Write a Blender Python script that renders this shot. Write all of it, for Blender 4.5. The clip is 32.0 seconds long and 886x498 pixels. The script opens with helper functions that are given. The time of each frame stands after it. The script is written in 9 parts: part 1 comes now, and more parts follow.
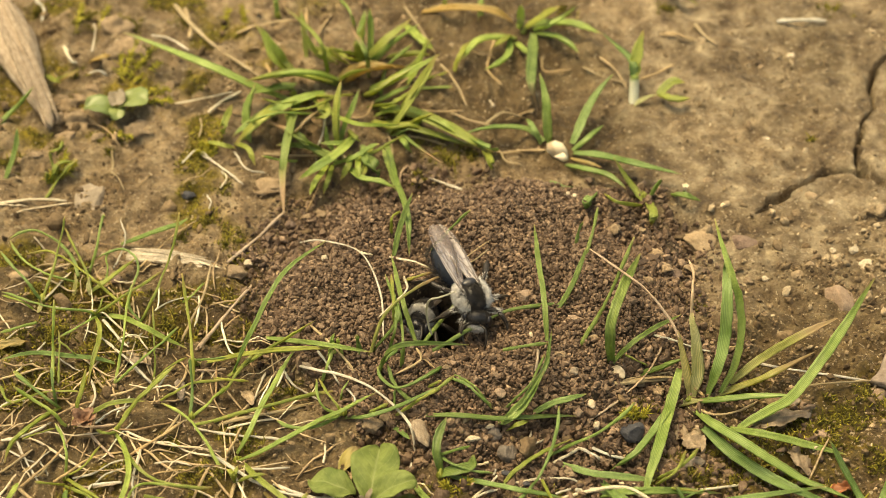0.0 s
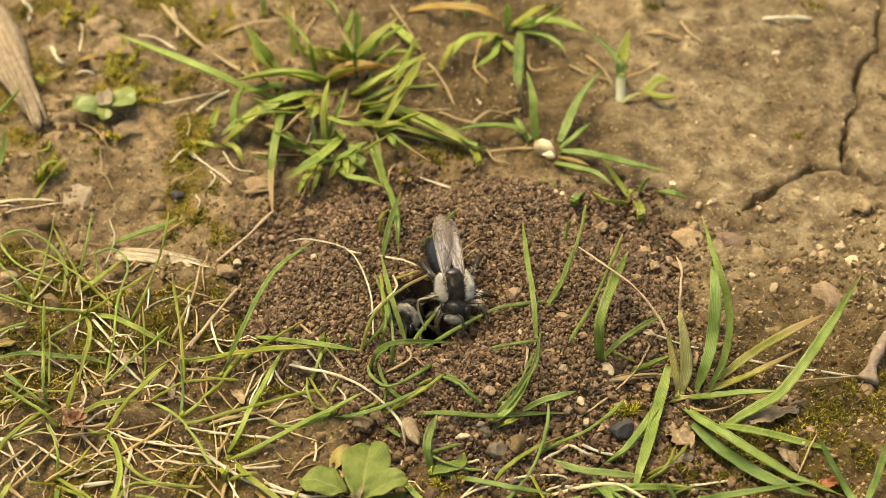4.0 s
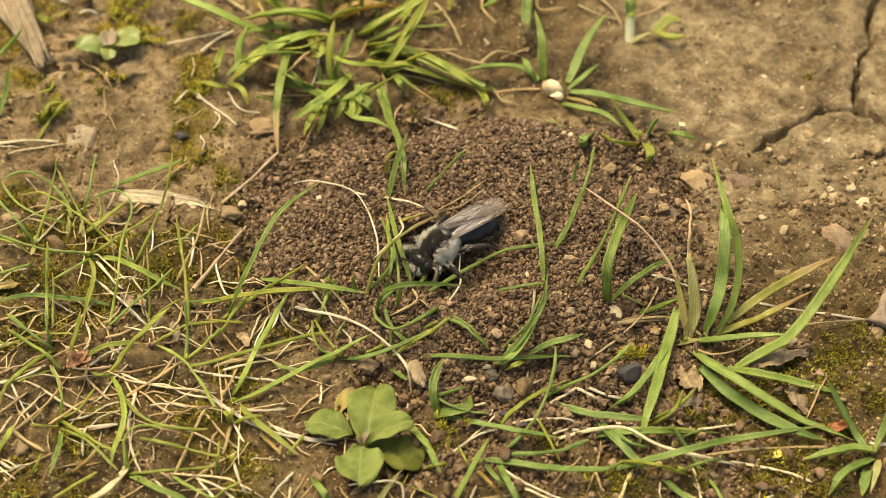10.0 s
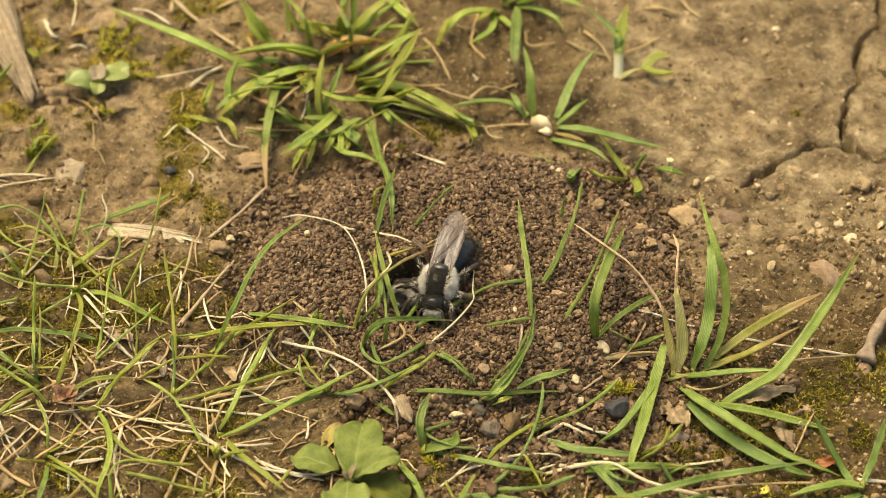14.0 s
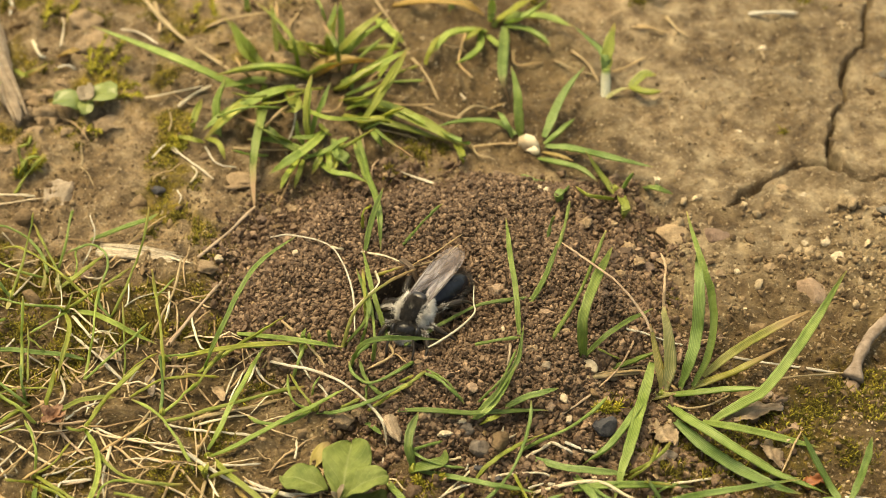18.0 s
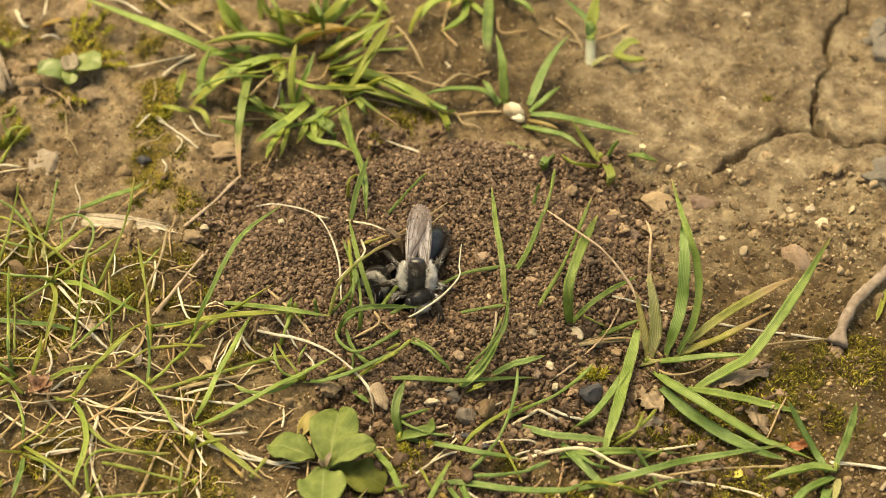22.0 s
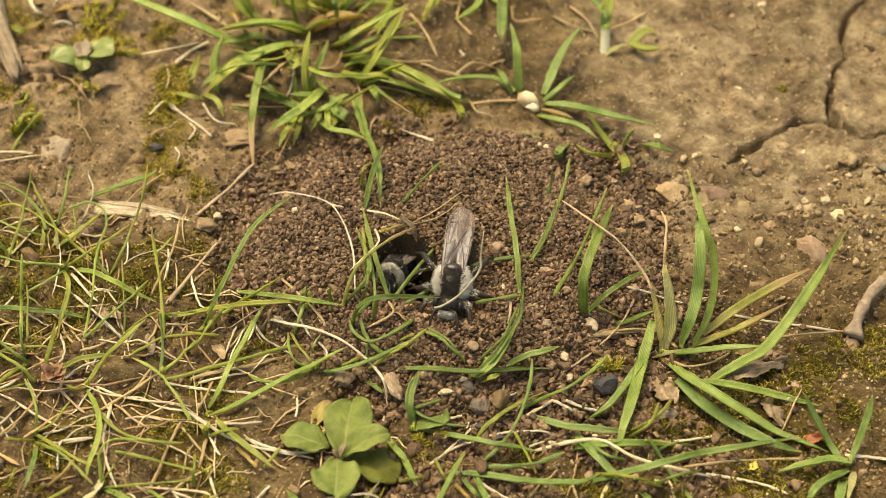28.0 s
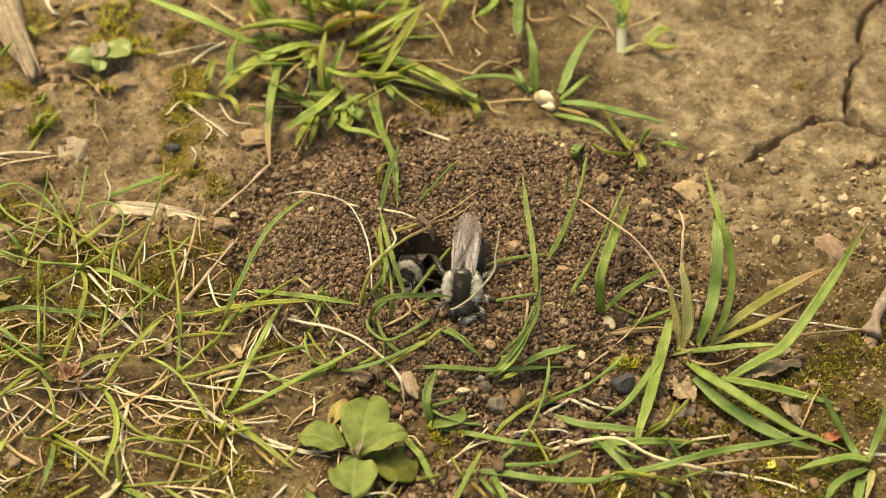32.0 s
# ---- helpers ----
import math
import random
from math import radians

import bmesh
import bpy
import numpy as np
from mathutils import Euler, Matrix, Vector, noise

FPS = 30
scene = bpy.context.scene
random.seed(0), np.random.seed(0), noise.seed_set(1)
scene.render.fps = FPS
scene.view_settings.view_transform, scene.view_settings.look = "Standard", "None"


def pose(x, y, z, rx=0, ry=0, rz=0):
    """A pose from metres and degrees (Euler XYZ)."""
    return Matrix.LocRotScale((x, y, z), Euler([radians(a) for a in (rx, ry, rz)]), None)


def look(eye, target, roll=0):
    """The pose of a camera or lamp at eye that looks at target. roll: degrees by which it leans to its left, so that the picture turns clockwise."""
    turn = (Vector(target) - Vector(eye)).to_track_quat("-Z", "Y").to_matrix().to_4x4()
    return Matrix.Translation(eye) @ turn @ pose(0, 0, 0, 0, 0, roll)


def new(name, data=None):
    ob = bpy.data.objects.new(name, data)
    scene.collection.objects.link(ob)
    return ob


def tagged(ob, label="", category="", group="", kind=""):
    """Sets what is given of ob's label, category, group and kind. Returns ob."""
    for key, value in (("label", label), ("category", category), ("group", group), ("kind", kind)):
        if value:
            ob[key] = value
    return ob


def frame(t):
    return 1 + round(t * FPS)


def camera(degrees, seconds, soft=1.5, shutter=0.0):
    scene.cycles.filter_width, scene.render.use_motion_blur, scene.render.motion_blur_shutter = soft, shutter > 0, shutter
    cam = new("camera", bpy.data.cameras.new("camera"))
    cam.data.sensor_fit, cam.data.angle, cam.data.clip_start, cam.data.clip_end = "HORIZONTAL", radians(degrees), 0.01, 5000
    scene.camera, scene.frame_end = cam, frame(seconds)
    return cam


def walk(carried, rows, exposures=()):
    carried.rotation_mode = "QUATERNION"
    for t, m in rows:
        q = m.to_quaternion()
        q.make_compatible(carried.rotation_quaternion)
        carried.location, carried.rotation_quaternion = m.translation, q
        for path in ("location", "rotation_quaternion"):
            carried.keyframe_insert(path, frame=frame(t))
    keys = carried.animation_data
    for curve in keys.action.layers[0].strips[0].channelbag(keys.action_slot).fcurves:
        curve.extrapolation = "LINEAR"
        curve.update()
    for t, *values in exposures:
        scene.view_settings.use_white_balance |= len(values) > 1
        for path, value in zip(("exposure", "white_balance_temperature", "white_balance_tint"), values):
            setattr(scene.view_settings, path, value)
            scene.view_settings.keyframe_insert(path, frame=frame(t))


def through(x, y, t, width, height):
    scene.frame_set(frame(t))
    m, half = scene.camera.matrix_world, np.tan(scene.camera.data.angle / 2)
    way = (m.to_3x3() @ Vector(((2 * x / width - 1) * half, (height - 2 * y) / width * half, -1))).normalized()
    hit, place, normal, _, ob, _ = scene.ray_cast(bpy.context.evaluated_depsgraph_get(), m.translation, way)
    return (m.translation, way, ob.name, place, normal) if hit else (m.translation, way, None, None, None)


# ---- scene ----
# ---- camera: hand-held, close over the nest ----
cam = camera(28.0, 32.0, soft=0.9)
cam.data.dof.use_dof = True
cam.data.dof.focus_distance, cam.data.dof.aperture_fstop = 0.165, 42.0
walk(cam, [
    (0, pose(0.00062, -0.12436, 0.12433, 46.073, 0.185, 0.050)),
    (0.5, pose(-0.00023, -0.12454, 0.12452, 45.624, 0.137, 0.176)),
    (1, pose(-0.00035, -0.12507, 0.12427, 46.009, -0.390, -0.280)),
    (1.5, pose(-0.00060, -0.12499, 0.12447, 46.024, -0.110, -0.013)),
    (2, pose(-0.00064, -0.12477, 0.12496, 45.926, -0.163, -0.320)),
    (2.5, pose(-0.00037, -0.12520, 0.12493, 46.464, -0.272, -0.523)),
    (3, pose(-0.00020, -0.12553, 0.12460, 46.442, -0.056, -0.436)),
    (3.5, pose(-0.00007, -0.12498, 0.12491, 46.149, 0.025, -0.452)),
    (5.5, pose(-0.00030, -0.12429, 0.12459, 45.594, -0.495, -0.931)),
    (6, pose(-0.00002, -0.12349, 0.12395, 45.064, 0.416, -0.275)),
    (6.5, pose(0.00043, -0.12355, 0.12337, 45.173, 0.705, -0.135)),
    (7, pose(0.00035, -0.12327, 0.12387, 44.709, 0.428, -0.809)),
    (7.5, pose(0.00052, -0.12384, 0.12320, 44.887, 0.013, -0.649)),
    (8, pose(0.00053, -0.12348, 0.12326, 44.600, -0.155, -0.398)),
    (8.5, pose(0.00077, -0.12387, 0.12305, 44.490, -0.048, -0.349)),
    (9, pose(0.00019, -0.12356, 0.12342, 44.302, -0.059, -0.431)),
    (9.5, pose(0.00023, -0.12347, 0.12346, 44.093, 0.157, -0.132)),
    (10, pose(0.00024, -0.12365, 0.12365, 44.138, 0.152, -0.294)),
    (10.5, pose(0.00133, -0.12364, 0.12361, 44.409, 0.190, -0.280)),
    (11, pose(0.00035, -0.12388, 0.12316, 44.853, 0.230, -0.425)),
    (11.5, pose(0.00023, -0.12379, 0.12340, 44.522, 0.474, -0.013)),
    (12, pose(0.00053, -0.12353, 0.12352, 44.637, -0.024, -0.246)),
    (12.5, pose(0.00030, -0.12356, 0.12384, 44.628, 0.058, 0.035)),
    (13, pose(0.00000, -0.12374, 0.12374, 45.000, 0.000, 0.000)),
    (13.5, pose(0.00080, -0.12380, 0.12364, 45.344, -0.159, -0.238)),
    (15.5, pose(0.00063, -0.12329, 0.12364, 44.866, 0.142, -0.353)),
    (16, pose(0.00033, -0.12364, 0.12362, 44.799, 0.148, -0.089)),
    (16.5, pose(-0.00009, -0.12413, 0.12376, 44.673, 0.308, 0.082)),
    (17, pose(0.00102, -0.12430, 0.12380, 44.998, 0.224, 0.012)),
    (17.5, pose(-0.00007, -0.12411, 0.12401, 45.406, -0.075, -0.356)),
    (18, pose(0.00090, -0.12382, 0.12389, 45.866, -0.216, -0.709)),
    (18.5, pose(0.00085, -0.12352, 0.12362, 45.594, -0.667, -1.358)),
    (19, pose(0.00101, -0.12358, 0.12355, 44.949, -0.169, -0.790)),
    (19.5, pose(0.00119, -0.12362, 0.12369, 44.760, -0.106, -0.721)),
    (20, pose(0.00138, -0.12363, 0.12370, 44.541, -0.477, -1.125)),
    (20.5, pose(0.00107, -0.12420, 0.12347, 44.563, -0.423, -1.001)),
    (21, pose(0.00033, -0.12397, 0.12407, 44.578, -0.471, -1.082)),
    (21.5, pose(0.00022, -0.12430, 0.12405, 44.717, -0.223, -0.935)),
    (22, pose(0.00078, -0.12396, 0.12413, 44.825, -0.372, -1.254)),
    (22.5, pose(0.00062, -0.12415, 0.12371, 44.766, -0.544, -1.260)),
    (23, pose(0.00152, -0.12380, 0.12430, 44.521, -0.735, -1.615)),
    (23.5, pose(0.00022, -0.12406, 0.12403, 44.253, -0.788, -1.625)),
    (24, pose(-0.00032, -0.12458, 0.12395, 44.096, -0.245, -0.927)),
    (24.5, pose(-0.00023, -0.12503, 0.12367, 44.445, -0.101, -0.962)),
    (25, pose(0.00016, -0.12506, 0.12381, 44.470, -0.077, -0.960)),
    (25.5, pose(0.00035, -0.12446, 0.12414, 44.513, -0.171, -0.999)),
    (27.5, pose(-0.00006, -0.12337, 0.12381, 44.138, -0.513, -0.906)),
    (28, pose(-0.00016, -0.12319, 0.12399, 44.338, -0.483, -0.948)),
    (28.5, pose(-0.00033, -0.12322, 0.12399, 44.431, -0.119, -0.535)),
    (29, pose(-0.00054, -0.12381, 0.12362, 44.651, -0.240, -0.839)),
    (29.5, pose(-0.00011, -0.12316, 0.12401, 44.602, -0.254, -0.728)),
    (30, pose(-0.00032, -0.12336, 0.12380, 44.811, -0.293, -0.580)),
    (30.5, pose(0.00010, -0.12321, 0.12396, 44.500, -0.160, -0.373)),
    (31, pose(-0.00024, -0.12318, 0.12411, 44.408, -0.096, -0.468)),
    (31.5, pose(-0.00023, -0.12316, 0.12409, 44.473, 0.039, -0.451)),
    (32, pose(-0.00018, -0.12342, 0.12356, 44.462, -0.007, -0.674)),
], exposures=[(0, 1.13, 11000, 1), (32, 1.13, 11000, 1)])
MM = 0.001

# ---- world and sun: a bright overcast sky ----
world = bpy.data.worlds.new("sky")
scene.world = world
world.use_nodes = True
wn = world.node_tree.nodes
sky = wn.new("ShaderNodeTexSky")
sky.sky_type, sky.sun_disc = "NISHITA", False
sky.sun_elevation, sky.sun_rotation = radians(70), radians(-54)
sky.air_density, sky.dust_density, sky.ozone_density = 1.0, 4.0, 1.0
wn["Background"].inputs["Strength"].default_value = 0.132
world.node_tree.links.new(sky.outputs["Color"], wn["Background"].inputs["Color"])
sun_data = bpy.data.lights.new("sun", "SUN")
sun_data.energy, sun_data.angle, sun_data.color = 1.85, radians(30), (1.0, 0.93, 0.82)
sun = new("sun", sun_data)
sun.matrix_world = look((-0.28, 0.20, 0.94), (0, 0, 0))


# ---- materials ----
def material(name, rough=0.8, spec=0.3):
    m = bpy.data.materials.new(name)
    m.use_nodes = True
    b = m.node_tree.nodes["Principled BSDF"]
    b.inputs["Roughness"].default_value = rough
    b.inputs["Specular IOR Level"].default_value = spec
    return m, m.node_tree.nodes, m.node_tree.links, b


def noise_node(n, l, scale, detail=4, rough=0.6, stretch=None):
    t = n.new("ShaderNodeTexNoise")
    t.inputs["Scale"].default_value, t.inputs["Detail"].default_value, t.inputs["Roughness"].default_value = scale, detail, rough
    c = n.new("ShaderNodeTexCoord")
    out = c.outputs["Object"]
    if stretch:
        mp = n.new("ShaderNodeMapping")
        mp.inputs["Scale"].default_value = stretch
        l.new(out, mp.inputs["Vector"])
        out = mp.outputs["Vector"]
    l.new(out, t.inputs["Vector"])
    return t


def ramp(n, l, source, *stops):
    r = n.new("ShaderNodeValToRGB")
    e = r.color_ramp.elements
    while len(e) < len(stops):
        e.new(0.5)
    for k, (at, col) in zip(e, stops):
        k.position, k.color = at, (*col, 1)
    l.new(source, r.inputs["Fac"])
    return r.outputs["Color"]


def mix(n, l, fac, a, b, how="MIX"):
    x = n.new("ShaderNodeMix")
    x.data_type, x.blend_type = "RGBA", how
    for slot, v in ((0, fac), (6, a), (7, b)):
        if isinstance(v, (int, float)):
            x.inputs[slot].default_value = v
        elif isinstance(v, tuple):
            x.inputs[slot].default_value = (*v, 1)
        else:
            l.new(v, x.inputs[slot])
    return x.outputs[2]


def attribute(n, name):
    a = n.new("ShaderNodeAttribute")
    a.attribute_name = name
    return a.outputs["Fac"]


def bump(n, l, b, source, strength, distance):
    k = n.new("ShaderNodeBump")
    k.inputs["Strength"].default_value, k.inputs["Distance"].default_value = strength, distance
    l.new(source, k.inputs["Height"])
    l.new(k.outputs["Normal"], b.inputs["Normal"])


def soil_material():
    m, n, l, b = material("soil", 0.7, 0.35)
    big, mid, fine = noise_node(n, l, 70, 6, 0.62), noise_node(n, l, 380, 6, 0.7), noise_node(n, l, 3600, 4, 0.75)
    clod, speck_glint = noise_node(n, l, 1250, 5, 0.7), noise_node(n, l, 2300, 2, 0.5)
    brown = ramp(n, l, mid.outputs["Fac"], (0.33, (0.140, 0.096, 0.056)), (0.5, (0.288, 0.206, 0.120)), (0.68, (0.46, 0.355, 0.225)))
    clay = ramp(n, l, mid.outputs["Fac"], (0.34, (0.098, 0.064, 0.035)), (0.46, (0.222, 0.160, 0.093)), (0.56, (0.340, 0.262, 0.166)), (0.68, (0.54, 0.435, 0.285)))
    # much darker than its crumbs: the shade in their gaps is painted in
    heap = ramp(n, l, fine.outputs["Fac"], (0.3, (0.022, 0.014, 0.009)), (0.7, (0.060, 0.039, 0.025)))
    green = ramp(n, l, clod.outputs["Fac"], (0.3, (0.105, 0.075, 0.014)), (0.7, (0.31, 0.235, 0.034)))
    c = mix(n, l, attribute(n, "clay"), brown, clay)
    c = mix(n, l, attribute(n, "moss"), c, green)
    # darkens for wet soil and, among grass, for the shade between blades
    wet = mix(n, l, 1.0, c, (0.46, 0.43, 0.33), "MULTIPLY")
    c = mix(n, l, attribute(n, "damp"), c, wet)
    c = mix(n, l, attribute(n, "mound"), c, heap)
    stain = ramp(n, l, big.outputs["Fac"], (0.36, (0.60, 0.54, 0.46)), (0.50, (1, 1, 1)), (0.64, (1.22, 1.19, 1.16)))
    c = mix(n, l, 0.85, c, stain, "MULTIPLY")
    calm = ramp(n, l, attribute(n, "clay"), (0.0, (0.75, 0.75, 0.75)), (1.0, (0.36, 0.36, 0.36)))
    c = mix(n, l, calm, c, ramp(n, l, clod.outputs["Fac"], (0.34, (0.50, 0.46, 0.42)), (0.5, (1, 1, 1)), (0.68, (1.22, 1.20, 1.16))), "MULTIPLY")
    c = mix(n, l, calm, c, ramp(n, l, fine.outputs["Fac"], (0.32, (0.60, 0.58, 0.56)), (0.52, (1, 1, 1)), (0.70, (1.30, 1.27, 1.20))), "MULTIPLY")
    # pale quartz specks, together with wet glints painted as colour
    c = mix(n, l, ramp(n, l, speck_glint.outputs["Fac"], (0.64, (0, 0, 0)), (0.69, (0.75, 0.75, 0.75))), c, (0.52, 0.42, 0.28))
    l.new(c, b.inputs["Base Color"])
    h = mix(n, l, 0.45, mix(n, l, 0.55, mid.outputs["Fac"], clod.outputs["Fac"]), fine.outputs["Fac"])
    bump(n, l, b, h, 1.0, 0.0014)
    l.new(ramp(n, l, clod.outputs["Fac"], (0.35, (0.42, 0.42, 0.42)), (0.62, (0.85, 0.85, 0.85))), b.inputs["Roughness"])
    return m


def crumb_material(name, dark, mid_c, light, gloss=0.85):
    m, n, l, b = material(name, gloss, 0.35)
    g = n.new("ShaderNodeNewGeometry")
    c = ramp(n, l, g.outputs["Random Per Island"], (0.0, dark), (0.6, mid_c), (0.93, light), (1.0, tuple(min(1, v * 1.45) for v in light)))
    fine = noise_node(n, l, 3500, 3)
    c = mix(n, l, 0.8, c, ramp(n, l, fine.outputs["Fac"], (0.3, (0.55, 0.52, 0.5)), (0.7, (1.2, 1.2, 1.2))), "MULTIPLY")
    l.new(c, b.inputs["Base Color"])
    bump(n, l, b, fine.outputs["Fac"], 0.8, 0.0002)
    return m


def stone_material(name, a, c2, scale=900, rough=0.75):
    m, n, l, b = material(name, rough, 0.35)
    t, f = noise_node(n, l, scale, 5, 0.65), noise_node(n, l, scale * 5, 3)
    info = n.new("ShaderNodeObjectInfo")
    c = ramp(n, l, t.outputs["Fac"], (0.3, a), (0.7, c2))
    c = mix(n, l, 0.5, c, ramp(n, l, info.outputs["Random"], (0, (0.7, 0.7, 0.7)), (1, (1.2, 1.15, 1.1))), "MULTIPLY")
    c = mix(n, l, 0.6, c, ramp(n, l, f.outputs["Fac"], (0.3, (0.6, 0.6, 0.6)), (0.7, (1.2, 1.2, 1.2))), "MULTIPLY")
    l.new(c, b.inputs["Base Color"])
    bump(n, l, b, f.outputs["Fac"], 0.7, 0.00025)
    return m


def blade_material(name, dark, light, tip, tip_from=0.85, rough=0.45, through=0.45, ribbed=0.62, blotch=350):
    """A grass leaf: ribs along it with highlights painted on, blotches, and a tip that dries out."""
    m, n, l, b = material(name, rough - 0.08, 0.55)
    across, up = attribute(n, "across"), attribute(n, "up")
    ribs = n.new("ShaderNodeMath")
    ribs.operation = "SINE"
    k = n.new("ShaderNodeMath")
    k.operation = "MULTIPLY"
    k.inputs[1].default_value = 24
    l.new(across, k.inputs[0])
    l.new(k.outputs[0], ribs.inputs[0])
    blot = noise_node(n, l, blotch, 4, 0.65)
    info = n.new("ShaderNodeObjectInfo")
    c = ramp(n, l, blot.outputs["Fac"], (0.3, dark), (0.7, light))
    c = mix(n, l, 0.55, c, ramp(n, l, info.outputs["Random"], (0, (0.76, 0.84, 0.85)), (0.5, (1, 1, 1)), (1, (1.32, 1.18, 0.9))), "MULTIPLY")
    # pale ribs, brightened in colour to carry the highlights along the blade
    c = mix(n, l, ribbed, c, ramp(n, l, ribs.outputs[0], (0, (0.66, 0.70, 0.60)), (0.55, (0.95, 0.95, 0.95)), (1, (1.50, 1.42, 1.55))), "MULTIPLY")
    c = mix(n, l, ramp(n, l, up, (tip_from, (0, 0, 0)), (min(1, tip_from + 0.2), (1, 1, 1))), c, tip)
    l.new(c, b.inputs["Base Color"])
    bump(n, l, b, ribs.outputs[0] if ribbed > 0.2 else blot.outputs["Fac"], 0.45, 0.00007 if ribbed > 0.2 else 0.0002)
    if through:
        t = n.new("ShaderNodeBsdfTranslucent")
        l.new(c, t.inputs["Color"])
        s = n.new("ShaderNodeMixShader")
        s.inputs[0].default_value = through
        l.new(b.outputs[0], s.inputs[1])
        l.new(t.outputs[0], s.inputs[2])
        l.new(s.outputs[0], n["Material Output"].inputs["Surface"])
    return m


def leaf_material(name, dark, light, vein):
    """A broad leaf with a pale midrib and side veins."""
    m, n, l, b = material(name, 0.62, 0.25)

    def maths(how, a, c):
        k = n.new("ShaderNodeMath")
        k.operation = how
        for slot, v in ((0, a), (1, c)):
            if isinstance(v, (int, float)):
                k.inputs[slot].default_value = v
            else:
                l.new(v, k.inputs[slot])
        return k.outputs[0]
    across = maths("ABSOLUTE", attribute(n, "across"), 0)
    slant = maths("SUBTRACT", maths("MULTIPLY", attribute(n, "up"), 19.0), maths("MULTIPLY", across, 9.0))
    side = maths("POWER", maths("ABSOLUTE", maths("SINE", slant, 0), 0), 0.35)
    big, fine = noise_node(n, l, 420, 4, 0.6), noise_node(n, l, 2600, 3)
    c = ramp(n, l, big.outputs["Fac"], (0.32, dark), (0.68, light))
    c = mix(n, l, 0.5, c, ramp(n, l, fine.outputs["Fac"], (0.3, (0.78, 0.78, 0.75)), (0.7, (1.15, 1.15, 1.1))), "MULTIPLY")
    c = mix(n, l, ramp(n, l, side, (0.1, (0.30, 0.30, 0.30)), (0.55, (0, 0, 0))), c, vein)
    c = mix(n, l, ramp(n, l, across, (0.0, (0.4, 0.4, 0.4)), (0.06, (0, 0, 0))), c, vein)
    l.new(c, b.inputs["Base Color"])
    bump(n, l, b, mix(n, l, 0.6, side, fine.outputs["Fac"]), 0.45, 0.0002)
    t = n.new("ShaderNodeBsdfTranslucent")
    l.new(c, t.inputs["Color"])
    s = n.new("ShaderNodeMixShader")
    s.inputs[0].default_value = 0.25
    l.new(b.outputs[0], s.inputs[1])
    l.new(t.outputs[0], s.inputs[2])
    l.new(s.outputs[0], n["Material Output"].inputs["Surface"])
    return m


def plain_material(name, a, c2, scale, rough=0.5, spec=0.5, relief=0.0):
    m, n, l, b = material(name, rough, spec)
    t = noise_node(n, l, scale, 4)
    l.new(ramp(n, l, t.outputs["Fac"], (0.3, a), (0.7, c2)), b.inputs["Base Color"])
    if relief:
        bump(n, l, b, t.outputs["Fac"], 0.6, relief)
    return m


def grain_material(name, dark, mid_c, light):
    """Wood with its grain along the piece."""
    m, n, l, b = material(name, 0.85, 0.2)
    c = n.new("ShaderNodeCombineXYZ")
    for slot, key, by in ((0, "across", 13.0), (1, "up", 2.6)):
        k = n.new("ShaderNodeMath")
        k.operation = "MULTIPLY"
        k.inputs[1].default_value = by
        l.new(attribute(n, key), k.inputs[0])
        l.new(k.outputs[0], c.inputs[slot])
    t = n.new("ShaderNodeTexNoise")
    t.inputs["Scale"].default_value, t.inputs["Detail"].default_value, t.inputs["Roughness"].default_value = 2.0, 6, 0.7
    l.new(c.outputs[0], t.inputs["Vector"])
    fine = noise_node(n, l, 1400, 4)
    col = ramp(n, l, t.outputs["Fac"], (0.33, dark), (0.48, mid_c), (0.64, light))
    col = mix(n, l, 0.7, col, ramp(n, l, fine.outputs["Fac"], (0.3, (0.6, 0.57, 0.54)), (0.7, (1.15, 1.15, 1.15))), "MULTIPLY")
    l.new(col, b.inputs["Base Color"])
    bump(n, l, b, t.outputs["Fac"], 0.8, 0.00022)
    return m


def wing_material():
    m, n, l, b = material("wing_membrane", 0.28, 0.6)
    t = noise_node(n, l, 500, 3)
    streak = noise_node(n, l, 900, 3, 0.6, stretch=(1.0, 0.12, 1.0))
    # grey-lilac membrane; the whitish streaks are gloss painted into its colour
    c = ramp(n, l, streak.outputs["Fac"], (0.40, (0.10, 0.088, 0.096)), (0.50, (0.22, 0.20, 0.218)), (0.64, (0.54, 0.515, 0.545)))
    c = mix(n, l, ramp(n, l, attribute(n, "up"), (0.62, (0, 0, 0)), (0.95, (0.75, 0.75, 0.75))), c, (0.22, 0.165, 0.135))
    l.new(c, b.inputs["Base Color"])
    b.inputs["Coat Weight"].default_value, b.inputs["Coat Roughness"].default_value = 0.3, 0.25
    clear = n.new("ShaderNodeBsdfTransparent")
    clear.inputs["Color"].default_value = (0.88, 0.84, 0.80, 1)
    s = n.new("ShaderNodeMixShader")
    s.inputs[0].default_value = 0.42
    l.new(clear.outputs[0], s.inputs[1])
    l.new(b.outputs[0], s.inputs[2])
    l.new(s.outputs[0], n["Material Output"].inputs["Surface"])
    bump(n, l, b, t.outputs["Fac"], 0.8, 0.0003)
    return m


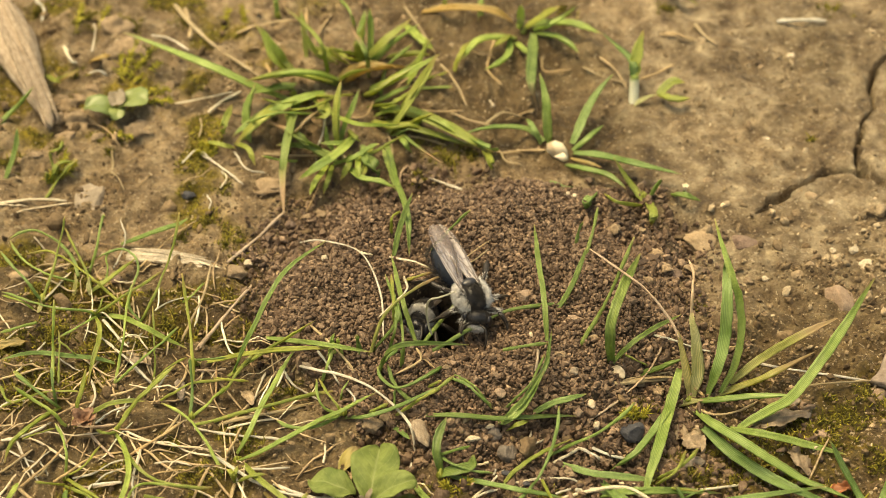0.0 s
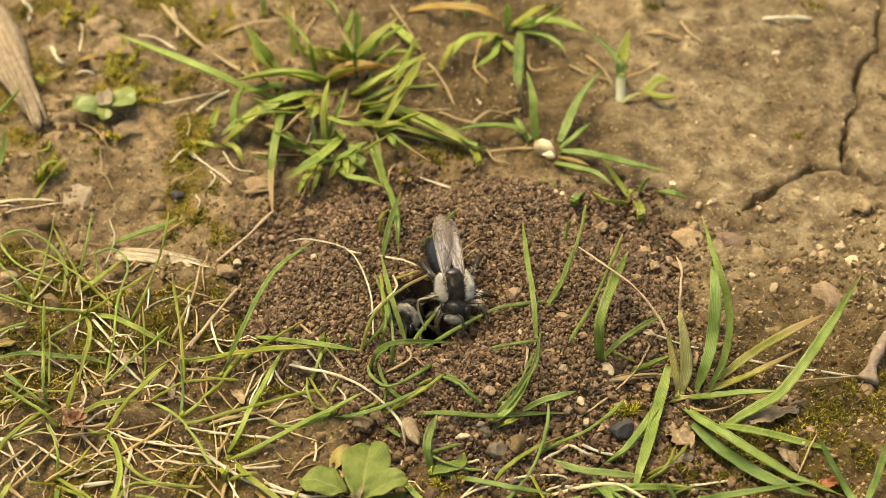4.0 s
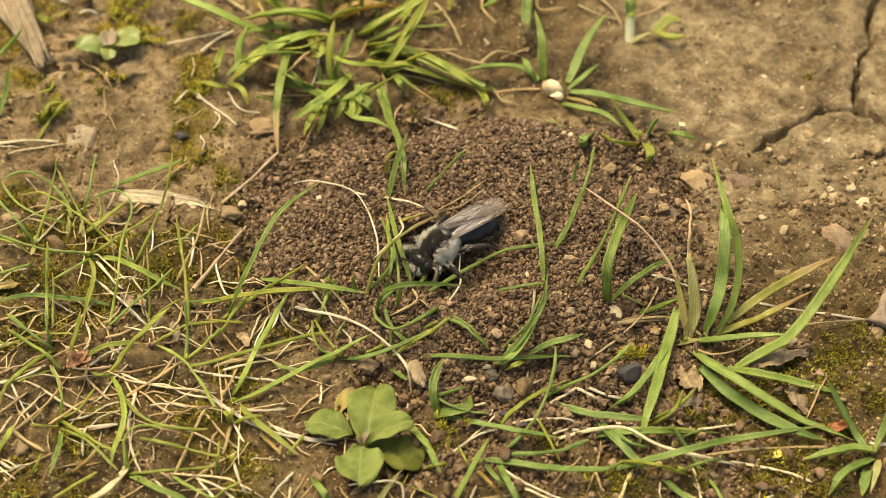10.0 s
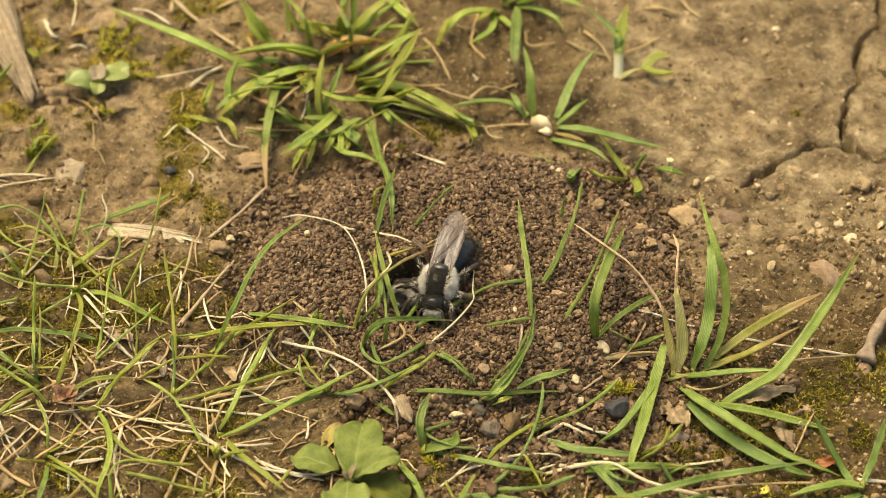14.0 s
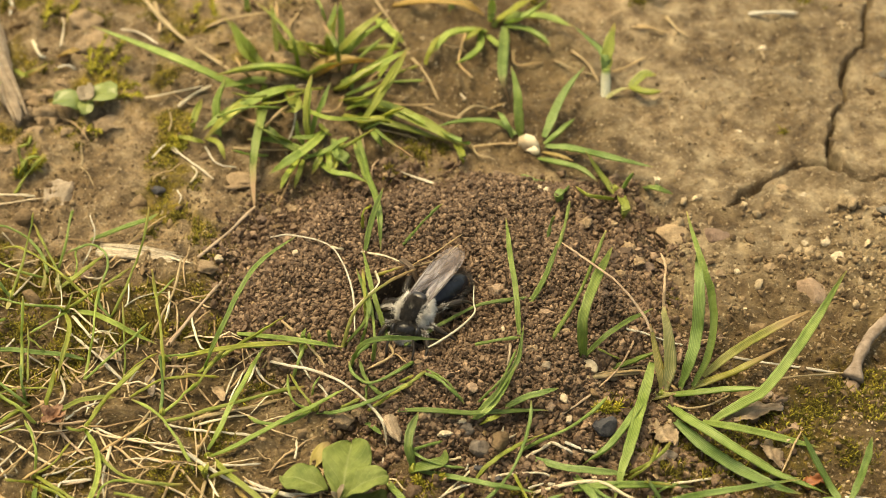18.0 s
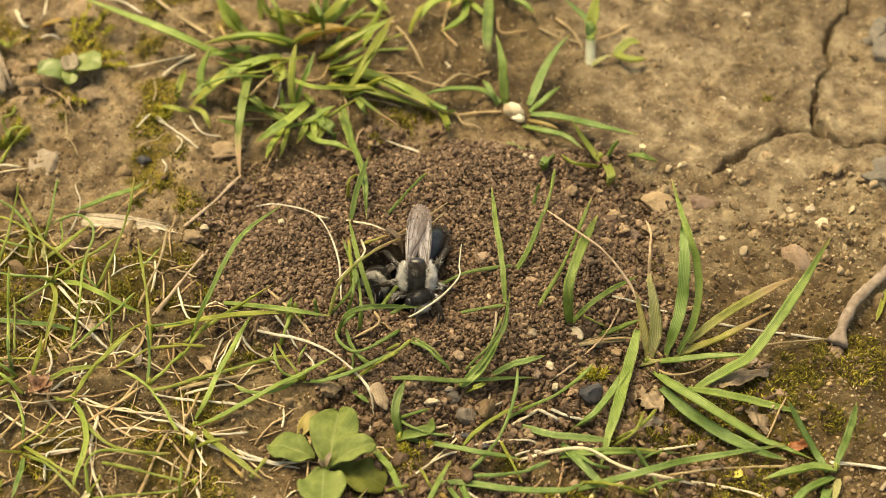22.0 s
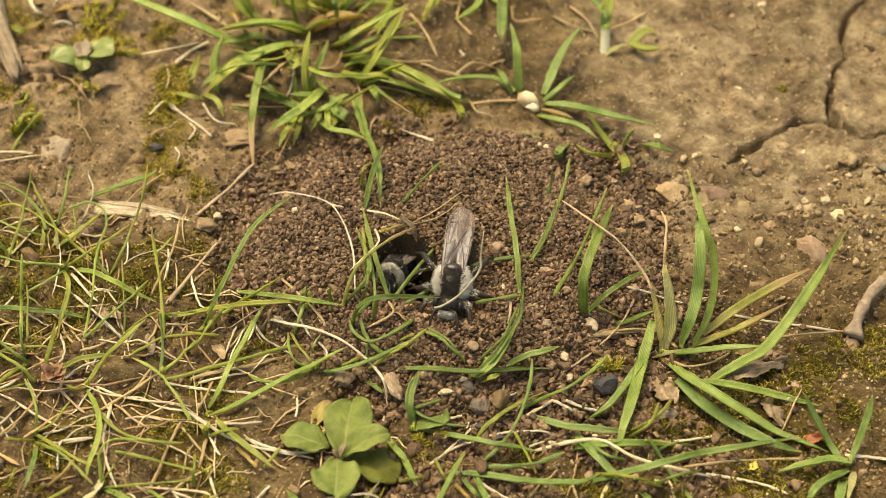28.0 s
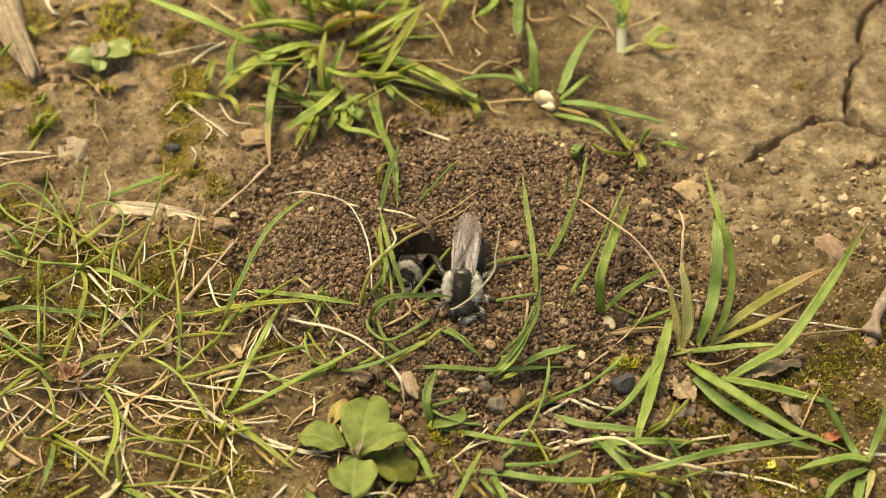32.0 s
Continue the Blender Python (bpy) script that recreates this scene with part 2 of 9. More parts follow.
SOIL = soil_material()
CRUMB = crumb_material("soil_crumbs", (0.058, 0.036, 0.023), (0.143, 0.091, 0.058), (0.232, 0.160, 0.107), 0.62)
CLAY_GRIT = crumb_material("clay_pebbles", (0.15, 0.103, 0.060), (0.25, 0.182, 0.108), (0.42, 0.335, 0.220))
GRIT = crumb_material("sandy_grit", (0.20, 0.14, 0.075), (0.28, 0.20, 0.11), (0.52, 0.42, 0.28))
LUMP = crumb_material("damp_soil_lumps", (0.085, 0.056, 0.031), (0.165, 0.112, 0.062), (0.31, 0.225, 0.135))
STRAND = {
    "g": blade_material("green_blade", (0.172, 0.282, 0.066), (0.390, 0.528, 0.200), (0.45, 0.38, 0.15), 0.92),
    "h": blade_material("deep_green_blade", (0.155, 0.240, 0.052), (0.335, 0.440, 0.150), (0.45, 0.38, 0.15), 0.92),
    "gt": blade_material("green_blade_dry_tip", (0.172, 0.255, 0.060), (0.368, 0.466, 0.164), (0.52, 0.36, 0.22), 0.62),
    "y": blade_material("yellow_green_blade", (0.28, 0.335, 0.062), (0.49, 0.54, 0.160), (0.48, 0.38, 0.14), 0.8),
    "yt": blade_material("fading_blade", (0.58, 0.56, 0.24), (0.78, 0.74, 0.43), (0.62, 0.44, 0.30), 0.80, 0.45, 0.55),
    "o": blade_material("ochre_blade", (0.44, 0.31, 0.11), (0.62, 0.48, 0.22), (0.5, 0.33, 0.14), 0.8),
    "d": blade_material("tan_straw", (0.36, 0.25, 0.13), (0.56, 0.42, 0.25), (0.45, 0.34, 0.2), 0.9, 0.6, 0.1),
    "p": blade_material("pale_straw", (0.50, 0.44, 0.345), (0.76, 0.71, 0.61), (0.68, 0.6, 0.47), 0.9, 0.5, 0.1),
    "k": blade_material("pink_straw", (0.40, 0.285, 0.20), (0.60, 0.455, 0.345), (0.6, 0.45, 0.3), 0.9, 0.55, 0.1),
    "s": blade_material("sheathed_stem", (0.72, 0.68, 0.48), (0.86, 0.83, 0.66), (0.30, 0.40, 0.10), 0.55, 0.5, 0.2),
    # lighter copy of the green blade, with sheen mixed into its colour
    "f": blade_material("pale_green_blade", (0.265, 0.385, 0.085), (0.53, 0.65, 0.220), (0.50, 0.42, 0.18), 0.90),
    "e": blade_material("browning_blade", (0.27, 0.285, 0.07), (0.48, 0.47, 0.17), (0.44, 0.32, 0.17), 0.6, 0.45, 0.45, 0.62, 900),
    "b": blade_material("brown_withered_blade", (0.075, 0.047, 0.030), (0.18, 0.120, 0.080), (0.2, 0.14, 0.09), 0.9, 0.6, 0.1),
    "w": blade_material("white_sheath", (0.58, 0.53, 0.34), (0.76, 0.71, 0.52), (0.5, 0.55, 0.2), 0.92, 0.5, 0.2),
}
STONES = {
    "dark": stone_material("dark_stone", (0.035, 0.037, 0.045), (0.09, 0.09, 0.10)),
    "tan": stone_material("tan_stone", (0.24, 0.168, 0.10), (0.40, 0.30, 0.19)),
    "grey": stone_material("grey_stone", (0.21, 0.165, 0.118), (0.38, 0.31, 0.235)),
    "purple": stone_material("purple_stone", (0.12, 0.08, 0.06), (0.22, 0.155, 0.12)),
    "pink": stone_material("pink_stone", (0.26, 0.175, 0.118), (0.43, 0.315, 0.225)),
    "brown": stone_material("soil_clod", (0.20, 0.140, 0.086), (0.37, 0.275, 0.178), 1500, 0.9),
    "white": stone_material("pale_stone", (0.42, 0.34, 0.235), (0.66, 0.565, 0.42)),
    "slate": stone_material("dull_slate", (0.095, 0.080, 0.068), (0.215, 0.180, 0.150)),
    "slab": stone_material("blue_grey_slab", (0.078, 0.068, 0.056), (0.20, 0.176, 0.143), 420),
}
LEAF = leaf_material("broad_leaf", (0.098, 0.140, 0.034), (0.215, 0.262, 0.080), (0.33, 0.36, 0.17))
# dark copy of the broad leaf, shade from the upper leaves in its colour
LEAF_DARK = leaf_material("leaf_painted_shade", (0.085, 0.10, 0.018), (0.16, 0.18, 0.04), (0.18, 0.19, 0.06))
LEAF_PALE = blade_material("seed_leaf", (0.13, 0.175, 0.048), (0.215, 0.265, 0.085), (0.25, 0.30, 0.10), 0.95, 0.5, 0.2, 0.05)
LEAF_BROWN = blade_material("young_brown_leaf", (0.17, 0.125, 0.075), (0.27, 0.21, 0.14), (0.3, 0.25, 0.15), 0.95, 0.6, 0.1, 0.05)
DEAD = blade_material("dead_leaf", (0.10, 0.072, 0.047), (0.34, 0.265, 0.185), (0.3, 0.22, 0.15), 0.9, 0.8, 0.05, 0.1, 1500)
DEAD_GREY = blade_material("grey_dead_leaf", (0.085, 0.065, 0.048), (0.25, 0.197, 0.150), (0.25, 0.2, 0.16), 0.9, 0.8, 0.05, 0.1, 1500)
RED = blade_material("red_dead_leaf", (0.17, 0.055, 0.02), (0.32, 0.115, 0.04), (0.3, 0.1, 0.03), 0.9, 0.6, 0.1, 0.1, 1500)
LEAF_YELLOW = blade_material("yellowing_leaf", (0.15, 0.130, 0.032), (0.25, 0.215, 0.066), (0.18, 0.13, 0.05), 0.7, 0.7, 0.1, 0.05)
RUST = blade_material("withered_petal", (0.14, 0.062, 0.032), (0.27, 0.140, 0.080), (0.4, 0.25, 0.15), 0.9, 0.7, 0.1, 0.1, 1500)
PETAL = blade_material("yellow_petal", (0.70, 0.58, 0.12), (0.85, 0.75, 0.25), (0.8, 0.7, 0.2), 0.95, 0.5, 0.2)
PLUME = crumb_material("feather_moss", (0.22, 0.20, 0.025), (0.40, 0.37, 0.05), (0.60, 0.55, 0.11))
MOSS = crumb_material("moss_leaflets", (0.060, 0.050, 0.009), (0.155, 0.132, 0.020), (0.33, 0.29, 0.045))
WOOD = grain_material("weathered_wood", (0.14, 0.098, 0.066), (0.37, 0.285, 0.205), (0.62, 0.52, 0.40))
PALE_WOOD = grain_material("bleached_wood", (0.20, 0.14, 0.09), (0.54, 0.455, 0.34), (0.80, 0.73, 0.60))
BARK = plain_material("twig_bark", (0.13, 0.098, 0.075), (0.33, 0.265, 0.215), 900, 0.85, 0.2, 0.0004)
SHELL = plain_material("snail_shell", (0.50, 0.37, 0.22), (0.88, 0.79, 0.60), 500, 0.4, 0.5, 0.0001)
SEED = plain_material("seed_husk", (0.30, 0.235, 0.15), (0.58, 0.49, 0.36), 1500, 0.6, 0.4, 0.0002)
CHITIN = plain_material("black_chitin", (0.008, 0.008, 0.010), (0.016, 0.016, 0.02), 1500, 0.35, 0.5, 0.00005)
ABDOMEN = plain_material("blue_black_chitin", (0.005, 0.007, 0.011), (0.012, 0.016, 0.026), 1500, 0.26, 0.22, 0.00005)
LEG = plain_material("leg_chitin", (0.010, 0.008, 0.007), (0.030, 0.023, 0.018), 1500, 0.45, 0.4)
EYE = plain_material("compound_eye", (0.006, 0.006, 0.008), (0.014, 0.014, 0.018), 6000, 0.3, 0.5, 0.00003)
WHITE_FUR = plain_material("white_hair", (0.34, 0.32, 0.295), (0.88, 0.86, 0.83), 1500, 0.7, 0.3)
BLACK_FUR = plain_material("black_hair", (0.018, 0.016, 0.015), (0.062, 0.056, 0.052), 900, 0.7, 0.25)
TAN_FUR = plain_material("brown_hair", (0.075, 0.052, 0.034), (0.19, 0.14, 0.095), 900, 0.7, 0.3)
VEIN = plain_material("wing_vein", (0.035, 0.025, 0.018), (0.07, 0.05, 0.035), 1200, 0.5, 0.4)
WING = wing_material()

# ---- the lie of the land, in millimetres ----
LATTICE = np.random.RandomState(7).rand(256, 256)


def lattice_noise(x, y):
    xi, yi = np.floor(x).astype(int), np.floor(y).astype(int)
    u, v = x - xi, y - yi
    u, v = u * u * (3 - 2 * u), v * v * (3 - 2 * v)
    a, b = LATTICE[xi % 256, yi % 256], LATTICE[(xi + 1) % 256, yi % 256]
    c, d = LATTICE[xi % 256, (yi + 1) % 256], LATTICE[(xi + 1) % 256, (yi + 1) % 256]
    return (a + (b - a) * u) * (1 - v) + (c + (d - c) * u) * v - 0.5


def rough(x, y, size, octaves=3, shift=0.0):
    total, gain = 0.0, 1.0
    for k in range(octaves):
        total = total + gain * lattice_noise(x / size + 17.3 * k + shift, y / size + 9.1 * k + shift)
        size, gain = size / 2.1, gain * 0.5
    return total


def along(x, y, line):
    """Distance to a broken line."""
    best = np.full(np.shape(x), 1e9)
    for (ax, ay), (bx, by) in zip(line[:-1], line[1:]):
        dx, dy = bx - ax, by - ay
        t = np.clip(((x - ax) * dx + (y - ay) * dy) / (dx * dx + dy * dy), 0, 1)
        best = np.minimum(best, np.hypot(x - ax - t * dx, y - ay - t * dy))
    return best


def step(a, b, v):
    t = np.clip((v - a) / (b - a), 0, 1)
    return t * t * (3 - 2 * t)


CRACK_A = [(32.2, 9.1), (33.8, 11.4), (35.4, 12.5), (36.1, 12.9), (38.0, 14.7), (39.6, 15.7), (41.0, 16.2), (42.6, 16.0), (43.9, 15.3), (44.3, 16.4)]
CRACK_B = [(43.9, 15.2), (43.9, 16.8), (44.5, 20.6), (44.8, 21.8), (46.0, 24.2), (47.3, 26.2), (47.4, 28.8), (48.3, 33.1), (50.8, 35.7), (53, 44), (52, 60)]
CRACK_C = [(44.1, 16.4), (45.2, 14.6), (46.3, 13.5), (47.9, 13.8), (49.5, 14.1), (50.8, 14.4), (52.6, 16.2), (56.1, 16.6), (64, 18)]
MOUND, HOLE, PIT = (2.5, -3.6), (-0.7, -7.0), (2.8, -8.9)


def mound_share(x, y):
    w = rough(x, y, 9, 2, 3.7) * 0.22
    r = np.hypot((x - MOUND[0]) / 22.5, (y - MOUND[1]) / 21.0) + w
    return 1 - step(0.55, 1.02, r)


def spoil_share(x, y):
    """The heap and the crumbs that rolled off it, thinner with distance."""
    w = rough(x, y, 7, 3, 23.1) * 0.5
    far = np.hypot((x - 15.5) / 12.5, (y - 3.5) / 11.0)
    low = np.hypot((x - 15) / 11.5, (y + 13) / 11.0)
    front = np.hypot((x - 7) / 17.0, (y + 22) / 7.5)
    left = np.hypot((x + 4) / 18.5, (y - 2) / 16.5) + 0.02
    lobe = 1 - step(0.7, 1.05, np.minimum(np.minimum(np.minimum(far, low), front + 0.1) + w, left + 0.3 * w))
    return np.maximum(mound_share(x, y), 0.85 * lobe)


def damp_shade_share(x, y):
    """Ground that is wet and dark, in front of the heap and round the grass; shade between blades is painted in too."""
    w = 8 * rough(x, y, 8, 3, 31.7)
    right = step(-5, 7, x - 20 + w) * step(-6, 8, -(y + 3) + (x - 30) * 0.10 + w)
    grassy = 0.8 * step(-4, 6, -(x + 14) + w) * step(-4, 6, 3 - y + w)
    far = 0.6 * np.exp(-((x - 43) / 5.0) ** 2 - ((y - 36) / 7.0) ** 2)
    return np.clip(right + grassy + far + 0.7 * step(-3, 7, -(y + 17) + w) * step(-16, -4, x) + 0.75 * step(-4, 9, 25 - x - 0.2 * (y - 15) + w) * step(-3, 6, y - 14 + w) * step(-6, 4, x + 6 + w), 0, 1) * nearby(x, y)


def height(x, y, dug=1.0):
    x, y = np.asarray(x, float), np.asarray(y, float)
    near = 1 - step(70, 140, np.hypot(x, y))
    z = 2.2 * rough(x, y, 34, 2) + 0.9 * rough(x, y, 8, 3, 5.2)
    clay = clay_share(x, y)
    z = z + (1.15 - 0.62 * clay) * rough(x, y, 3.1, 4, 1.9)
    z = z + (1.0 - 0.55 * clay) * rough(x, y, 1.5, 3, 12.7)
    m = mound_share(x, y)
    z = z * (1 - 0.65 * m) + 3.4 * m
    z = z - dug * 1.7 * np.exp(-(((x - PIT[0]) / 5.0) ** 2 + ((y - PIT[1]) / 4.8) ** 2) ** 1.5)
    hx, hy = x - HOLE[0], y - HOLE[1]
    r = np.hypot(hx / 3.3, hy / 3.9) + 0.16 * rough(x, y, 2.6, 2, 8.8)
    z = z - dug * 9.0 * (1 - step(0.66, 1.06, r))
    wx, wy = x + 0.75 * rough(x, y, 1.5, 3, 4.4), y + 0.75 * rough(x, y, 1.5, 3, 14.4)
    for line, wide in ((CRACK_A, 0.17 + 0.17 * np.exp(-((x - 36.0) / 3.5) ** 2)), (CRACK_B, 0.24), (CRACK_C, 0.20)):
        wide = np.maximum(0.20, wide + 0.22 * rough(x, y, 3.0, 2, 2.2))
        d = along(wx, wy, line)
        z = z - 3.6 * (1 - step(0.4 * wide, 1.35 * wide, d)) * (1 - m) + 0.25 * np.exp(-((d - 1.3) / 0.8) ** 2) * clay
    return z * (0.25 + 0.75 * near)


def nearby(x, y):
    """1 round the nest, 0 out in the field."""
    return 1 - step(75, 190, np.hypot(x, y))


def clay_share(x, y):
    """Bare dried clay, beyond the spoil and to its right."""
    w = 9 * rough(x, y, 14, 3, 6.1)
    here = step(-5, 6, (x - 22) * 0.45 + (y - 3) * 0.8 + w) * step(8, 22, x + w) * (1 - spoil_share(x, y))
    return here * nearby(x, y) + 0.5 * (1 - nearby(x, y))


def moss_share(x, y):
    w = rough(x, y, 6, 3, 11.3)
    left = step(-4, 12, -(x + 12)) * step(-0.05, 0.25, w - 0.10 * step(3, 9, y))
    front = 0.75 * step(-6, 10, (x - 24) - (y + 16) * 0.9) * step(-0.05, 0.3, w)
    return np.clip(left + front, 0, 1) * (1 - spoil_share(x, y)) * (1 - clay_share(x, y) * 0.8) * nearby(x, y)

# ---- builders; shapes are given in millimetres ----
def mesh_data(name, verts, faces, mat, floats=None):
    d = bpy.data.meshes.new(name)
    verts = np.asarray(verts, float) * MM
    if isinstance(faces, list):
        d.from_pydata([tuple(v) for v in verts], [], [tuple(f) for f in faces])
    else:
        k = faces.shape[1]
        d.vertices.add(len(verts))
        d.vertices.foreach_set("co", verts.astype(np.float32).ravel())
        d.loops.add(faces.size)
        d.loops.foreach_set("vertex_index", faces.astype(np.int32).ravel())
        d.polygons.add(len(faces))
        d.polygons.foreach_set("loop_start", np.arange(0, faces.size, k, dtype=np.int32))
        d.polygons.foreach_set("loop_total", np.full(len(faces), k, dtype=np.int32))
        d.update(calc_edges=True)
    d.validate()
    for key, values in (floats or {}).items():
        a = d.attributes.new(key, "FLOAT", "POINT")
        a.data.foreach_set("value", np.asarray(values, np.float32).ravel())
    d.polygons.foreach_set("use_smooth", np.ones(len(d.polygons), bool))
    d.materials.append(mat)
    d.update()
    return d


def part(name, data, parent, label=""):
    ob = new(name, data)
    ob.parent = parent
    return tagged(ob, label)


def spline(points, n):
    """A smooth way through the points."""
    p = np.asarray(points, float)
    p = np.vstack([2 * p[0] - p[1], p, 2 * p[-1] - p[-2]])
    out = []
    for s in np.linspace(0, len(p) - 3 - 1e-9, n):
        i = int(s)
        t = s - i
        a, b, c, d = p[i], p[i + 1], p[i + 2], p[i + 3]
        out.append(0.5 * (2 * b + (c - a) * t + (2 * a - 5 * b + 4 * c - d) * t * t + (3 * b - a - 3 * c + d) * t ** 3))
    return np.array(out)


LEAF_SECTION = np.array([(-1, 0.42), (-0.55, 0.10), (0, -0.06), (0.55, 0.10), (1, 0.42), (0.6, -0.03), (0, -0.22), (-0.6, -0.03)])
CHANNEL_SECTION = np.array([(-1, 0.62), (-0.5, 0.18), (0, 0.0), (0.5, 0.18), (1, 0.62), (0.78, -0.10), (0, -0.55), (-0.78, -0.10)])
ROUND_SECTION = np.array([(math.cos(a), math.sin(a)) for a in np.linspace(0, 2 * math.pi, 8, endpoint=False)])


def sweep(way, half, section, twist=0.0, wobble=0.0, rng=None):
    """A section carried along a way; half: its half width at each point."""
    n, k = len(way), len(section)
    tang = np.gradient(way, axis=0)
    tang /= np.linalg.norm(tang, axis=1)[:, None] + 1e-9
    verts, across, up = [], [], []
    for i in range(n):
        t = tang[i]
        side = np.cross(t, (0, 0, 1.0))
        if np.linalg.norm(side) < 0.2:
            side = np.array((1.0, 0, 0)) - t * t[0]
        side /= np.linalg.norm(side)
        nor = np.cross(side, t)
        a = twist * (0.3 + i / n)
        s2, n2 = side * math.cos(a) + nor * math.sin(a), nor * math.cos(a) - side * math.sin(a)
        jig = 1 + (rng.uniform(-wobble, wobble) if rng is not None and wobble else 0)
        for u, v in section:
            verts.append(way[i] + half[i] * jig * (u * s2 + v * n2))
            across.append(u)
            up.append(i / (n - 1))
    faces = [(i * k + j, i * k + (j + 1) % k, (i + 1) * k + (j + 1) % k, (i + 1) * k + j) for i in range(n - 1) for j in range(k)]
    m = len(verts)
    verts += [way[0], way[-1]]
    across += [0, 0]
    up += [0, 1]
    caps = [(m, (j + 1) % k, j) for j in range(k)] + [(m + 1, (n - 1) * k + j, (n - 1) * k + (j + 1) % k) for j in range(k)]
    return verts, faces + caps, {"across": across, "up": up}


STRAND_LABEL = {
    "g": "slender green grass blade with fine ribs", "h": "deep green grass blade standing in crumbs", "gt": "green grass blade drying to a tan tip",
    "y": "yellow-green young grass blade", "yt": "fading yellow-green striped grass leaf", "o": "withered ochre blade of grass",
    "d": "dry tan grass straw lying on soil", "p": "bleached pale straw lying on soil", "k": "dry pinkish straw lying on soil", "w": "white sheathed base of grass", "f": "pale green soft grass blade", "e": "olive grass blade browning to its tip",
    "b": "brown withered scrap of grass blade",
}
strand_rng = np.random.RandomState(11)


def strand(parent, sort, width, *points):
    thin = sort in "dpk" and width < 0.75 or width < 0.45
    n = 8 + 5 * len(points)
    way = spline(points, n)
    way[1:, :] += strand_rng.normal(0, 0.035, (n - 1, 3)).cumsum(axis=0) * np.array((1, 1, 0.4)) * 0.5
    s = np.linspace(0, 1, n)
    if thin:
        half = width / 2 * (0.85 + 0.15 * np.sin(s * 9)) * np.where(s > 0.85, 1 - (s - 0.85) * 3.5, 1)
        section = ROUND_SECTION * np.array((1, 0.75))
    else:
        half = width / 2 * np.minimum(0.6 + 2.4 * s, 1) * np.clip((1.02 - s) / (0.45 if width > 0.95 else 0.30), 0.04, 1) ** 0.75
        section = LEAF_SECTION if width > 0.95 else CHANNEL_SECTION
        if sort == "yt":
            half = width / 2 * np.clip((1.06 - s) / 0.7, 0.12, 1) ** 0.9 * np.minimum(0.45 + 2.5 * s, 1)
    half = np.maximum(half, 0.03)
    v, f, shares = sweep(way, half, section, strand_rng.uniform(-0.7, 0.7), 0.05, strand_rng)
    data = mesh_data("blade", v, f, STRAND[sort], shares)
    if parent:
        dry = sort in ("d", "p", "k", "o", "yt", "gt", "e", "w")
        return part("dry_blade" if dry else "blade", data, parent, STRAND_LABEL[sort].replace(" lying on soil", "") if dry else "")
    kind = "straw" if sort in "dpk" else "grass_shoot"
    return tagged(new(kind, data), STRAND_LABEL[sort], "straw" if kind == "straw" else "grass", "loose straws" if kind == "straw" else "single grass blades")


def stalk(parent, width, *points):
    """A round, pale, sheathed stem."""
    way = spline(points, 16)
    v, f, shares = sweep(way, width / 2 * np.linspace(1.05, 0.8, 16), ROUND_SECTION, 0, 0.04, strand_rng)
    return part("stem", mesh_data("stem", v, f, STRAND["s"], shares), parent, "white sheathed stem base")


def grass_tuft(x, y):
    e = new("grass_tuft")
    rng = np.random.RandomState(int(abs(x * 31 + y * 7)))
    z = float(height(x, y))
    v, f = lump(rng, 2, 0.42, 0.40, 0.62, 0.22)
    part("sheath", mesh_data("sheath", v + np.array((x, y, z + 0.1)), f, STRAND["y"], {"across": v[:, 0], "up": v[:, 2] * 0}), e, "yellow-green sheathed grass crown")
    return tagged(e, "tuft of green grass blades rooted in bare soil", "grass", "grass tufts")


def ball(rings=1):
    bm = bmesh.new()
    bmesh.ops.create_icosphere(bm, subdivisions=rings, radius=1)
    v = np.array([w.co[:] for w in bm.verts])
    f = np.array([[w.index for w in g.verts] for g in bm.faces])
    bm.free()
    return v, f


def lump(rng, rings, rx, ry, rz, rough_by=0.14, facets=7):
    v, f = ball(rings)
    k = rng.uniform(1.2, 2.2)
    off = rng.uniform(0, 50, 3)
    d = np.array([noise.noise(Vector(w * k + off)) + 0.4 * noise.noise(Vector(w * k * 2.7 + off)) for w in v])
    # flat facets here and there
    for _ in range(facets):
        a = rng.normal(size=3)
        a /= np.linalg.norm(a)
        h = v @ a
        v = v - np.maximum(h - rng.uniform(0.5, 0.8), 0)[:, None] * a
    return v * (1 + rough_by * 1.6 * d)[:, None] * np.array((rx, ry, rz)), f


def turned(v, rx, ry, rz):
    m = np.array(Euler((rx, ry, rz)).to_matrix())
    return v @ m.T


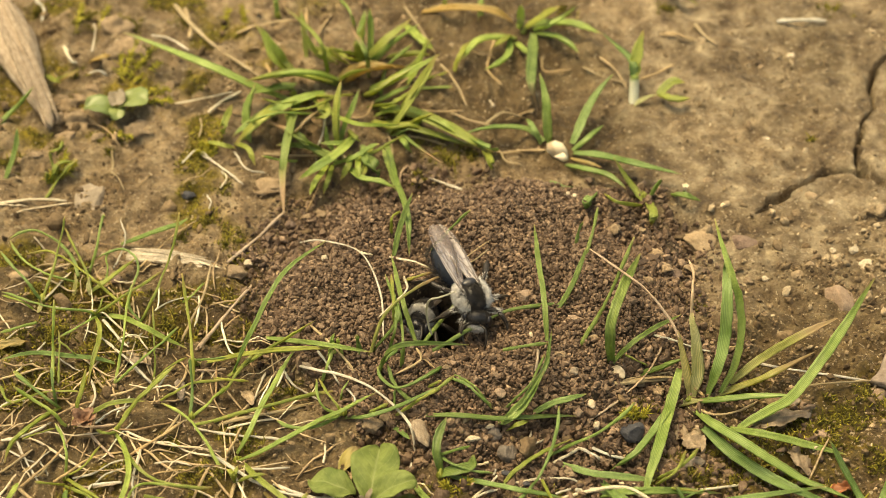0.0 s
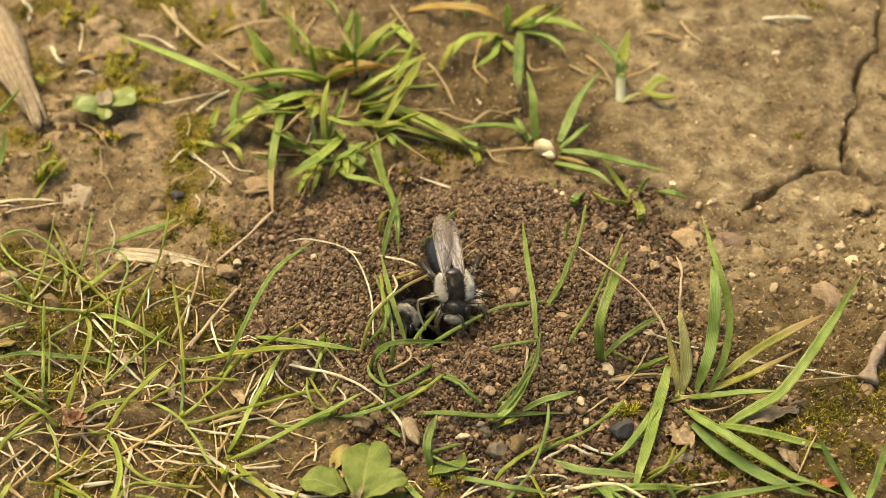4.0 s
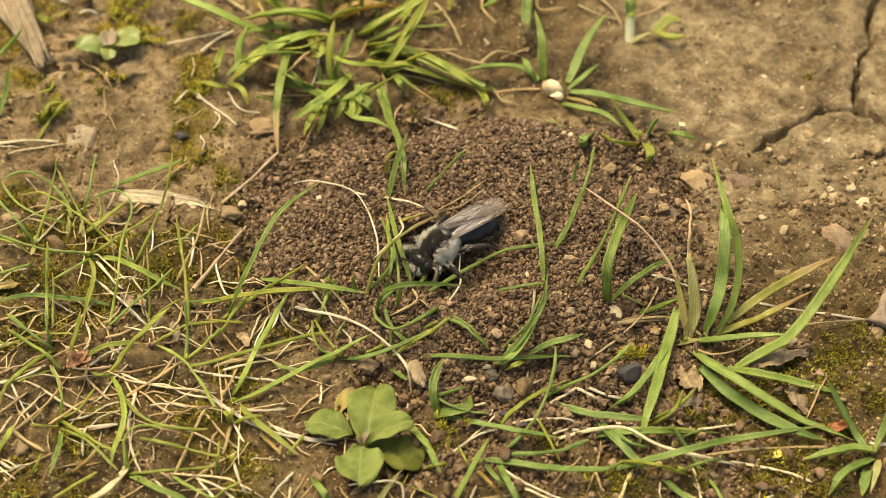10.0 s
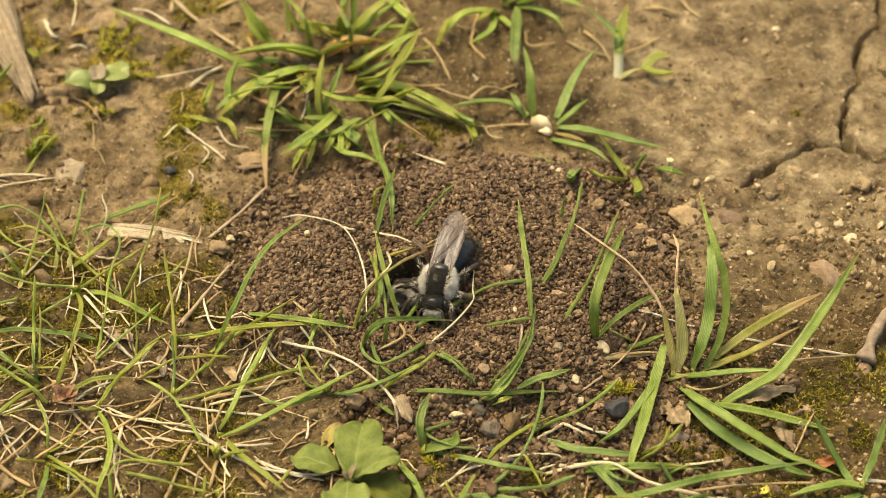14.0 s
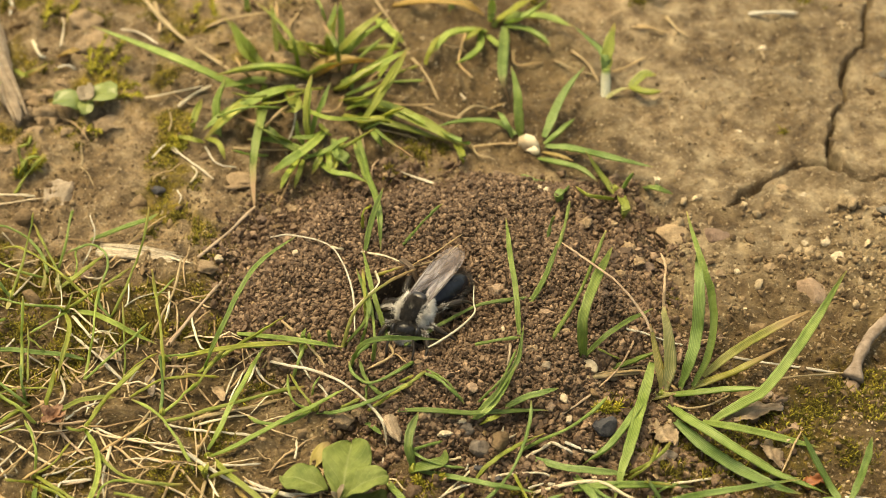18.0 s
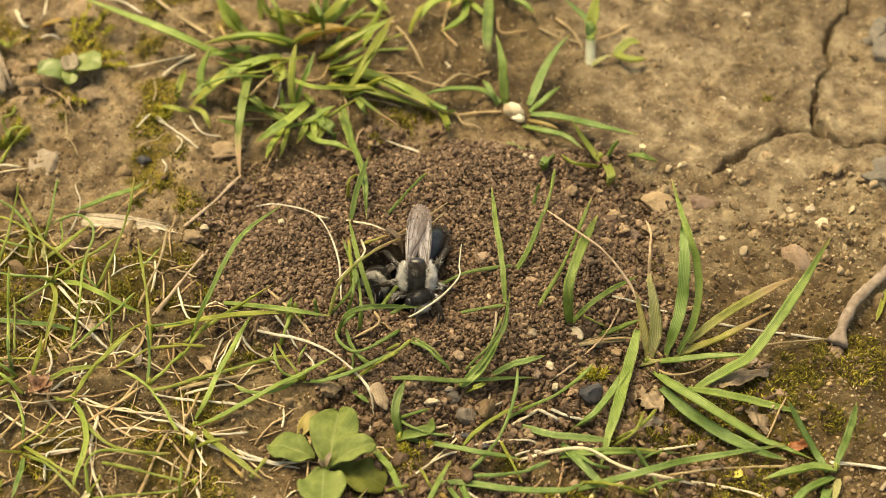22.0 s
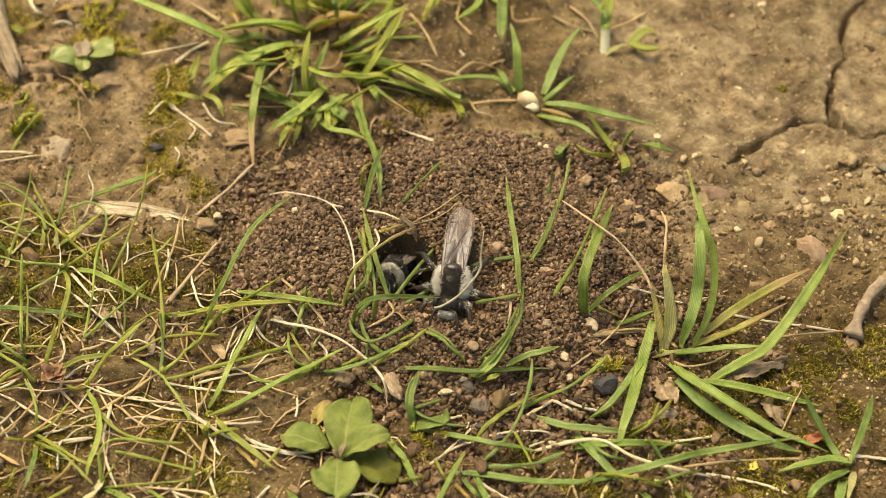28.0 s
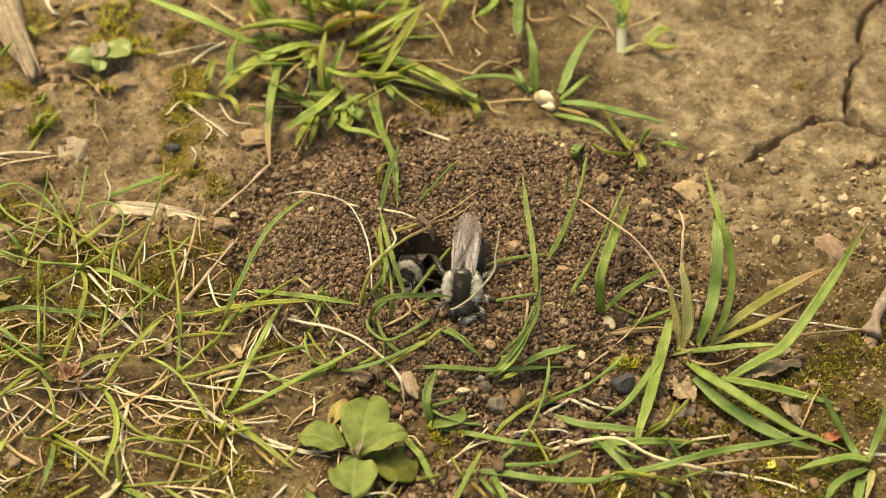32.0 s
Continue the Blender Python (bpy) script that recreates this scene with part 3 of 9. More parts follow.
def scatter(name, mat, places, sizes, rng, rings=1, flat=0.8, sink=0.25, label="", category="", smooth=False):
    """Many crumbs as one sheet of loose stuff."""
    bv, bf = ball(rings)
    shapes = []
    for _ in range(24):
        v, _f = lump(rng, rings, 1.1, rng.uniform(0.6, 1.0), flat * rng.uniform(0.6, 1.1), 0.34)
        shapes.append(turned(v, *rng.uniform(0, 6.28, 3)))
    z = height(places[:, 0], places[:, 1])
    verts, faces = [], []
    for i, ((x, y), s) in enumerate(zip(places, sizes)):
        a = rng.uniform(0, 6.28)
        c, q = math.cos(a), math.sin(a)
        v = shapes[i % 24] @ np.array(((c, q, 0), (-q, c, 0), (0, 0, 1)))
        verts.append(v * s + np.array((x, y, z[i] + s * (0.6 - sink * rng.uniform(0, 2)))))
        faces.append(bf + i * len(bv))
    data = mesh_data(name, np.vstack(verts), np.vstack(faces), mat)
    if not smooth:
        data.polygons.foreach_set("use_smooth", np.zeros(len(data.polygons), bool))
    ob = new(name, data)
    return tagged(ob, label, category, kind="stuff")


# ---- the ground: one sheet, fine in the middle and wide as the field ----
def axis(lo, hi, fine):
    mid = np.arange(lo, hi, fine)
    grow = np.cumsum(fine * 1.22 ** np.arange(1, 56))
    grow = grow[grow < 15000]
    return np.concatenate([lo - grow[::-1], mid, mid[-1] + grow])


def ground_sheet():
    xs, ys = axis(-58, 66, 0.24), axis(-40, 56, 0.24)
    gx, gy = np.meshgrid(xs, ys)
    z = height(gx, gy)
    v = np.stack([gx.ravel(), gy.ravel(), z.ravel()], 1)
    nx, ny = len(xs), len(ys)
    i = (np.arange(ny - 1)[:, None] * nx + np.arange(nx - 1)[None]).ravel()
    f = np.stack([i, i + 1, i + nx + 1, i + nx], 1)
    share = {"clay": clay_share(gx, gy), "moss": moss_share(gx, gy), "mound": spoil_share(gx, gy), "damp": damp_shade_share(gx, gy)}
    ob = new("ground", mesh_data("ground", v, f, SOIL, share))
    return tagged(ob, "bare brown soil and cracked clay with a spoil heap", "soil", kind="structure")


ground_sheet()
crumb_rng = np.random.RandomState(5)


def sown(count, box, chance):
    """Places in a box (x0, x1, y0, y1), each kept with the chance that the ground gives it."""
    out = np.zeros((0, 2))
    while len(out) < count:
        p = np.stack([crumb_rng.uniform(box[0], box[1], 4000), crumb_rng.uniform(box[2], box[3], 4000)], 1)
        out = np.vstack([out, p[crumb_rng.rand(4000) < chance(p[:, 0], p[:, 1])]])
    return out[:count]


def on_mound(count):
    return sown(count, (-24, 30, -29, 22), lambda x, y: step(0.03, 0.56, mound_share(x, y)) * (np.hypot((x - HOLE[0]) / 3.3, (y - HOLE[1]) / 3.9) > 1.04))


def on_spill(count):
    return sown(count, (-26, 32, -33, 22), lambda x, y: np.clip((spoil_share(x, y) - 0.05) / 0.7, 0, 1) * (mound_share(x, y) < 0.55))


def in_patch(count, x0, x1, y0, y1):
    return sown(count, (x0, x1, y0, y1), lambda x, y: (0.25 + 1.6 * np.maximum(0, rough(x, y, 6, 2, 2.9))) * (mound_share(x, y) < 0.6))


def on_rim(count):
    return sown(count, (-26, 32, -32, 24), lambda x, y: np.where((y < -8) | (x > 8), 1.0, 0.3) * (mound_share(x, y) > 0.02) * (mound_share(x, y) < 0.75))


def anywhere(count):
    return sown(count, (-54, 62, -40, 54), lambda x, y: (0.35 + 0.65 * step(-0.1, 0.25, rough(x, y, 7, 2, 9.9))) * (1 - 0.6 * clay_share(x, y)) * (mound_share(x, y) < 0.5))

scatter("soil_crumbs", CRUMB, on_mound(17000), crumb_rng.gamma(8, 0.0275, 17000), crumb_rng, 1, sink=0.15, label="loose brown soil crumbs dug out by bees", category="soil")
scatter("coarse_crumbs", CRUMB, on_rim(340), crumb_rng.uniform(0.30, 0.56, 340), crumb_rng, 2, label="coarser soil lumps round the spoil heap", category="soil", smooth=True)
scatter("spilled_crumbs", CRUMB, on_spill(8600), crumb_rng.gamma(5, 0.05, 8600), crumb_rng, 1, label="loose crumbs rolled down beside the heap", category="soil")
scatter("spilled_lumps", CRUMB, on_spill(460), crumb_rng.gamma(7, 0.05, 460), crumb_rng, 2, sink=0.35, label="coarse soil lumps strewn beside the heap", category="soil", smooth=True)
scatter("sandy_grit", GRIT, anywhere(9000), crumb_rng.gamma(3.5, 0.034, 9000), crumb_rng, 1, sink=0.45, label="sandy grit strewn over bare ground", category="grit")
scatter("larger_crumbs", CRUMB, on_mound(5200), crumb_rng.uniform(0.2, 0.36, 5200), crumb_rng, 2, sink=0.15, label="rounder brown soil crumbs on the heap", category="soil", smooth=True)
scatter("front_crumbs", CRUMB, in_patch(3000, -8, 34, -39, -17), crumb_rng.gamma(4, 0.065, 3000), crumb_rng, 2, label="soil crumbs spilled among the grass", category="soil", smooth=True)
scatter("damp_crumbs", LUMP, in_patch(3600, 16, 48, -38, 2), crumb_rng.gamma(4, 0.042, 3600), crumb_rng, 1, label="damp brown soil crumbs between moss", category="soil")
scatter("grassy_crumbs", LUMP, in_patch(3000, -44, -4, -38, 4), crumb_rng.gamma(4, 0.042, 3000), crumb_rng, 1, label="damp brown soil crumbs under the grass", category="soil")
scatter("wet_crumbs", LUMP, in_patch(3400, -54, 20, 4, 52), crumb_rng.gamma(4, 0.038, 3400), crumb_rng, 1, sink=0.4, label="wet brown soil crumbs on flat ground", category="soil")
scatter("left_lumps", LUMP, in_patch(360, -54, -6, 4, 52), crumb_rng.gamma(3, 0.115, 360), crumb_rng, 2, flat=0.6, sink=0.6, label="damp brown soil lumps", category="soil", smooth=True)
scatter("low_lumps", LUMP, in_patch(420, -46, 46, -40, 6), crumb_rng.gamma(3, 0.12, 420), crumb_rng, 2, flat=0.6, sink=0.45, label="damp brown soil lumps among grass", category="soil", smooth=True)

def on_clay(count, low, high):
    return sown(count, (21, 58, low, high), lambda x, y: (0.12 + 1.5 * np.maximum(0, rough(x, y, 5, 2, 19.3))) * step(-4, 8, x - 26 + 0.3 * y) * (spoil_share(x, y) < 0.35))


scatter("clay_pebbles", CLAY_GRIT, on_clay(420, -9, 11), crumb_rng.gamma(3.2, 0.10, 420), crumb_rng, 2, flat=0.7, sink=0.55, label="pale pebbles set in cracked clay", category="grit", smooth=True)
scatter("clay_grains", CLAY_GRIT, on_clay(1700, -13, 40), crumb_rng.gamma(3.0, 0.05, 1700), crumb_rng, 1, sink=0.5, label="fine pale grains pressed into clay", category="grit")
scatter("far_clay_pebbles", CLAY_GRIT, on_clay(150, 11, 46), crumb_rng.gamma(3.0, 0.085, 150), crumb_rng, 2, flat=0.5, sink=0.8, label="sparse pebbles pressed into dried clay", category="grit", smooth=True)

# ---- kinds of small things ----
thing_rng = np.random.RandomState(21)
YELLOW = STRAND["o"]
PEBBLE_LABEL = {
    "dark": "dark bluish-black angular pebble on soil", "tan": "sandy tan rough pebble on soil", "grey": "dull grey-brown rounded pebble on soil",
    "purple": "purplish-brown smooth pebble sunk in soil", "pink": "pinkish-tan rounded pebble on soil", "brown": "crumbly brown clod of dry soil",
    "white": "small pale quartz pebble on soil", "slate": "dull dark grey rounded pebble on soil",
}


def pebble(sort, x, y, rx, ry, rz):
    v, f = lump(thing_rng, 3, rx, ry, rz, 0.16 if sort != "brown" else 0.34, 4)
    v = turned(v, 0, 0, thing_rng.uniform(-0.35, 0.35))
    ob = new("soil_clod" if sort == "brown" else "pebble", mesh_data("pebble", v, f, STONES[sort]))
    ob.location = Vector((x, y, float(height(x, y)) + rz * (0.2 if sort in ("dark", "white") else -0.12) + (0.35 * rz + 0.15) * float(spoil_share(x, y) > 0.15))) * MM
    return tagged(ob, PEBBLE_LABEL[sort], "soil" if sort == "brown" else "stone", "pebbles" if sort != "brown" else "clods")


def slab(x, y, rx, ry, proud=0.35, sort="slab"):
    v, f = lump(thing_rng, 4, rx, ry, 2.4, 0.20, 4)
    v[:, 2] = np.minimum(v[:, 2], 1.5 + 0.35 * rough(v[:, 0], v[:, 1], 2.5, 3, 2.6))
    ob = new("stone_slab", mesh_data("stone_slab", v, f, STONES[sort]))
    ob.location = Vector((x, y, float(height(x, y)) - 1.5 + proud)) * MM
    return tagged(ob, "flat blue-grey stone sunk in bare ground", "stone", "sunken stones")


def leaf_shape(base, tip, width, mat, ragged=0.0, sharp=0.78, rng=thing_rng, plump=0.52, fold=0.0, crinkle=0.0):
    """An oval leaf with a midrib, arched from base to tip, with thickness."""
    base, tip = np.array(base), np.array(tip)
    n, k = 23, 11
    axis_v = tip - base
    length = np.linalg.norm(axis_v)
    side = np.cross(axis_v, (0, 0, 1.0))
    side /= np.linalg.norm(side)
    nor = np.cross(side, axis_v / length)
    top, across, up = [], [], []
    ripple = rng.uniform(0, 6, 2)
    edge = 1 + ragged * rng.uniform(-1, 1, (n, 2)) * np.where(np.arange(n)[:, None] % 3 == 0, 1.0, 0.45)
    for i in range(n):
        s = i / (n - 1)
        w = width / 2 * math.sin(math.pi * (0.04 + 0.955 * s) ** sharp) ** plump
        for j in range(k):
            u = 2 * j / (k - 1) - 1
            wu = w * (edge[i, 0] if u < 0 else edge[i, 1])
            lift = 0.10 * length * math.sin(math.pi * s) + 0.16 * w * u * u + 0.05 * width * math.sin(ripple[0] + 5 * s + 2 * u) - 0.05 * width * math.exp(-(u / 0.18) ** 2)
            lift += fold * w * abs(u) + crinkle * width * (noise.noise(Vector((4.0 * s + ripple[0], 2.2 * u, ripple[1]))) * 0.14 + 0.10 * u * u * math.sin(13 * s + ripple[1] + (3 if u > 0 else 0)))
            if ragged:
                lift += 0.16 * width * noise.noise(Vector((3.2 * s + ripple[0], 1.6 * u, ripple[1]))) + 0.07 * width * noise.noise(Vector((9 * s, 5 * u, ripple[0])))
            top.append(base + axis_v * s + side * wu * u + nor * lift)
            across.append(u * 0.8)
            up.append(s)
    top = np.array(top)
    low = top - nor * max(0.07, 0.02 * width)
    m = len(top)
    f = []
    for i in range(n - 1):
        for j in range(k - 1):
            a = i * k + j
            f.append((a, a + 1, a + k + 1, a + k))
            f.append((m + a, m + a + k, m + a + k + 1, m + a + 1))
    rim = [j for j in range(k)] + [i * k + k - 1 for i in range(1, n)] + [(n - 1) * k + j for j in range(k - 2, -1, -1)] + [i * k for i in range(n - 2, 0, -1)]
    for a, b in zip(rim, rim[1:] + rim[:1]):
        f.append((a, m + a, m + b, b))
    return mesh_data("leaf", np.vstack([top, low]), f, mat, {"across": across * 2, "up": up * 2})


def rosette(name, label, x, y):
    return tagged(new(name), label, "seedling")


def broad_leaf(plant, mat, base, tip, width, fold=0.0):
    return part("leaf", leaf_shape(base, tip, width, mat, plump=0.28 if mat == LEAF_PALE or mat == LEAF_BROWN and width > 1 else 0.52, sharp=0.95 if mat in (LEAF_PALE, LEAF_BROWN) else 1.35, fold=fold, crinkle=0.2 if mat == LEAF_PALE else 0.6), plant, "withered yellow leaf" if mat == LEAF_YELLOW else "small brownish young leaf" if mat == LEAF_BROWN else "")


def litter_leaf(name, label, mat, base, tip, width):
    return tagged(new(name, leaf_shape(base, tip, width, mat, 0.26, 0.95, crinkle=1.3)), label, "dead leaf" if name == "dead_leaf" else name, "leaf litter")


def wood_piece(label, mat, width, taper, *points):
    rng = np.random.RandomState(int(width * 100))
    a = np.linspace(0, 2 * math.pi, 26, endpoint=False)
    section = np.stack([np.cos(a), 0.62 * np.sin(a)], 1) * (1 + rng.uniform(-0.16, 0.10, 26))[:, None]
    way = spline(points, 22)
    s = np.linspace(0, 1, 22)
    half = width / 2 * (0.75 + 0.25 * np.sin(np.pi * s) + 0.08 * np.sin(9 * s)) * np.clip((1.04 - s) / taper, 0.16, 1)
    v, f, shares = sweep(way, half, section, 0.3, 0.05, rng)
    wood = tagged(new("wood_splinter", mesh_data("wood_splinter", v, f, mat, shares)), label, "wood")
    for k in range(8):
        a, b = sorted(rng.uniform(-0.05, 1.06, 2))
        if b - a < 0.35:
            b = min(1.08, a + 0.5)
        u = rng.uniform(-0.8, 0.8) * (1 if taper < 0.3 else 0.5)
        p = spline(points, 40)
        i = np.clip((np.linspace(a, b, 12) * 39).astype(int), 0, 39)
        tang = p[-1] - p[0]
        side = np.cross(tang, (0, 0, 1.0))
        side /= np.linalg.norm(side)
        way2 = p[i] + (p[-1] - p[-2]) * np.maximum(0, np.linspace(a, b, 12)[:, None] - 1) * 30 + side * u * width * 0.48 + np.array((0, 0, 1.0)) * width * 0.3 * math.sqrt(1 - u * u)
        half2 = width * rng.uniform(0.05, 0.11) * np.sin(np.pi * np.linspace(0.06, 0.96, 12)) ** 0.5
        v, f, shares = sweep(way2, half2, ROUND_SECTION, 0, 0.1, rng)
        part("sliver", mesh_data("sliver", v, f, mat, shares), wood)
    return wood


def twig_piece(width, *points):
    way = spline(points, 26)
    s = np.linspace(0, 1, 26)
    half = width / 2 * (0.62 + 0.55 * np.exp(-(s / 0.09) ** 2) + 0.07 * np.sin(23 * s))
    v, f, shares = sweep(way, half, ROUND_SECTION, 0.2, 0.07, np.random.RandomState(4))
    return tagged(new("twig", mesh_data("twig", v, f, BARK)), "brown knobbly dead twig lying on moss", "twig")


def snail_shell(x, y, r):
    turns = np.linspace(0, 2.2 * 2 * math.pi, 60)
    grow = np.exp(0.20 * (turns - turns[-1]))
    way = np.stack([r * 0.36 * grow * np.cos(turns), r * 0.36 * grow * np.sin(turns), r * 0.5 * (1 - grow)], 1)
    v, f, shares = sweep(way, r * 0.66 * grow, ROUND_SECTION)
    v = turned(turned(np.array(v), 1.25, -0.35, 2.5) * np.array((1.25, 0.95, 0.95)), 0, 0, -0.9)
    ob = new("snail_shell", mesh_data("snail_shell", v, f, SHELL))
    ob.location = Vector((x, y, float(height(x, y)) + r * 0.5)) * MM
    return tagged(ob, "tiny bleached snail shell among grass", "shell")


def seed_husk(x, y, length, turn):
    s = np.linspace(0, 1, 14)
    way = np.stack([length * (s - 0.5), 0.06 * length * np.sin(3 * s), 0.05 * length * np.sin(np.pi * s)], 1)
    v, f, shares = sweep(way, length * 0.30 * np.sin(np.pi * (0.06 + 0.9 * s)) ** 0.7, ROUND_SECTION * np.array((1, 0.65)))
    ob = new("seed", mesh_data("seed", v, f, SEED))
    ob.matrix_world = pose(x * MM, y * MM, (float(height(x, y)) + 0.28) * MM, 8, 0, turn)
    return tagged(ob, "pale tan seed husk lying on soil", "seed", "seeds")


def dry_flower(x, y, r):
    flower = tagged(new("dry_flower"), "withered reddish-brown flower head in grass", "flower")
    z = float(height(x, y)) + 1.7
    for k in range(7):
        a = k * 0.9
        t = (x + r * math.cos(a), y + r * math.sin(a), z + 1.0 + 0.4 * math.sin(3 * a))
        part("petal", leaf_shape((x, y, z + 0.2), t, r * 0.9, RUST, 0.2, 1.0), flower)
    return flower


def white_flower(x, y, r):
    flower = tagged(new("flower_bud"), "tiny white opening flower bud", "flower")
    z = float(height(x, y)) + 0.4
    for k in range(5):
        a = k * 1.256
        part("petal", leaf_shape((x, y, z), (x + 0.7 * r * math.cos(a), y + 0.7 * r * math.sin(a), z + 0.7), r * 1.1, SHELL, 0.1), flower)
    v, f = lump(thing_rng, 2, r * 0.5, r * 0.5, r * 0.6, 0.1)
    calyx = part("calyx", mesh_data("calyx", v + np.array((x, y, z - 0.2)), f, LEAF), flower, "green calyx")
    return flower


def spikes(roots, ways, width):
    """Thin three-sided spikes, as for hair and moss."""
    n = len(roots)
    length = np.linalg.norm(ways, axis=1)[:, None]
    d = ways / length
    a = np.cross(d, np.where(np.abs(d[:, 2:3]) > 0.9, np.array((1.0, 0, 0)), np.array((0, 0, 1.0))))
    a /= np.linalg.norm(a, axis=1)[:, None]
    b = np.cross(d, a)
    w = np.broadcast_to(np.asarray(width, float).reshape(-1, 1), (n, 1)) / 2
    v = np.stack([roots + a * w, roots - a * w * 0.5 + b * w * 0.87, roots - a * w * 0.5 - b * w * 0.87,
                  roots + ways * 0.55 + a * w * 0.75, roots + ways * 0.55 - a * w * 0.4 + b * w * 0.65, roots + ways * 0.55 - a * w * 0.4 - b * w * 0.65,
                  roots + ways + np.array((0, 0, -0.06)) * length], 1)
    pattern = np.array([(0, 1, 4), (0, 4, 3), (1, 2, 5), (1, 5, 4), (2, 0, 3), (2, 3, 5), (3, 4, 6), (4, 5, 6), (5, 3, 6)])
    f = (pattern[None] + 7 * np.arange(n)[:, None, None]).reshape(-1, 3)
    return v.reshape(-1, 3), f


def moss_cushion(x, y, r, count):
    a, q = thing_rng.uniform(0, 6.28, count), r * np.abs(thing_rng.normal(0, 0.62, count))
    px, py = x + q * np.cos(a), y + q * np.sin(a)
    dome = 0.06 * r * np.maximum(0, 1 - (q / r) ** 2)
    roots = np.stack([px, py, height(px, py) + dome - 0.1], 1)
    stems, ways, wide = [], [], []
    for p in roots:
        for _ in range(4):
            d = thing_rng.normal(0, 0.6, 3)
            d[2] = abs(d[2]) + 0.35
            stems.append(p)
            ways.append(d * thing_rng.uniform(0.3, 0.68))
            wide.append(thing_rng.uniform(0.10, 0.19))
    v, f = spikes(np.array(stems), np.array(ways), wide)
    ob = new("moss_cushion", mesh_data("moss_cushion", v, f, MOSS))
    return tagged(ob, "cushion of yellow-green moss on damp soil", "moss", kind="stuff")


def moss_plume(x, y, dx, dy, tall):
    """A feathery moss shoot, with leaflets all along its stem."""
    n = 90
    s = np.sort(thing_rng.uniform(0, 1, n))
    z = float(height(x, y))
    roots = np.stack([x + dx * s, y + dy * s, z + tall * np.sin(1.5 * s)], 1)
    side = thing_rng.normal(0, 0.55, (n, 3))
    ways = (np.array((dx, dy, tall)) / max(1.0, math.hypot(dx, dy, tall)) * 0.6 + side) * (0.85 - 0.35 * s)[:, None]
    v, f = spikes(roots, ways, thing_rng.uniform(0.10, 0.18, n))
    ob = new("moss_shoot", mesh_data("moss_shoot", v, f, PLUME))
    return tagged(ob, "feathery yellow-green moss shoot on soil", "moss", "moss shoots")


def moss_carpet(count):
    p = sown(count, (-54, 62, -40, 54), lambda x, y: moss_share(x, y) * (0.35 + rough(x, y, 3, 2, 7.7)) > 0.28)
    x, y = p[:, 0], p[:, 1]
    d = thing_rng.normal(0, 0.5, (count, 3))
    d[:, 2] = np.abs(d[:, 2]) + 0.4
    ways = d * (thing_rng.uniform(0.25, 0.6, count) * np.where(y > 4, 0.7, 1))[:, None]
    v, f = spikes(np.stack([x, y, height(x, y) - 0.05], 1), ways, thing_rng.uniform(0.12, 0.24, count))
    return tagged(new("moss", mesh_data("moss", v, f, MOSS)), "thin carpet of olive moss over damp soil", "moss", kind="stuff")


def fibre_litter(count):
    """Short dead fibres, thickest among the grass."""
    vs, fs, at = [], [], 0
    rng = np.random.RandomState(33)
    five = ROUND_SECTION[::2]
    up, across = [], []
    while len(vs) < count:
        x, y = rng.uniform(-46, 48), rng.uniform(-40, 36)
        here = 1.0 if x < -12 and y < 3 else (0.55 if x < 14 else 0.1) if y < -20 else 0.07 if x < 5 else 0.0
        if spoil_share(x, y) > 0.25 or rng.rand() > here:
            continue
        a, length = rng.uniform(0, 6.28), rng.gamma(3, 1.7)
        bend = rng.uniform(-0.28, 0.28)
        s = np.linspace(-0.5, 0.5, 6)
        px = x + length * s * math.cos(a) - length * bend * s * s * math.sin(a)
        py = y + length * s * math.sin(a) + length * bend * s * s * math.cos(a)
        way = np.stack([px, py, height(px, py) + rng.uniform(0.1, 0.7)], 1)
        v, f, shares = sweep(way, np.full(6, rng.uniform(0.05, 0.14)) * np.array((0.6, 1, 1, 1, 0.9, 0.4)), five)
        vs.append(np.array(v))
        fs += [tuple(i + at for i in g) for g in f]
        at += len(v)
        up += shares["up"]
        across += shares["across"]
    ob = new("dry_litter", mesh_data("dry_litter", np.vstack(vs), fs, FIBRE))
    return tagged(ob, "litter of short dry grass fibres on soil", "litter", kind="stuff")


FIBRE = crumb_material("dry_fibre", (0.30, 0.20, 0.11), (0.54, 0.41, 0.25), (0.80, 0.70, 0.52))

# ---- grass and straws: parent, sort, width, way from root to tip, in millimetres ----
tuft = grass_tuft(-36.3, 0.2)
strand(tuft, "g", 0.39, (-36.3, 1.4, -0.6), (-36.9, 3.2, 0.0), (-38.6, 5.5, 0.1), (-39.9, 6.0, 0.8), (-41.2, 6.1, 1.3), (-42.4, 5.7, 1.3), (-43.2, 4.7, 1.4))
strand(tuft, "f", 0.29, (-36.3, 0.6, -0.5), (-37.8, -0.2, 0.9), (-39.3, 0.0, 1.5), (-41.1, 1.7, 1.1), (-42.5, 3.5, 1.0), (-43.3, 4.6, 1.4))
strand(tuft, "y", 0.35, (-34.6, -1.6, 0.1), (-34.9, 0.3, 0.5), (-35.9, 2.5, 0.4), (-36.9, 4.0, 1.2), (-38.6, 7.8, 0.1))
strand(tuft, "yt", 0.52, (-36.4, -1.1, -0.8), (-36.0, -0.4, 0.3), (-36.2, 0.6, 0.9))
strand(tuft, "f", 0.32, (-35.4, 2.6, -1.1), (-34.6, 3.8, 1.0), (-34.2, 6.5, 2.4), (-34.0, 6.9, 2.9))
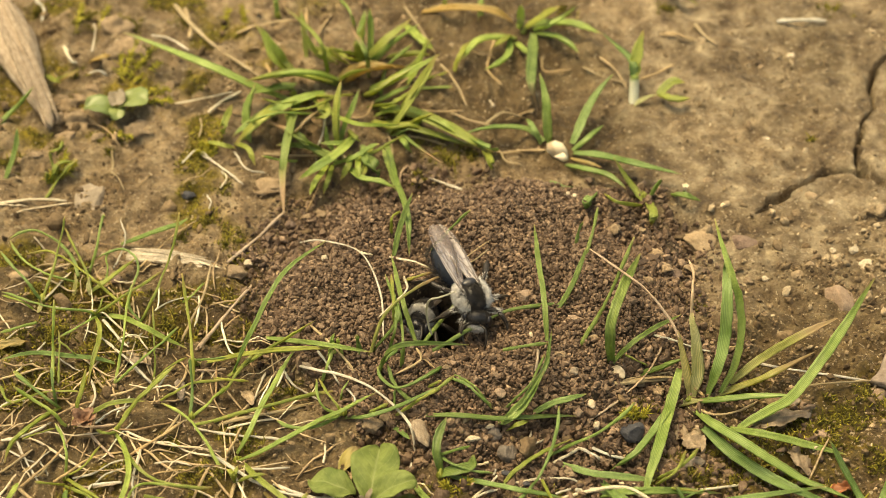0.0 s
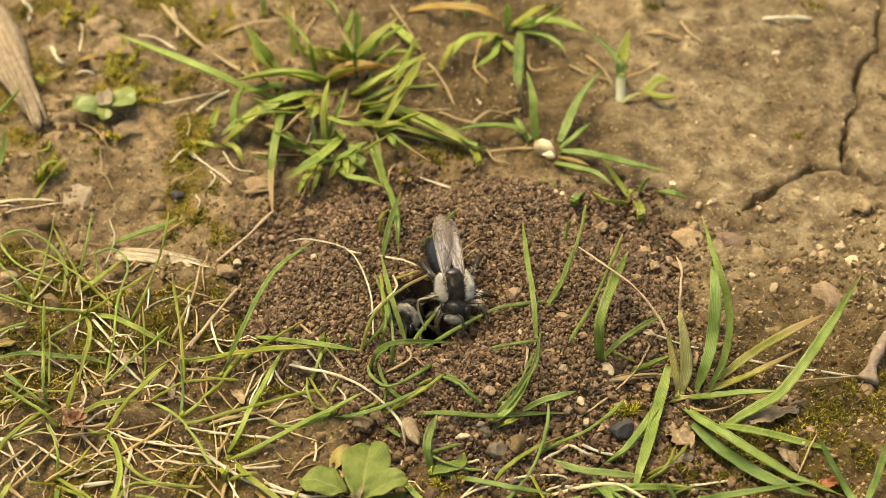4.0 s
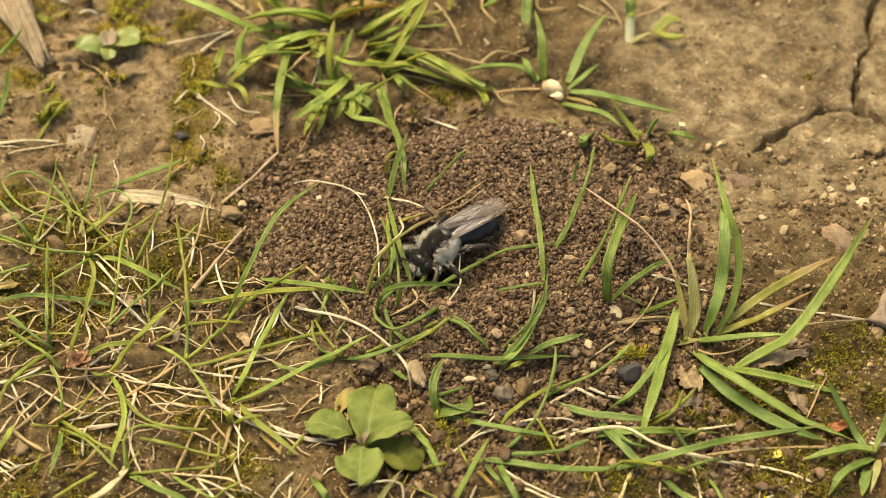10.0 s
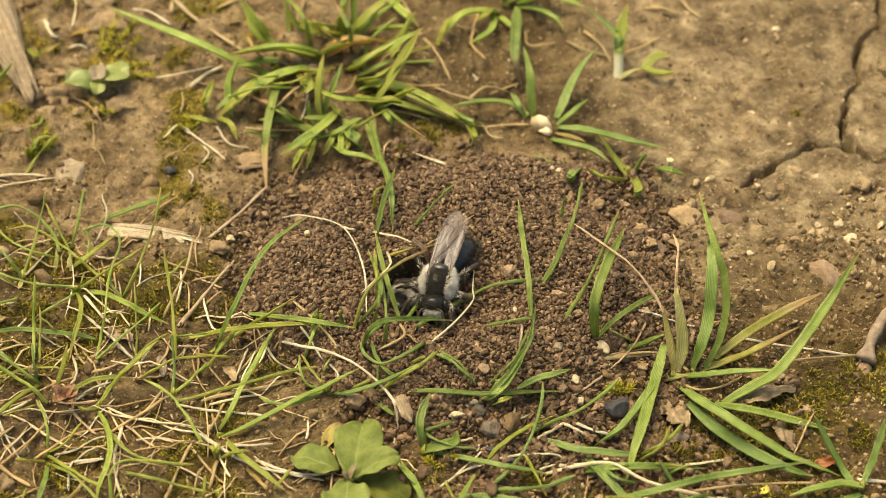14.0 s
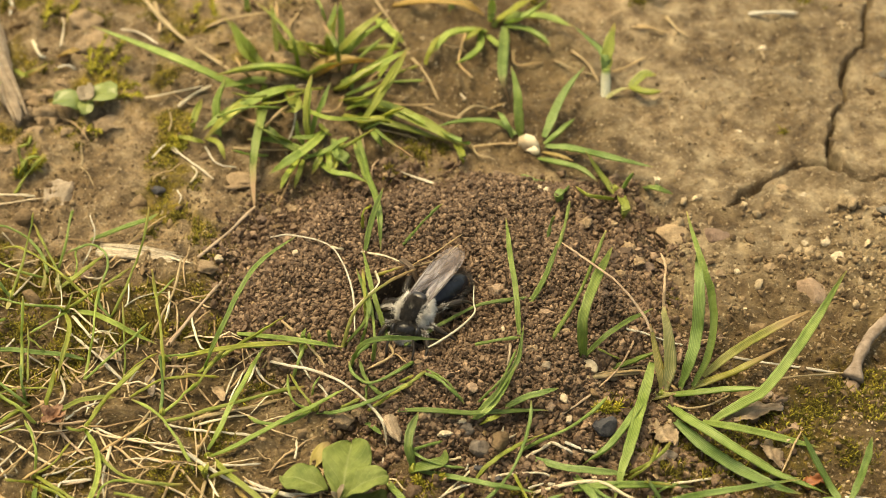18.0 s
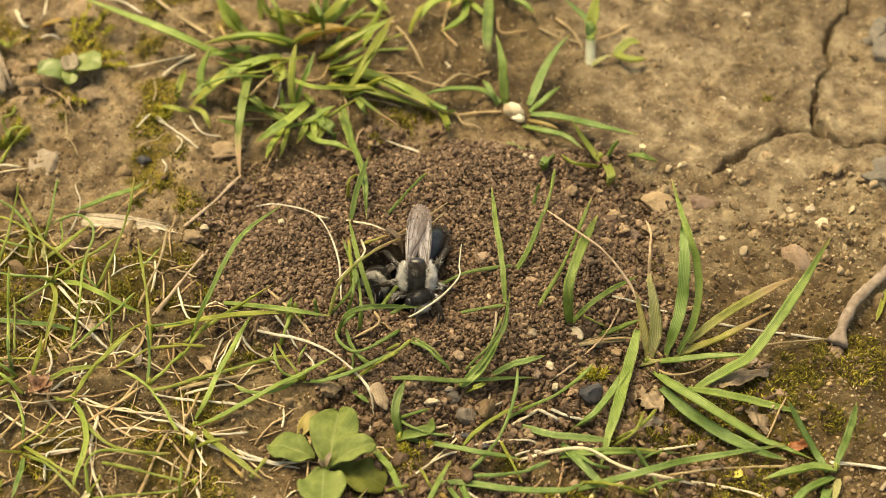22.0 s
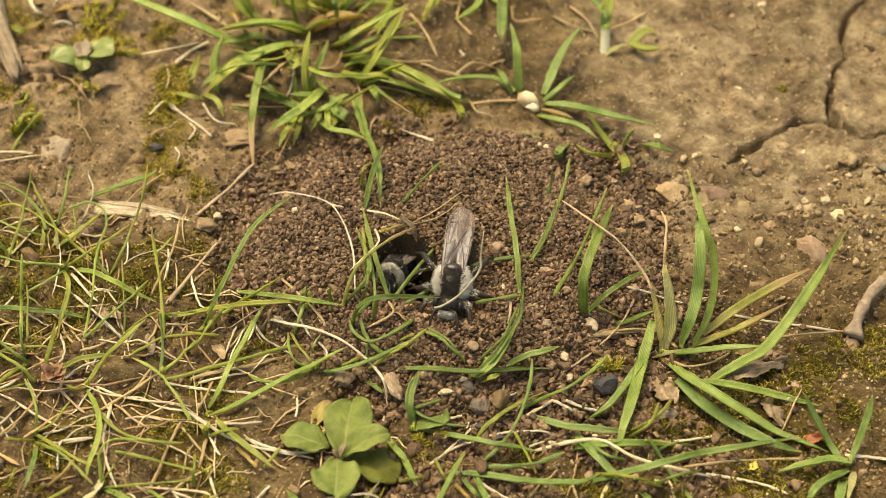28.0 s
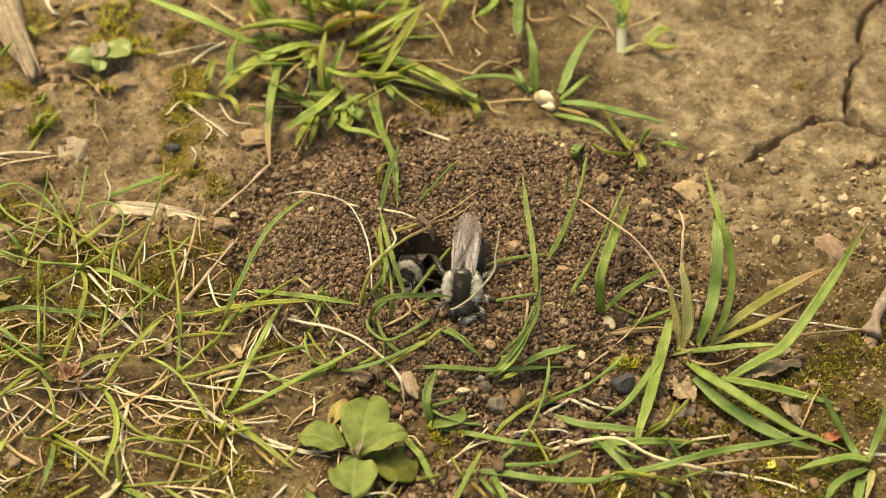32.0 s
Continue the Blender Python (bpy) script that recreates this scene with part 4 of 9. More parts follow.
strand(tuft, "y", 0.51, (-34.6, -1.6, 0.1), (-33.2, -1.0, 0.9), (-32.0, 1.2, 0.5), (-30.8, 4.0, -0.3))
strand(tuft, "yt", 0.55, (-34.5, -1.8, 0.1), (-34.7, -1.0, 0.8), (-34.8, 0.3, 0.8))
strand(tuft, "g", 0.32, (-29.1, -5.4, 0.0), (-30.2, -4.4, 0.9), (-30.3, -3.6, 2.2), (-29.7, -2.9, 3.2), (-29.9, 0.3, 1.8), (-30.5, 2.0, 1.8), (-32.1, 4.0, 0.9), (-33.4, 3.8, 0.8), (-34.7, 3.6, 0.1))
strand(tuft, "f", 0.25, (-34.0, -0.2, 0.2), (-33.2, 0.2, 0.2), (-33.0, 1.2, 0.8), (-33.5, 3.2, 0.4), (-33.3, 4.5, 0.3))
tuft = grass_tuft(-34.1, -3.9)
strand(tuft, "y", 0.35, (-33.9, -4.1, -0.3), (-32.1, -4.2, 1.1), (-30.4, -3.4, 2.0), (-28.9, -1.6, 1.6), (-27.8, 1.2, 0.3))
strand(tuft, "f", 0.50, (-34.0, -4.1, -0.5), (-31.2, -5.3, 0.5), (-28.4, -8.6, 2.8), (-26.3, -9.3, 2.0), (-24.0, -9.8, 0.9))
strand(tuft, "y", 0.45, (-33.7, -4.5, -0.2), (-32.8, -7.0, 0.6), (-32.5, -9.6, 1.5), (-32.9, -11.5, 1.1), (-32.9, -14.3, 1.1))
strand(tuft, "g", 0.32, (-33.8, -4.1, -0.3), (-34.7, -4.4, 0.6), (-37.2, -5.0, 1.6), (-39.3, -4.6, 1.9), (-41.4, -3.7, 2.0), (-43.0, -2.3, 1.1))
strand(tuft, "f", 0.27, (-33.7, -4.5, -0.2), (-34.2, -6.1, 0.7), (-35.1, -7.7, 1.3), (-36.4, -8.1, 0.8))
strand(tuft, "y", 0.25, (-33.8, -4.1, -0.3), (-32.8, -4.9, 1.8), (-33.1, -2.2, 0.4))
strand(tuft, "y", 0.32, (-31.0, -3.6, 0.3), (-32.4, -2.1, 0.4), (-33.8, -1.6, 1.9), (-35.7, -0.0, 2.0), (-37.8, 1.8, 1.9), (-39.4, 2.7, 1.7), (-41.5, 3.4, 0.6))
strand(tuft, "f", 0.32, (-30.6, -13.4, 0.1), (-30.3, -11.4, 1.0), (-29.8, -10.0, 3.1), (-29.9, -6.8, 3.4), (-29.4, -4.8, 4.7))
tuft = grass_tuft(-39.1, -2.7)
strand(tuft, "y", 0.32, (-39.0, -2.8, 0.6), (-38.2, -0.5, 2.1), (-37.7, 2.1, 3.5), (-37.3, 3.2, 4.9), (-37.1, 3.5, 5.6))
strand(tuft, "g", 0.37, (-39.1, -2.9, 0.5), (-40.2, -2.4, 2.4), (-41.8, -0.5, 2.6), (-43.4, 1.6, 2.8))
strand(tuft, "f", 0.27, (-39.8, -3.7, 0.0), (-40.9, -4.3, 1.9), (-43.0, -2.7, 1.1))
strand(tuft, "yt", 0.45, (-39.3, -4.2, 0.1), (-39.1, -3.5, 0.2), (-38.9, -3.2, 0.9))
strand(None, "y", 0.32, (-29.1, -5.2, -0.0), (-27.8, -3.6, 2.0), (-27.0, -1.1, 3.1), (-26.0, 1.0, 5.4), (-25.7, 2.8, 7.0))
strand(None, "g", 0.57, (-32.7, 6.4, -0.9), (-30.5, 6.5, 0.1), (-28.6, 6.5, 1.0), (-27.0, 7.5, 0.8), (-26.0, 8.7, 0.7))
strand(None, "f", 0.32, (-36.3, -13.7, 0.4), (-36.6, -10.7, 1.5), (-36.5, -9.3, 3.6), (-36.4, -7.7, 5.4))
strand(None, "y", 0.23, (-35.8, -13.6, 0.3), (-36.0, -11.1, 1.3), (-36.4, -8.4, 1.9))
strand(None, "g", 0.45, (-31.0, -10.6, -0.2), (-32.9, -10.7, 0.6), (-35.4, -10.7, 1.0), (-37.6, -10.1, 0.7), (-39.2, -11.4, 2.0), (-41.2, -12.0, 1.9))
strand(None, "f", 0.35, (-39.1, -6.0, 0.6), (-40.2, -7.9, 2.0), (-42.2, -7.5, 0.8))
strand(None, "y", 0.22, (-27.0, -12.9, 0.0), (-27.0, -11.4, 1.0), (-27.2, -9.2, 2.3), (-27.5, -6.5, 3.4))
strand(None, "y", 0.35, (-23.2, -13.6, 0.3), (-23.3, -11.7, 2.0), (-23.7, -9.3, 3.0), (-24.4, -6.4, 3.9), (-24.8, -4.7, 5.7))
strand(None, "f", 0.29, (-30.6, -13.4, 0.1), (-28.5, -12.2, 1.5), (-26.9, -11.1, 2.2), (-25.9, -9.4, 1.9), (-25.1, -7.1, 1.1))
strand(None, "y", 0.25, (-27.1, -13.4, 0.2), (-25.8, -13.6, 1.9), (-24.7, -12.8, 2.2), (-23.8, -11.5, 1.5))
strand(None, "g", 0.32, (-23.5, -10.5, 0.1), (-21.5, -11.9, 1.9), (-20.2, -11.2, 1.4))
strand(None, "f", 0.29, (-25.3, -2.9, 0.2), (-24.2, -3.6, 1.9), (-23.4, -1.3, 1.1))
strand(None, "y", 0.39, (-40.0, -12.6, 0.8), (-38.8, -14.3, 1.9), (-38.0, -14.3, 1.0))
strand(None, "y", 0.20, (-36.7, -7.9, 0.1), (-35.1, -10.5, 1.6), (-34.3, -10.6, 0.7))
strand(None, "p", 0.32, (-32.6, -7.5, -0.1), (-30.6, -9.8, 0.5), (-28.6, -12.1, 0.9), (-27.0, -13.5, 0.3))
strand(None, "p", 0.36, (-32.8, -5.2, 0.1), (-31.4, -7.1, 0.1), (-29.7, -9.5, 0.8))
strand(None, "p", 0.21, (-29.9, -9.0, 0.8), (-28.7, -7.5, 0.6))
strand(None, "p", 0.26, (-38.8, -2.9, 0.6), (-37.8, -0.7, 0.4), (-37.0, 1.9, -0.4))
strand(None, "d", 0.28, (-25.1, -7.7, -0.5), (-23.9, -5.3, 0.9), (-23.0, -3.2, 1.8), (-22.5, 0.2, 2.5))
strand(None, "k", 0.30, (-23.4, -9.2, 0.1), (-22.1, -6.8, 0.1), (-20.7, -5.7, 1.3))
strand(None, "d", 0.24, (-30.3, 2.7, -0.5), (-29.0, 4.5, -0.3), (-27.5, 7.1, -0.5), (-25.2, 9.1, -0.0))
strand(None, "p", 0.20, (-33.1, 3.2, -1.2), (-32.5, 4.7, -0.5), (-32.0, 5.8, 0.6), (-32.7, 8.3, 0.8))
strand(None, "p", 0.17, (-37.8, -3.6, 0.3), (-35.9, -3.9, 0.2), (-34.1, -3.2, -0.7))
strand(None, "p", 0.17, (-41.4, 6.3, 0.3), (-40.1, 5.5, -0.8))
strand(None, "p", 0.20, (-41.9, -7.5, -0.2), (-40.6, -7.1, 0.7), (-39.3, -6.4, 0.4))
strand(None, "p", 0.20, (-36.2, -10.3, 0.1), (-35.0, -11.4, 0.1), (-33.9, -11.9, -0.3))
strand(None, "p", 0.17, (-27.9, -4.2, 0.3), (-26.6, -2.8, 0.2), (-24.8, -2.7, 0.7), (-24.0, -2.1, 0.1))
strand(None, "k", 0.24, (-23.1, -11.9, 0.3), (-21.6, -12.0, 0.3), (-20.3, -11.8, 0.3))
strand(None, "p", 0.26, (-38.6, -9.3, -0.0), (-37.8, -7.8, -0.1))
strand(None, "p", 0.23, (-39.8, -12.6, 0.9), (-38.9, -10.7, 0.3))
strand(None, "p", 0.17, (-34.4, -6.2, -0.3), (-33.1, -7.2, 0.2), (-32.1, -7.9, 0.2))
strand(None, "d", 0.20, (-30.2, -2.6, 0.6), (-29.8, -4.7, 0.6), (-30.0, -5.4, -0.2))
tuft = grass_tuft(-33.5, -18.2)
strand(tuft, "y", 0.48, (-33.5, -18.3, -0.0), (-33.1, -17.9, 2.3), (-32.5, -16.6, 3.8), (-32.3, -15.6, 4.8))
strand(tuft, "y", 0.45, (-33.2, -17.8, 0.5), (-31.7, -17.7, 1.1), (-30.2, -17.3, 1.7), (-28.2, -17.1, 1.9), (-27.0, -17.1, 1.9))
strand(tuft, "f", 0.39, (-34.3, -18.7, 0.2), (-35.4, -18.5, 2.1), (-37.0, -17.7, 2.8), (-38.7, -17.1, 3.9))
strand(tuft, "y", 0.51, (-35.3, -16.2, -0.2), (-36.1, -18.6, 1.4), (-36.9, -22.1, 3.6), (-38.2, -23.3, 2.9), (-38.8, -24.5, 1.9))
strand(tuft, "g", 0.39, (-35.3, -16.2, -0.2), (-36.1, -16.5, 1.3), (-37.8, -15.7, 2.5), (-39.3, -14.6, 3.1))
strand(tuft, "f", 0.32, (-33.6, -24.0, -0.2), (-33.3, -23.3, 1.7), (-34.0, -21.3, 1.7), (-34.9, -19.6, 1.6))
tuft = grass_tuft(-29.5, -19.4)
strand(tuft, "y", 0.48, (-29.5, -19.3, 0.6), (-28.3, -18.2, 1.8), (-26.8, -17.6, 3.5), (-25.4, -15.4, 3.4), (-24.4, -14.8, 4.0))
strand(tuft, "f", 0.48, (-29.6, -19.9, 0.4), (-28.5, -21.9, 0.9), (-27.5, -25.2, 2.5), (-27.4, -27.9, 2.8), (-27.9, -29.6, 2.2), (-28.2, -30.8, 1.3))
strand(tuft, "y", 0.35, (-29.0, -20.6, 0.1), (-27.4, -24.0, 1.6), (-25.6, -25.8, 1.7), (-23.6, -27.4, 2.8), (-21.5, -27.3, 2.2), (-20.0, -27.0, 1.7))
strand(tuft, "y", 0.32, (-29.6, -19.7, 0.5), (-30.1, -21.0, 1.9), (-31.2, -19.7, 0.9))
tuft = grass_tuft(-23.0, -17.5)
strand(tuft, "g", 0.35, (-23.1, -17.7, 0.3), (-22.9, -15.9, 1.6), (-22.9, -14.4, 3.5), (-22.9, -13.9, 4.2))
strand(tuft, "f", 0.35, (-23.0, -17.6, 0.1), (-21.8, -16.6, 0.5), (-20.8, -15.8, 1.2), (-20.0, -14.4, 0.8))
strand(tuft, "y", 0.35, (-22.4, -18.9, 0.6), (-20.9, -18.7, 0.9), (-19.6, -18.2, 0.8))
strand(tuft, "f", 0.35, (-19.4, -24.5, 0.6), (-20.2, -23.5, 1.6), (-21.0, -22.3, 2.3), (-22.5, -19.8, 2.0), (-24.0, -18.5, 2.0), (-25.6, -17.4, 1.8))
strand(tuft, "y", 0.32, (-26.1, -15.8, 0.3), (-24.3, -15.9, 1.8), (-22.8, -14.9, 1.9), (-20.0, -14.2, 1.4))
tuft = grass_tuft(-33.6, -24.1)
strand(tuft, "y", 0.39, (-33.5, -24.3, -0.5), (-30.8, -27.4, 1.5), (-29.0, -29.0, 2.1), (-27.2, -29.8, 1.8))
strand(tuft, "y", 0.35, (-33.7, -24.7, -1.0), (-30.7, -28.1, 1.9), (-28.9, -30.0, 2.1), (-27.4, -31.5, 1.7))
strand(tuft, "y", 0.29, (-33.5, -24.1, -0.3), (-31.6, -24.5, 1.6), (-30.8, -21.4, 0.7))
strand(tuft, "g", 0.45, (-33.2, -25.9, -0.1), (-32.9, -28.9, 1.6), (-33.3, -31.5, 1.5))
strand(tuft, "y", 0.29, (-33.7, -24.6, -0.9), (-34.6, -26.1, 1.2), (-35.6, -26.2, 1.6))
tuft = grass_tuft(-26.9, -30.4)
strand(tuft, "f", 0.32, (-26.9, -30.8, 0.4), (-26.8, -30.4, 2.0), (-26.9, -29.6, 3.4), (-26.1, -28.7, 4.1), (-25.1, -27.6, 3.0), (-23.0, -27.5, 2.4))
strand(tuft, "y", 0.23, (-26.9, -30.4, 0.6), (-25.8, -30.7, 3.0), (-25.8, -29.7, 2.4))
strand(tuft, "y", 0.32, (-26.7, -30.8, 0.4), (-23.4, -32.3, 2.7), (-20.8, -31.5, 1.9), (-18.4, -31.3, 2.1))
strand(tuft, "w", 0.55, (-27.4, -31.2, 0.6), (-26.9, -30.8, 0.8), (-26.7, -30.3, 1.2))
strand(None, "y", 0.29, (-40.9, -16.0, -0.3), (-38.8, -16.8, 1.4), (-36.6, -15.5, 1.2), (-34.0, -15.3, 1.2), (-33.2, -15.4, 1.1))
strand(None, "y", 0.35, (-25.9, -27.8, 1.5), (-23.3, -29.0, 2.3), (-21.3, -29.5, 2.0), (-19.7, -30.3, 2.4), (-18.4, -30.7, 2.4))
strand(None, "f", 0.45, (-38.5, -28.2, -0.0), (-37.3, -27.8, 1.8), (-37.0, -26.3, 1.4))
strand(None, "y", 0.32, (-34.9, -30.8, 0.7), (-34.2, -31.1, 2.3), (-34.2, -29.6, 1.6))
strand(None, "y", 0.32, (-18.9, -31.4, 1.3), (-18.7, -30.9, 3.2), (-19.0, -28.4, 1.9))
strand(None, "o", 0.39, (-31.6, -30.4, 0.1), (-30.0, -30.0, 1.8), (-29.3, -28.7, 1.9))
strand(None, "y", 0.32, (-41.1, -14.0, 0.3), (-40.1, -16.4, 1.5), (-39.0, -17.6, 1.9))
strand(None, "g", 0.32, (-35.7, -15.8, 0.0), (-35.8, -15.1, 1.9), (-35.9, -13.7, 2.9))
strand(None, "y", 0.25, (-37.9, -20.7, 0.7), (-36.2, -20.6, 1.5), (-34.9, -19.9, 1.2))
strand(None, "p", 0.28, (-31.7, -18.3, 0.1), (-30.4, -17.3, 0.4), (-28.8, -16.0, -0.2))
strand(None, "p", 0.26, (-28.9, -19.4, 0.4), (-27.2, -20.2, 0.2), (-25.9, -20.8, 0.5), (-24.3, -21.2, 0.7), (-22.7, -21.9, 0.4), (-20.7, -22.8, 1.0), (-19.4, -22.2, -0.2))
strand(None, "p", 0.26, (-22.5, -19.3, 0.6), (-21.1, -19.4, 0.1), (-19.6, -19.4, -0.3))
strand(None, "p", 0.30, (-27.2, -21.1, 0.0), (-27.0, -24.2, 1.3), (-26.9, -26.3, 1.4), (-26.2, -29.2, 1.7), (-25.1, -31.8, 1.7))
strand(None, "p", 0.28, (-28.2, -25.8, 0.9), (-30.2, -25.9, 0.8), (-30.9, -26.3, 0.8), (-30.8, -28.1, 0.9), (-30.7, -28.8, 0.5))
strand(None, "d", 0.30, (-34.6, -24.7, -0.4), (-33.3, -24.0, 0.1), (-31.9, -22.6, 0.2), (-30.7, -21.7, -0.1), (-28.7, -21.4, -0.0))
strand(None, "p", 0.26, (-32.9, -24.4, -0.3), (-31.0, -24.4, 0.3), (-29.5, -23.6, 0.8), (-28.0, -23.1, 0.8))
strand(None, "k", 0.24, (-32.1, -25.5, -0.1), (-30.2, -26.1, 0.7), (-28.2, -25.7, 0.9))
strand(None, "p", 0.20, (-30.7, -25.3, 0.1), (-29.6, -25.3, 1.4), (-28.1, -24.6, 1.2))
strand(None, "p", 0.30, (-39.7, -21.1, 1.0), (-38.4, -21.3, 1.5), (-37.6, -19.4, 0.0), (-35.9, -18.3, 0.1))
strand(None, "d", 0.30, (-37.4, -26.3, 0.5), (-35.9, -25.1, 1.2), (-34.8, -22.9, 0.6), (-33.4, -19.1, -0.2))
strand(None, "p", 0.26, (-38.2, -21.3, 1.1), (-37.1, -23.1, 0.8), (-35.5, -25.6, 0.7))
strand(None, "p", 0.20, (-38.9, -21.9, 0.6), (-37.3, -23.1, 0.8), (-36.2, -23.3, 0.5))
strand(None, "p", 0.40, (-40.8, -16.3, -0.1), (-40.1, -15.6, -0.0), (-38.4, -16.1, 0.7))
strand(None, "d", 0.33, (-39.4, -24.0, 0.1), (-38.2, -23.6, 0.8), (-36.6, -21.9, 1.0))
strand(None, "d", 0.38, (-37.4, -26.1, 0.6), (-36.0, -27.4, 0.6), (-34.2, -28.7, 0.7))
strand(None, "k", 0.28, (-32.2, -19.3, 0.0), (-30.7, -21.2, 0.3), (-29.5, -22.4, 0.2))
strand(None, "k", 0.32, (-33.3, -18.5, 0.0), (-31.6, -18.8, 0.2), (-29.9, -18.9, 0.5))
strand(None, "d", 0.36, (-28.1, -21.9, -0.1), (-26.7, -21.2, 0.4), (-24.7, -20.3, 1.1), (-23.4, -18.3, 0.4))
strand(None, "d", 0.33, (-26.0, -20.8, 0.3), (-24.8, -19.9, 1.0), (-24.0, -17.8, 0.7))
strand(None, "p", 0.26, (-33.0, -12.6, -0.3), (-32.1, -14.9, 0.7), (-32.0, -16.3, 0.8), (-32.4, -16.7, 0.5))
strand(None, "d", 0.24, (-32.8, -12.3, -0.3), (-31.6, -14.1, 0.4), (-30.8, -15.2, 0.7))
strand(None, "d", 0.30, (-30.6, -15.4, 0.6), (-29.0, -15.1, 1.0), (-27.7, -13.0, -0.1))
strand(None, "p", 0.34, (-29.1, -11.6, 0.5), (-27.7, -12.9, 0.4), (-26.3, -14.0, -0.1))
strand(None, "d", 0.26, (-26.2, -14.1, -0.1), (-24.7, -15.0, 1.1), (-24.0, -13.7, 0.9), (-23.9, -11.5, 0.5))
strand(None, "p", 0.26, (-26.4, -13.8, 0.1), (-25.8, -13.4, 1.0), (-25.6, -12.4, 0.2))
strand(None, "d", 0.33, (-22.6, -31.3, 1.0), (-21.9, -28.8, 1.1), (-21.1, -26.4, 1.5), (-20.4, -24.3, 1.5))
strand(None, "d", 0.20, (-20.0, -29.5, 0.5), (-19.9, -28.1, 1.2), (-19.6, -26.3, 0.5))
strand(None, "d", 0.17, (-24.4, -30.5, 1.8), (-24.7, -28.3, 1.3))
strand(None, "k", 0.20, (-23.6, -18.6, 0.4), (-22.8, -20.4, -0.4))
strand(None, "p", 0.30, (-38.2, -28.9, -0.3), (-36.6, -30.8, 1.4), (-35.6, -30.3, 1.2))
strand(None, "d", 0.23, (-37.1, -24.7, 1.0), (-36.2, -23.4, 0.8), (-35.4, -21.9, 0.9))
strand(None, "p", 0.20, (-36.6, -24.5, 1.0), (-35.7, -22.9, 0.9), (-35.1, -21.8, 0.5))
strand(None, "d", 0.26, (-35.8, -25.1, 0.7), (-35.0, -23.2, 0.3), (-34.0, -21.9, 0.0))
strand(None, "p", 0.18, (-35.9, -23.1, 0.5), (-35.3, -24.0, 0.3), (-35.1, -24.5, 0.1))
strand(None, "p", 0.20, (-25.6, -23.6, 0.8), (-24.0, -23.5, 1.1), (-22.4, -23.7, 0.9))
strand(None, "d", 0.18, (-25.6, -24.9, 0.9), (-23.6, -25.0, 1.6), (-21.8, -25.3, 1.7))
tuft = grass_tuft(-18.4, -21.9)
strand(tuft, "f", 0.48, (-18.5, -22.2, -0.7), (-16.0, -22.8, 1.4), (-13.3, -21.6, 2.2), (-11.0, -19.9, 2.2), (-8.9, -18.6, 2.0), (-7.1, -18.1, 2.9), (-5.7, -16.9, 2.7))
strand(tuft, "y", 0.51, (-18.3, -22.1, -0.6), (-16.0, -26.5, 2.1), (-14.0, -28.4, 2.2), (-12.0, -30.0, 1.8))
strand(tuft, "y", 0.45, (-18.4, -25.0, -0.1), (-18.4, -25.7, 1.8), (-19.0, -24.7, 1.3))
strand(tuft, "y", 0.45, (-18.4, -25.0, -0.1), (-18.2, -25.0, 1.2), (-18.1, -24.0, 1.1))
strand(tuft, "y", 0.45, (-18.3, -25.1, -0.0), (-16.7, -26.0, 1.9), (-15.4, -25.9, 1.9))
strand(tuft, "d", 0.40, (-18.3, -25.3, -0.0), (-18.4, -27.7, 1.0), (-18.7, -28.9, 0.4))
tuft = grass_tuft(-9.0, -17.9)
strand(tuft, "f", 0.32, (-9.3, -18.0, 1.1), (-10.5, -18.2, 2.0), (-11.1, -17.3, 2.5), (-11.5, -14.3, 1.6))
strand(tuft, "y", 0.29, (-9.2, -17.9, 1.2), (-9.7, -17.8, 2.0), (-10.6, -16.4, 2.0), (-11.6, -14.2, 1.4))
strand(tuft, "g", 0.39, (-9.3, -18.1, 1.0), (-10.6, -19.6, 1.7), (-12.0, -20.2, 1.9), (-13.8, -19.9, 1.8), (-15.0, -18.8, 1.3))
strand(tuft, "g", 0.47, (-8.8, -18.3, 0.8), (-6.7, -19.3, 2.1), (-4.7, -19.1, 2.7), (-2.7, -18.9, 3.7), (-0.1, -17.6, 4.3))
strand(tuft, "y", 0.39, (-6.6, -18.3, 1.5), (-5.7, -18.5, 2.4), (-4.8, -17.9, 2.4))
tuft = grass_tuft(-3.7, -18.2)
strand(tuft, "y", 0.39, (-4.1, -18.5, 1.4), (-2.3, -18.7, 3.6), (-1.1, -18.4, 4.3), (-0.1, -17.7, 4.1))
strand(tuft, "g", 0.43, (-2.7, -17.5, 2.3), (-3.5, -17.3, 3.1), (-4.3, -16.2, 3.4), (-5.0, -14.4, 3.9))
strand(None, "f", 0.51, (-18.5, -21.5, -0.4), (-17.4, -20.4, 1.1), (-16.5, -18.1, 1.8), (-15.4, -15.6, 2.1), (-14.4, -12.4, 1.9), (-13.5, -11.6, 2.9))
strand(None, "y", 0.42, (-20.9, -17.8, -0.2), (-18.8, -17.7, 0.7), (-16.7, -17.9, 1.7), (-14.1, -17.2, 1.9), (-11.9, -15.7, 1.0), (-9.9, -15.9, 1.7))
strand(None, "f", 0.39, (-11.2, -14.0, 0.8), (-10.7, -13.7, 2.6), (-10.1, -11.8, 3.1))
strand(None, "g", 0.43, (-0.1, -14.5, 3.4), (-0.7, -15.6, 4.2), (-2.7, -16.8, 3.9), (-4.1, -16.9, 3.5), (-5.3, -15.6, 3.3), (-5.7, -14.5, 3.7))
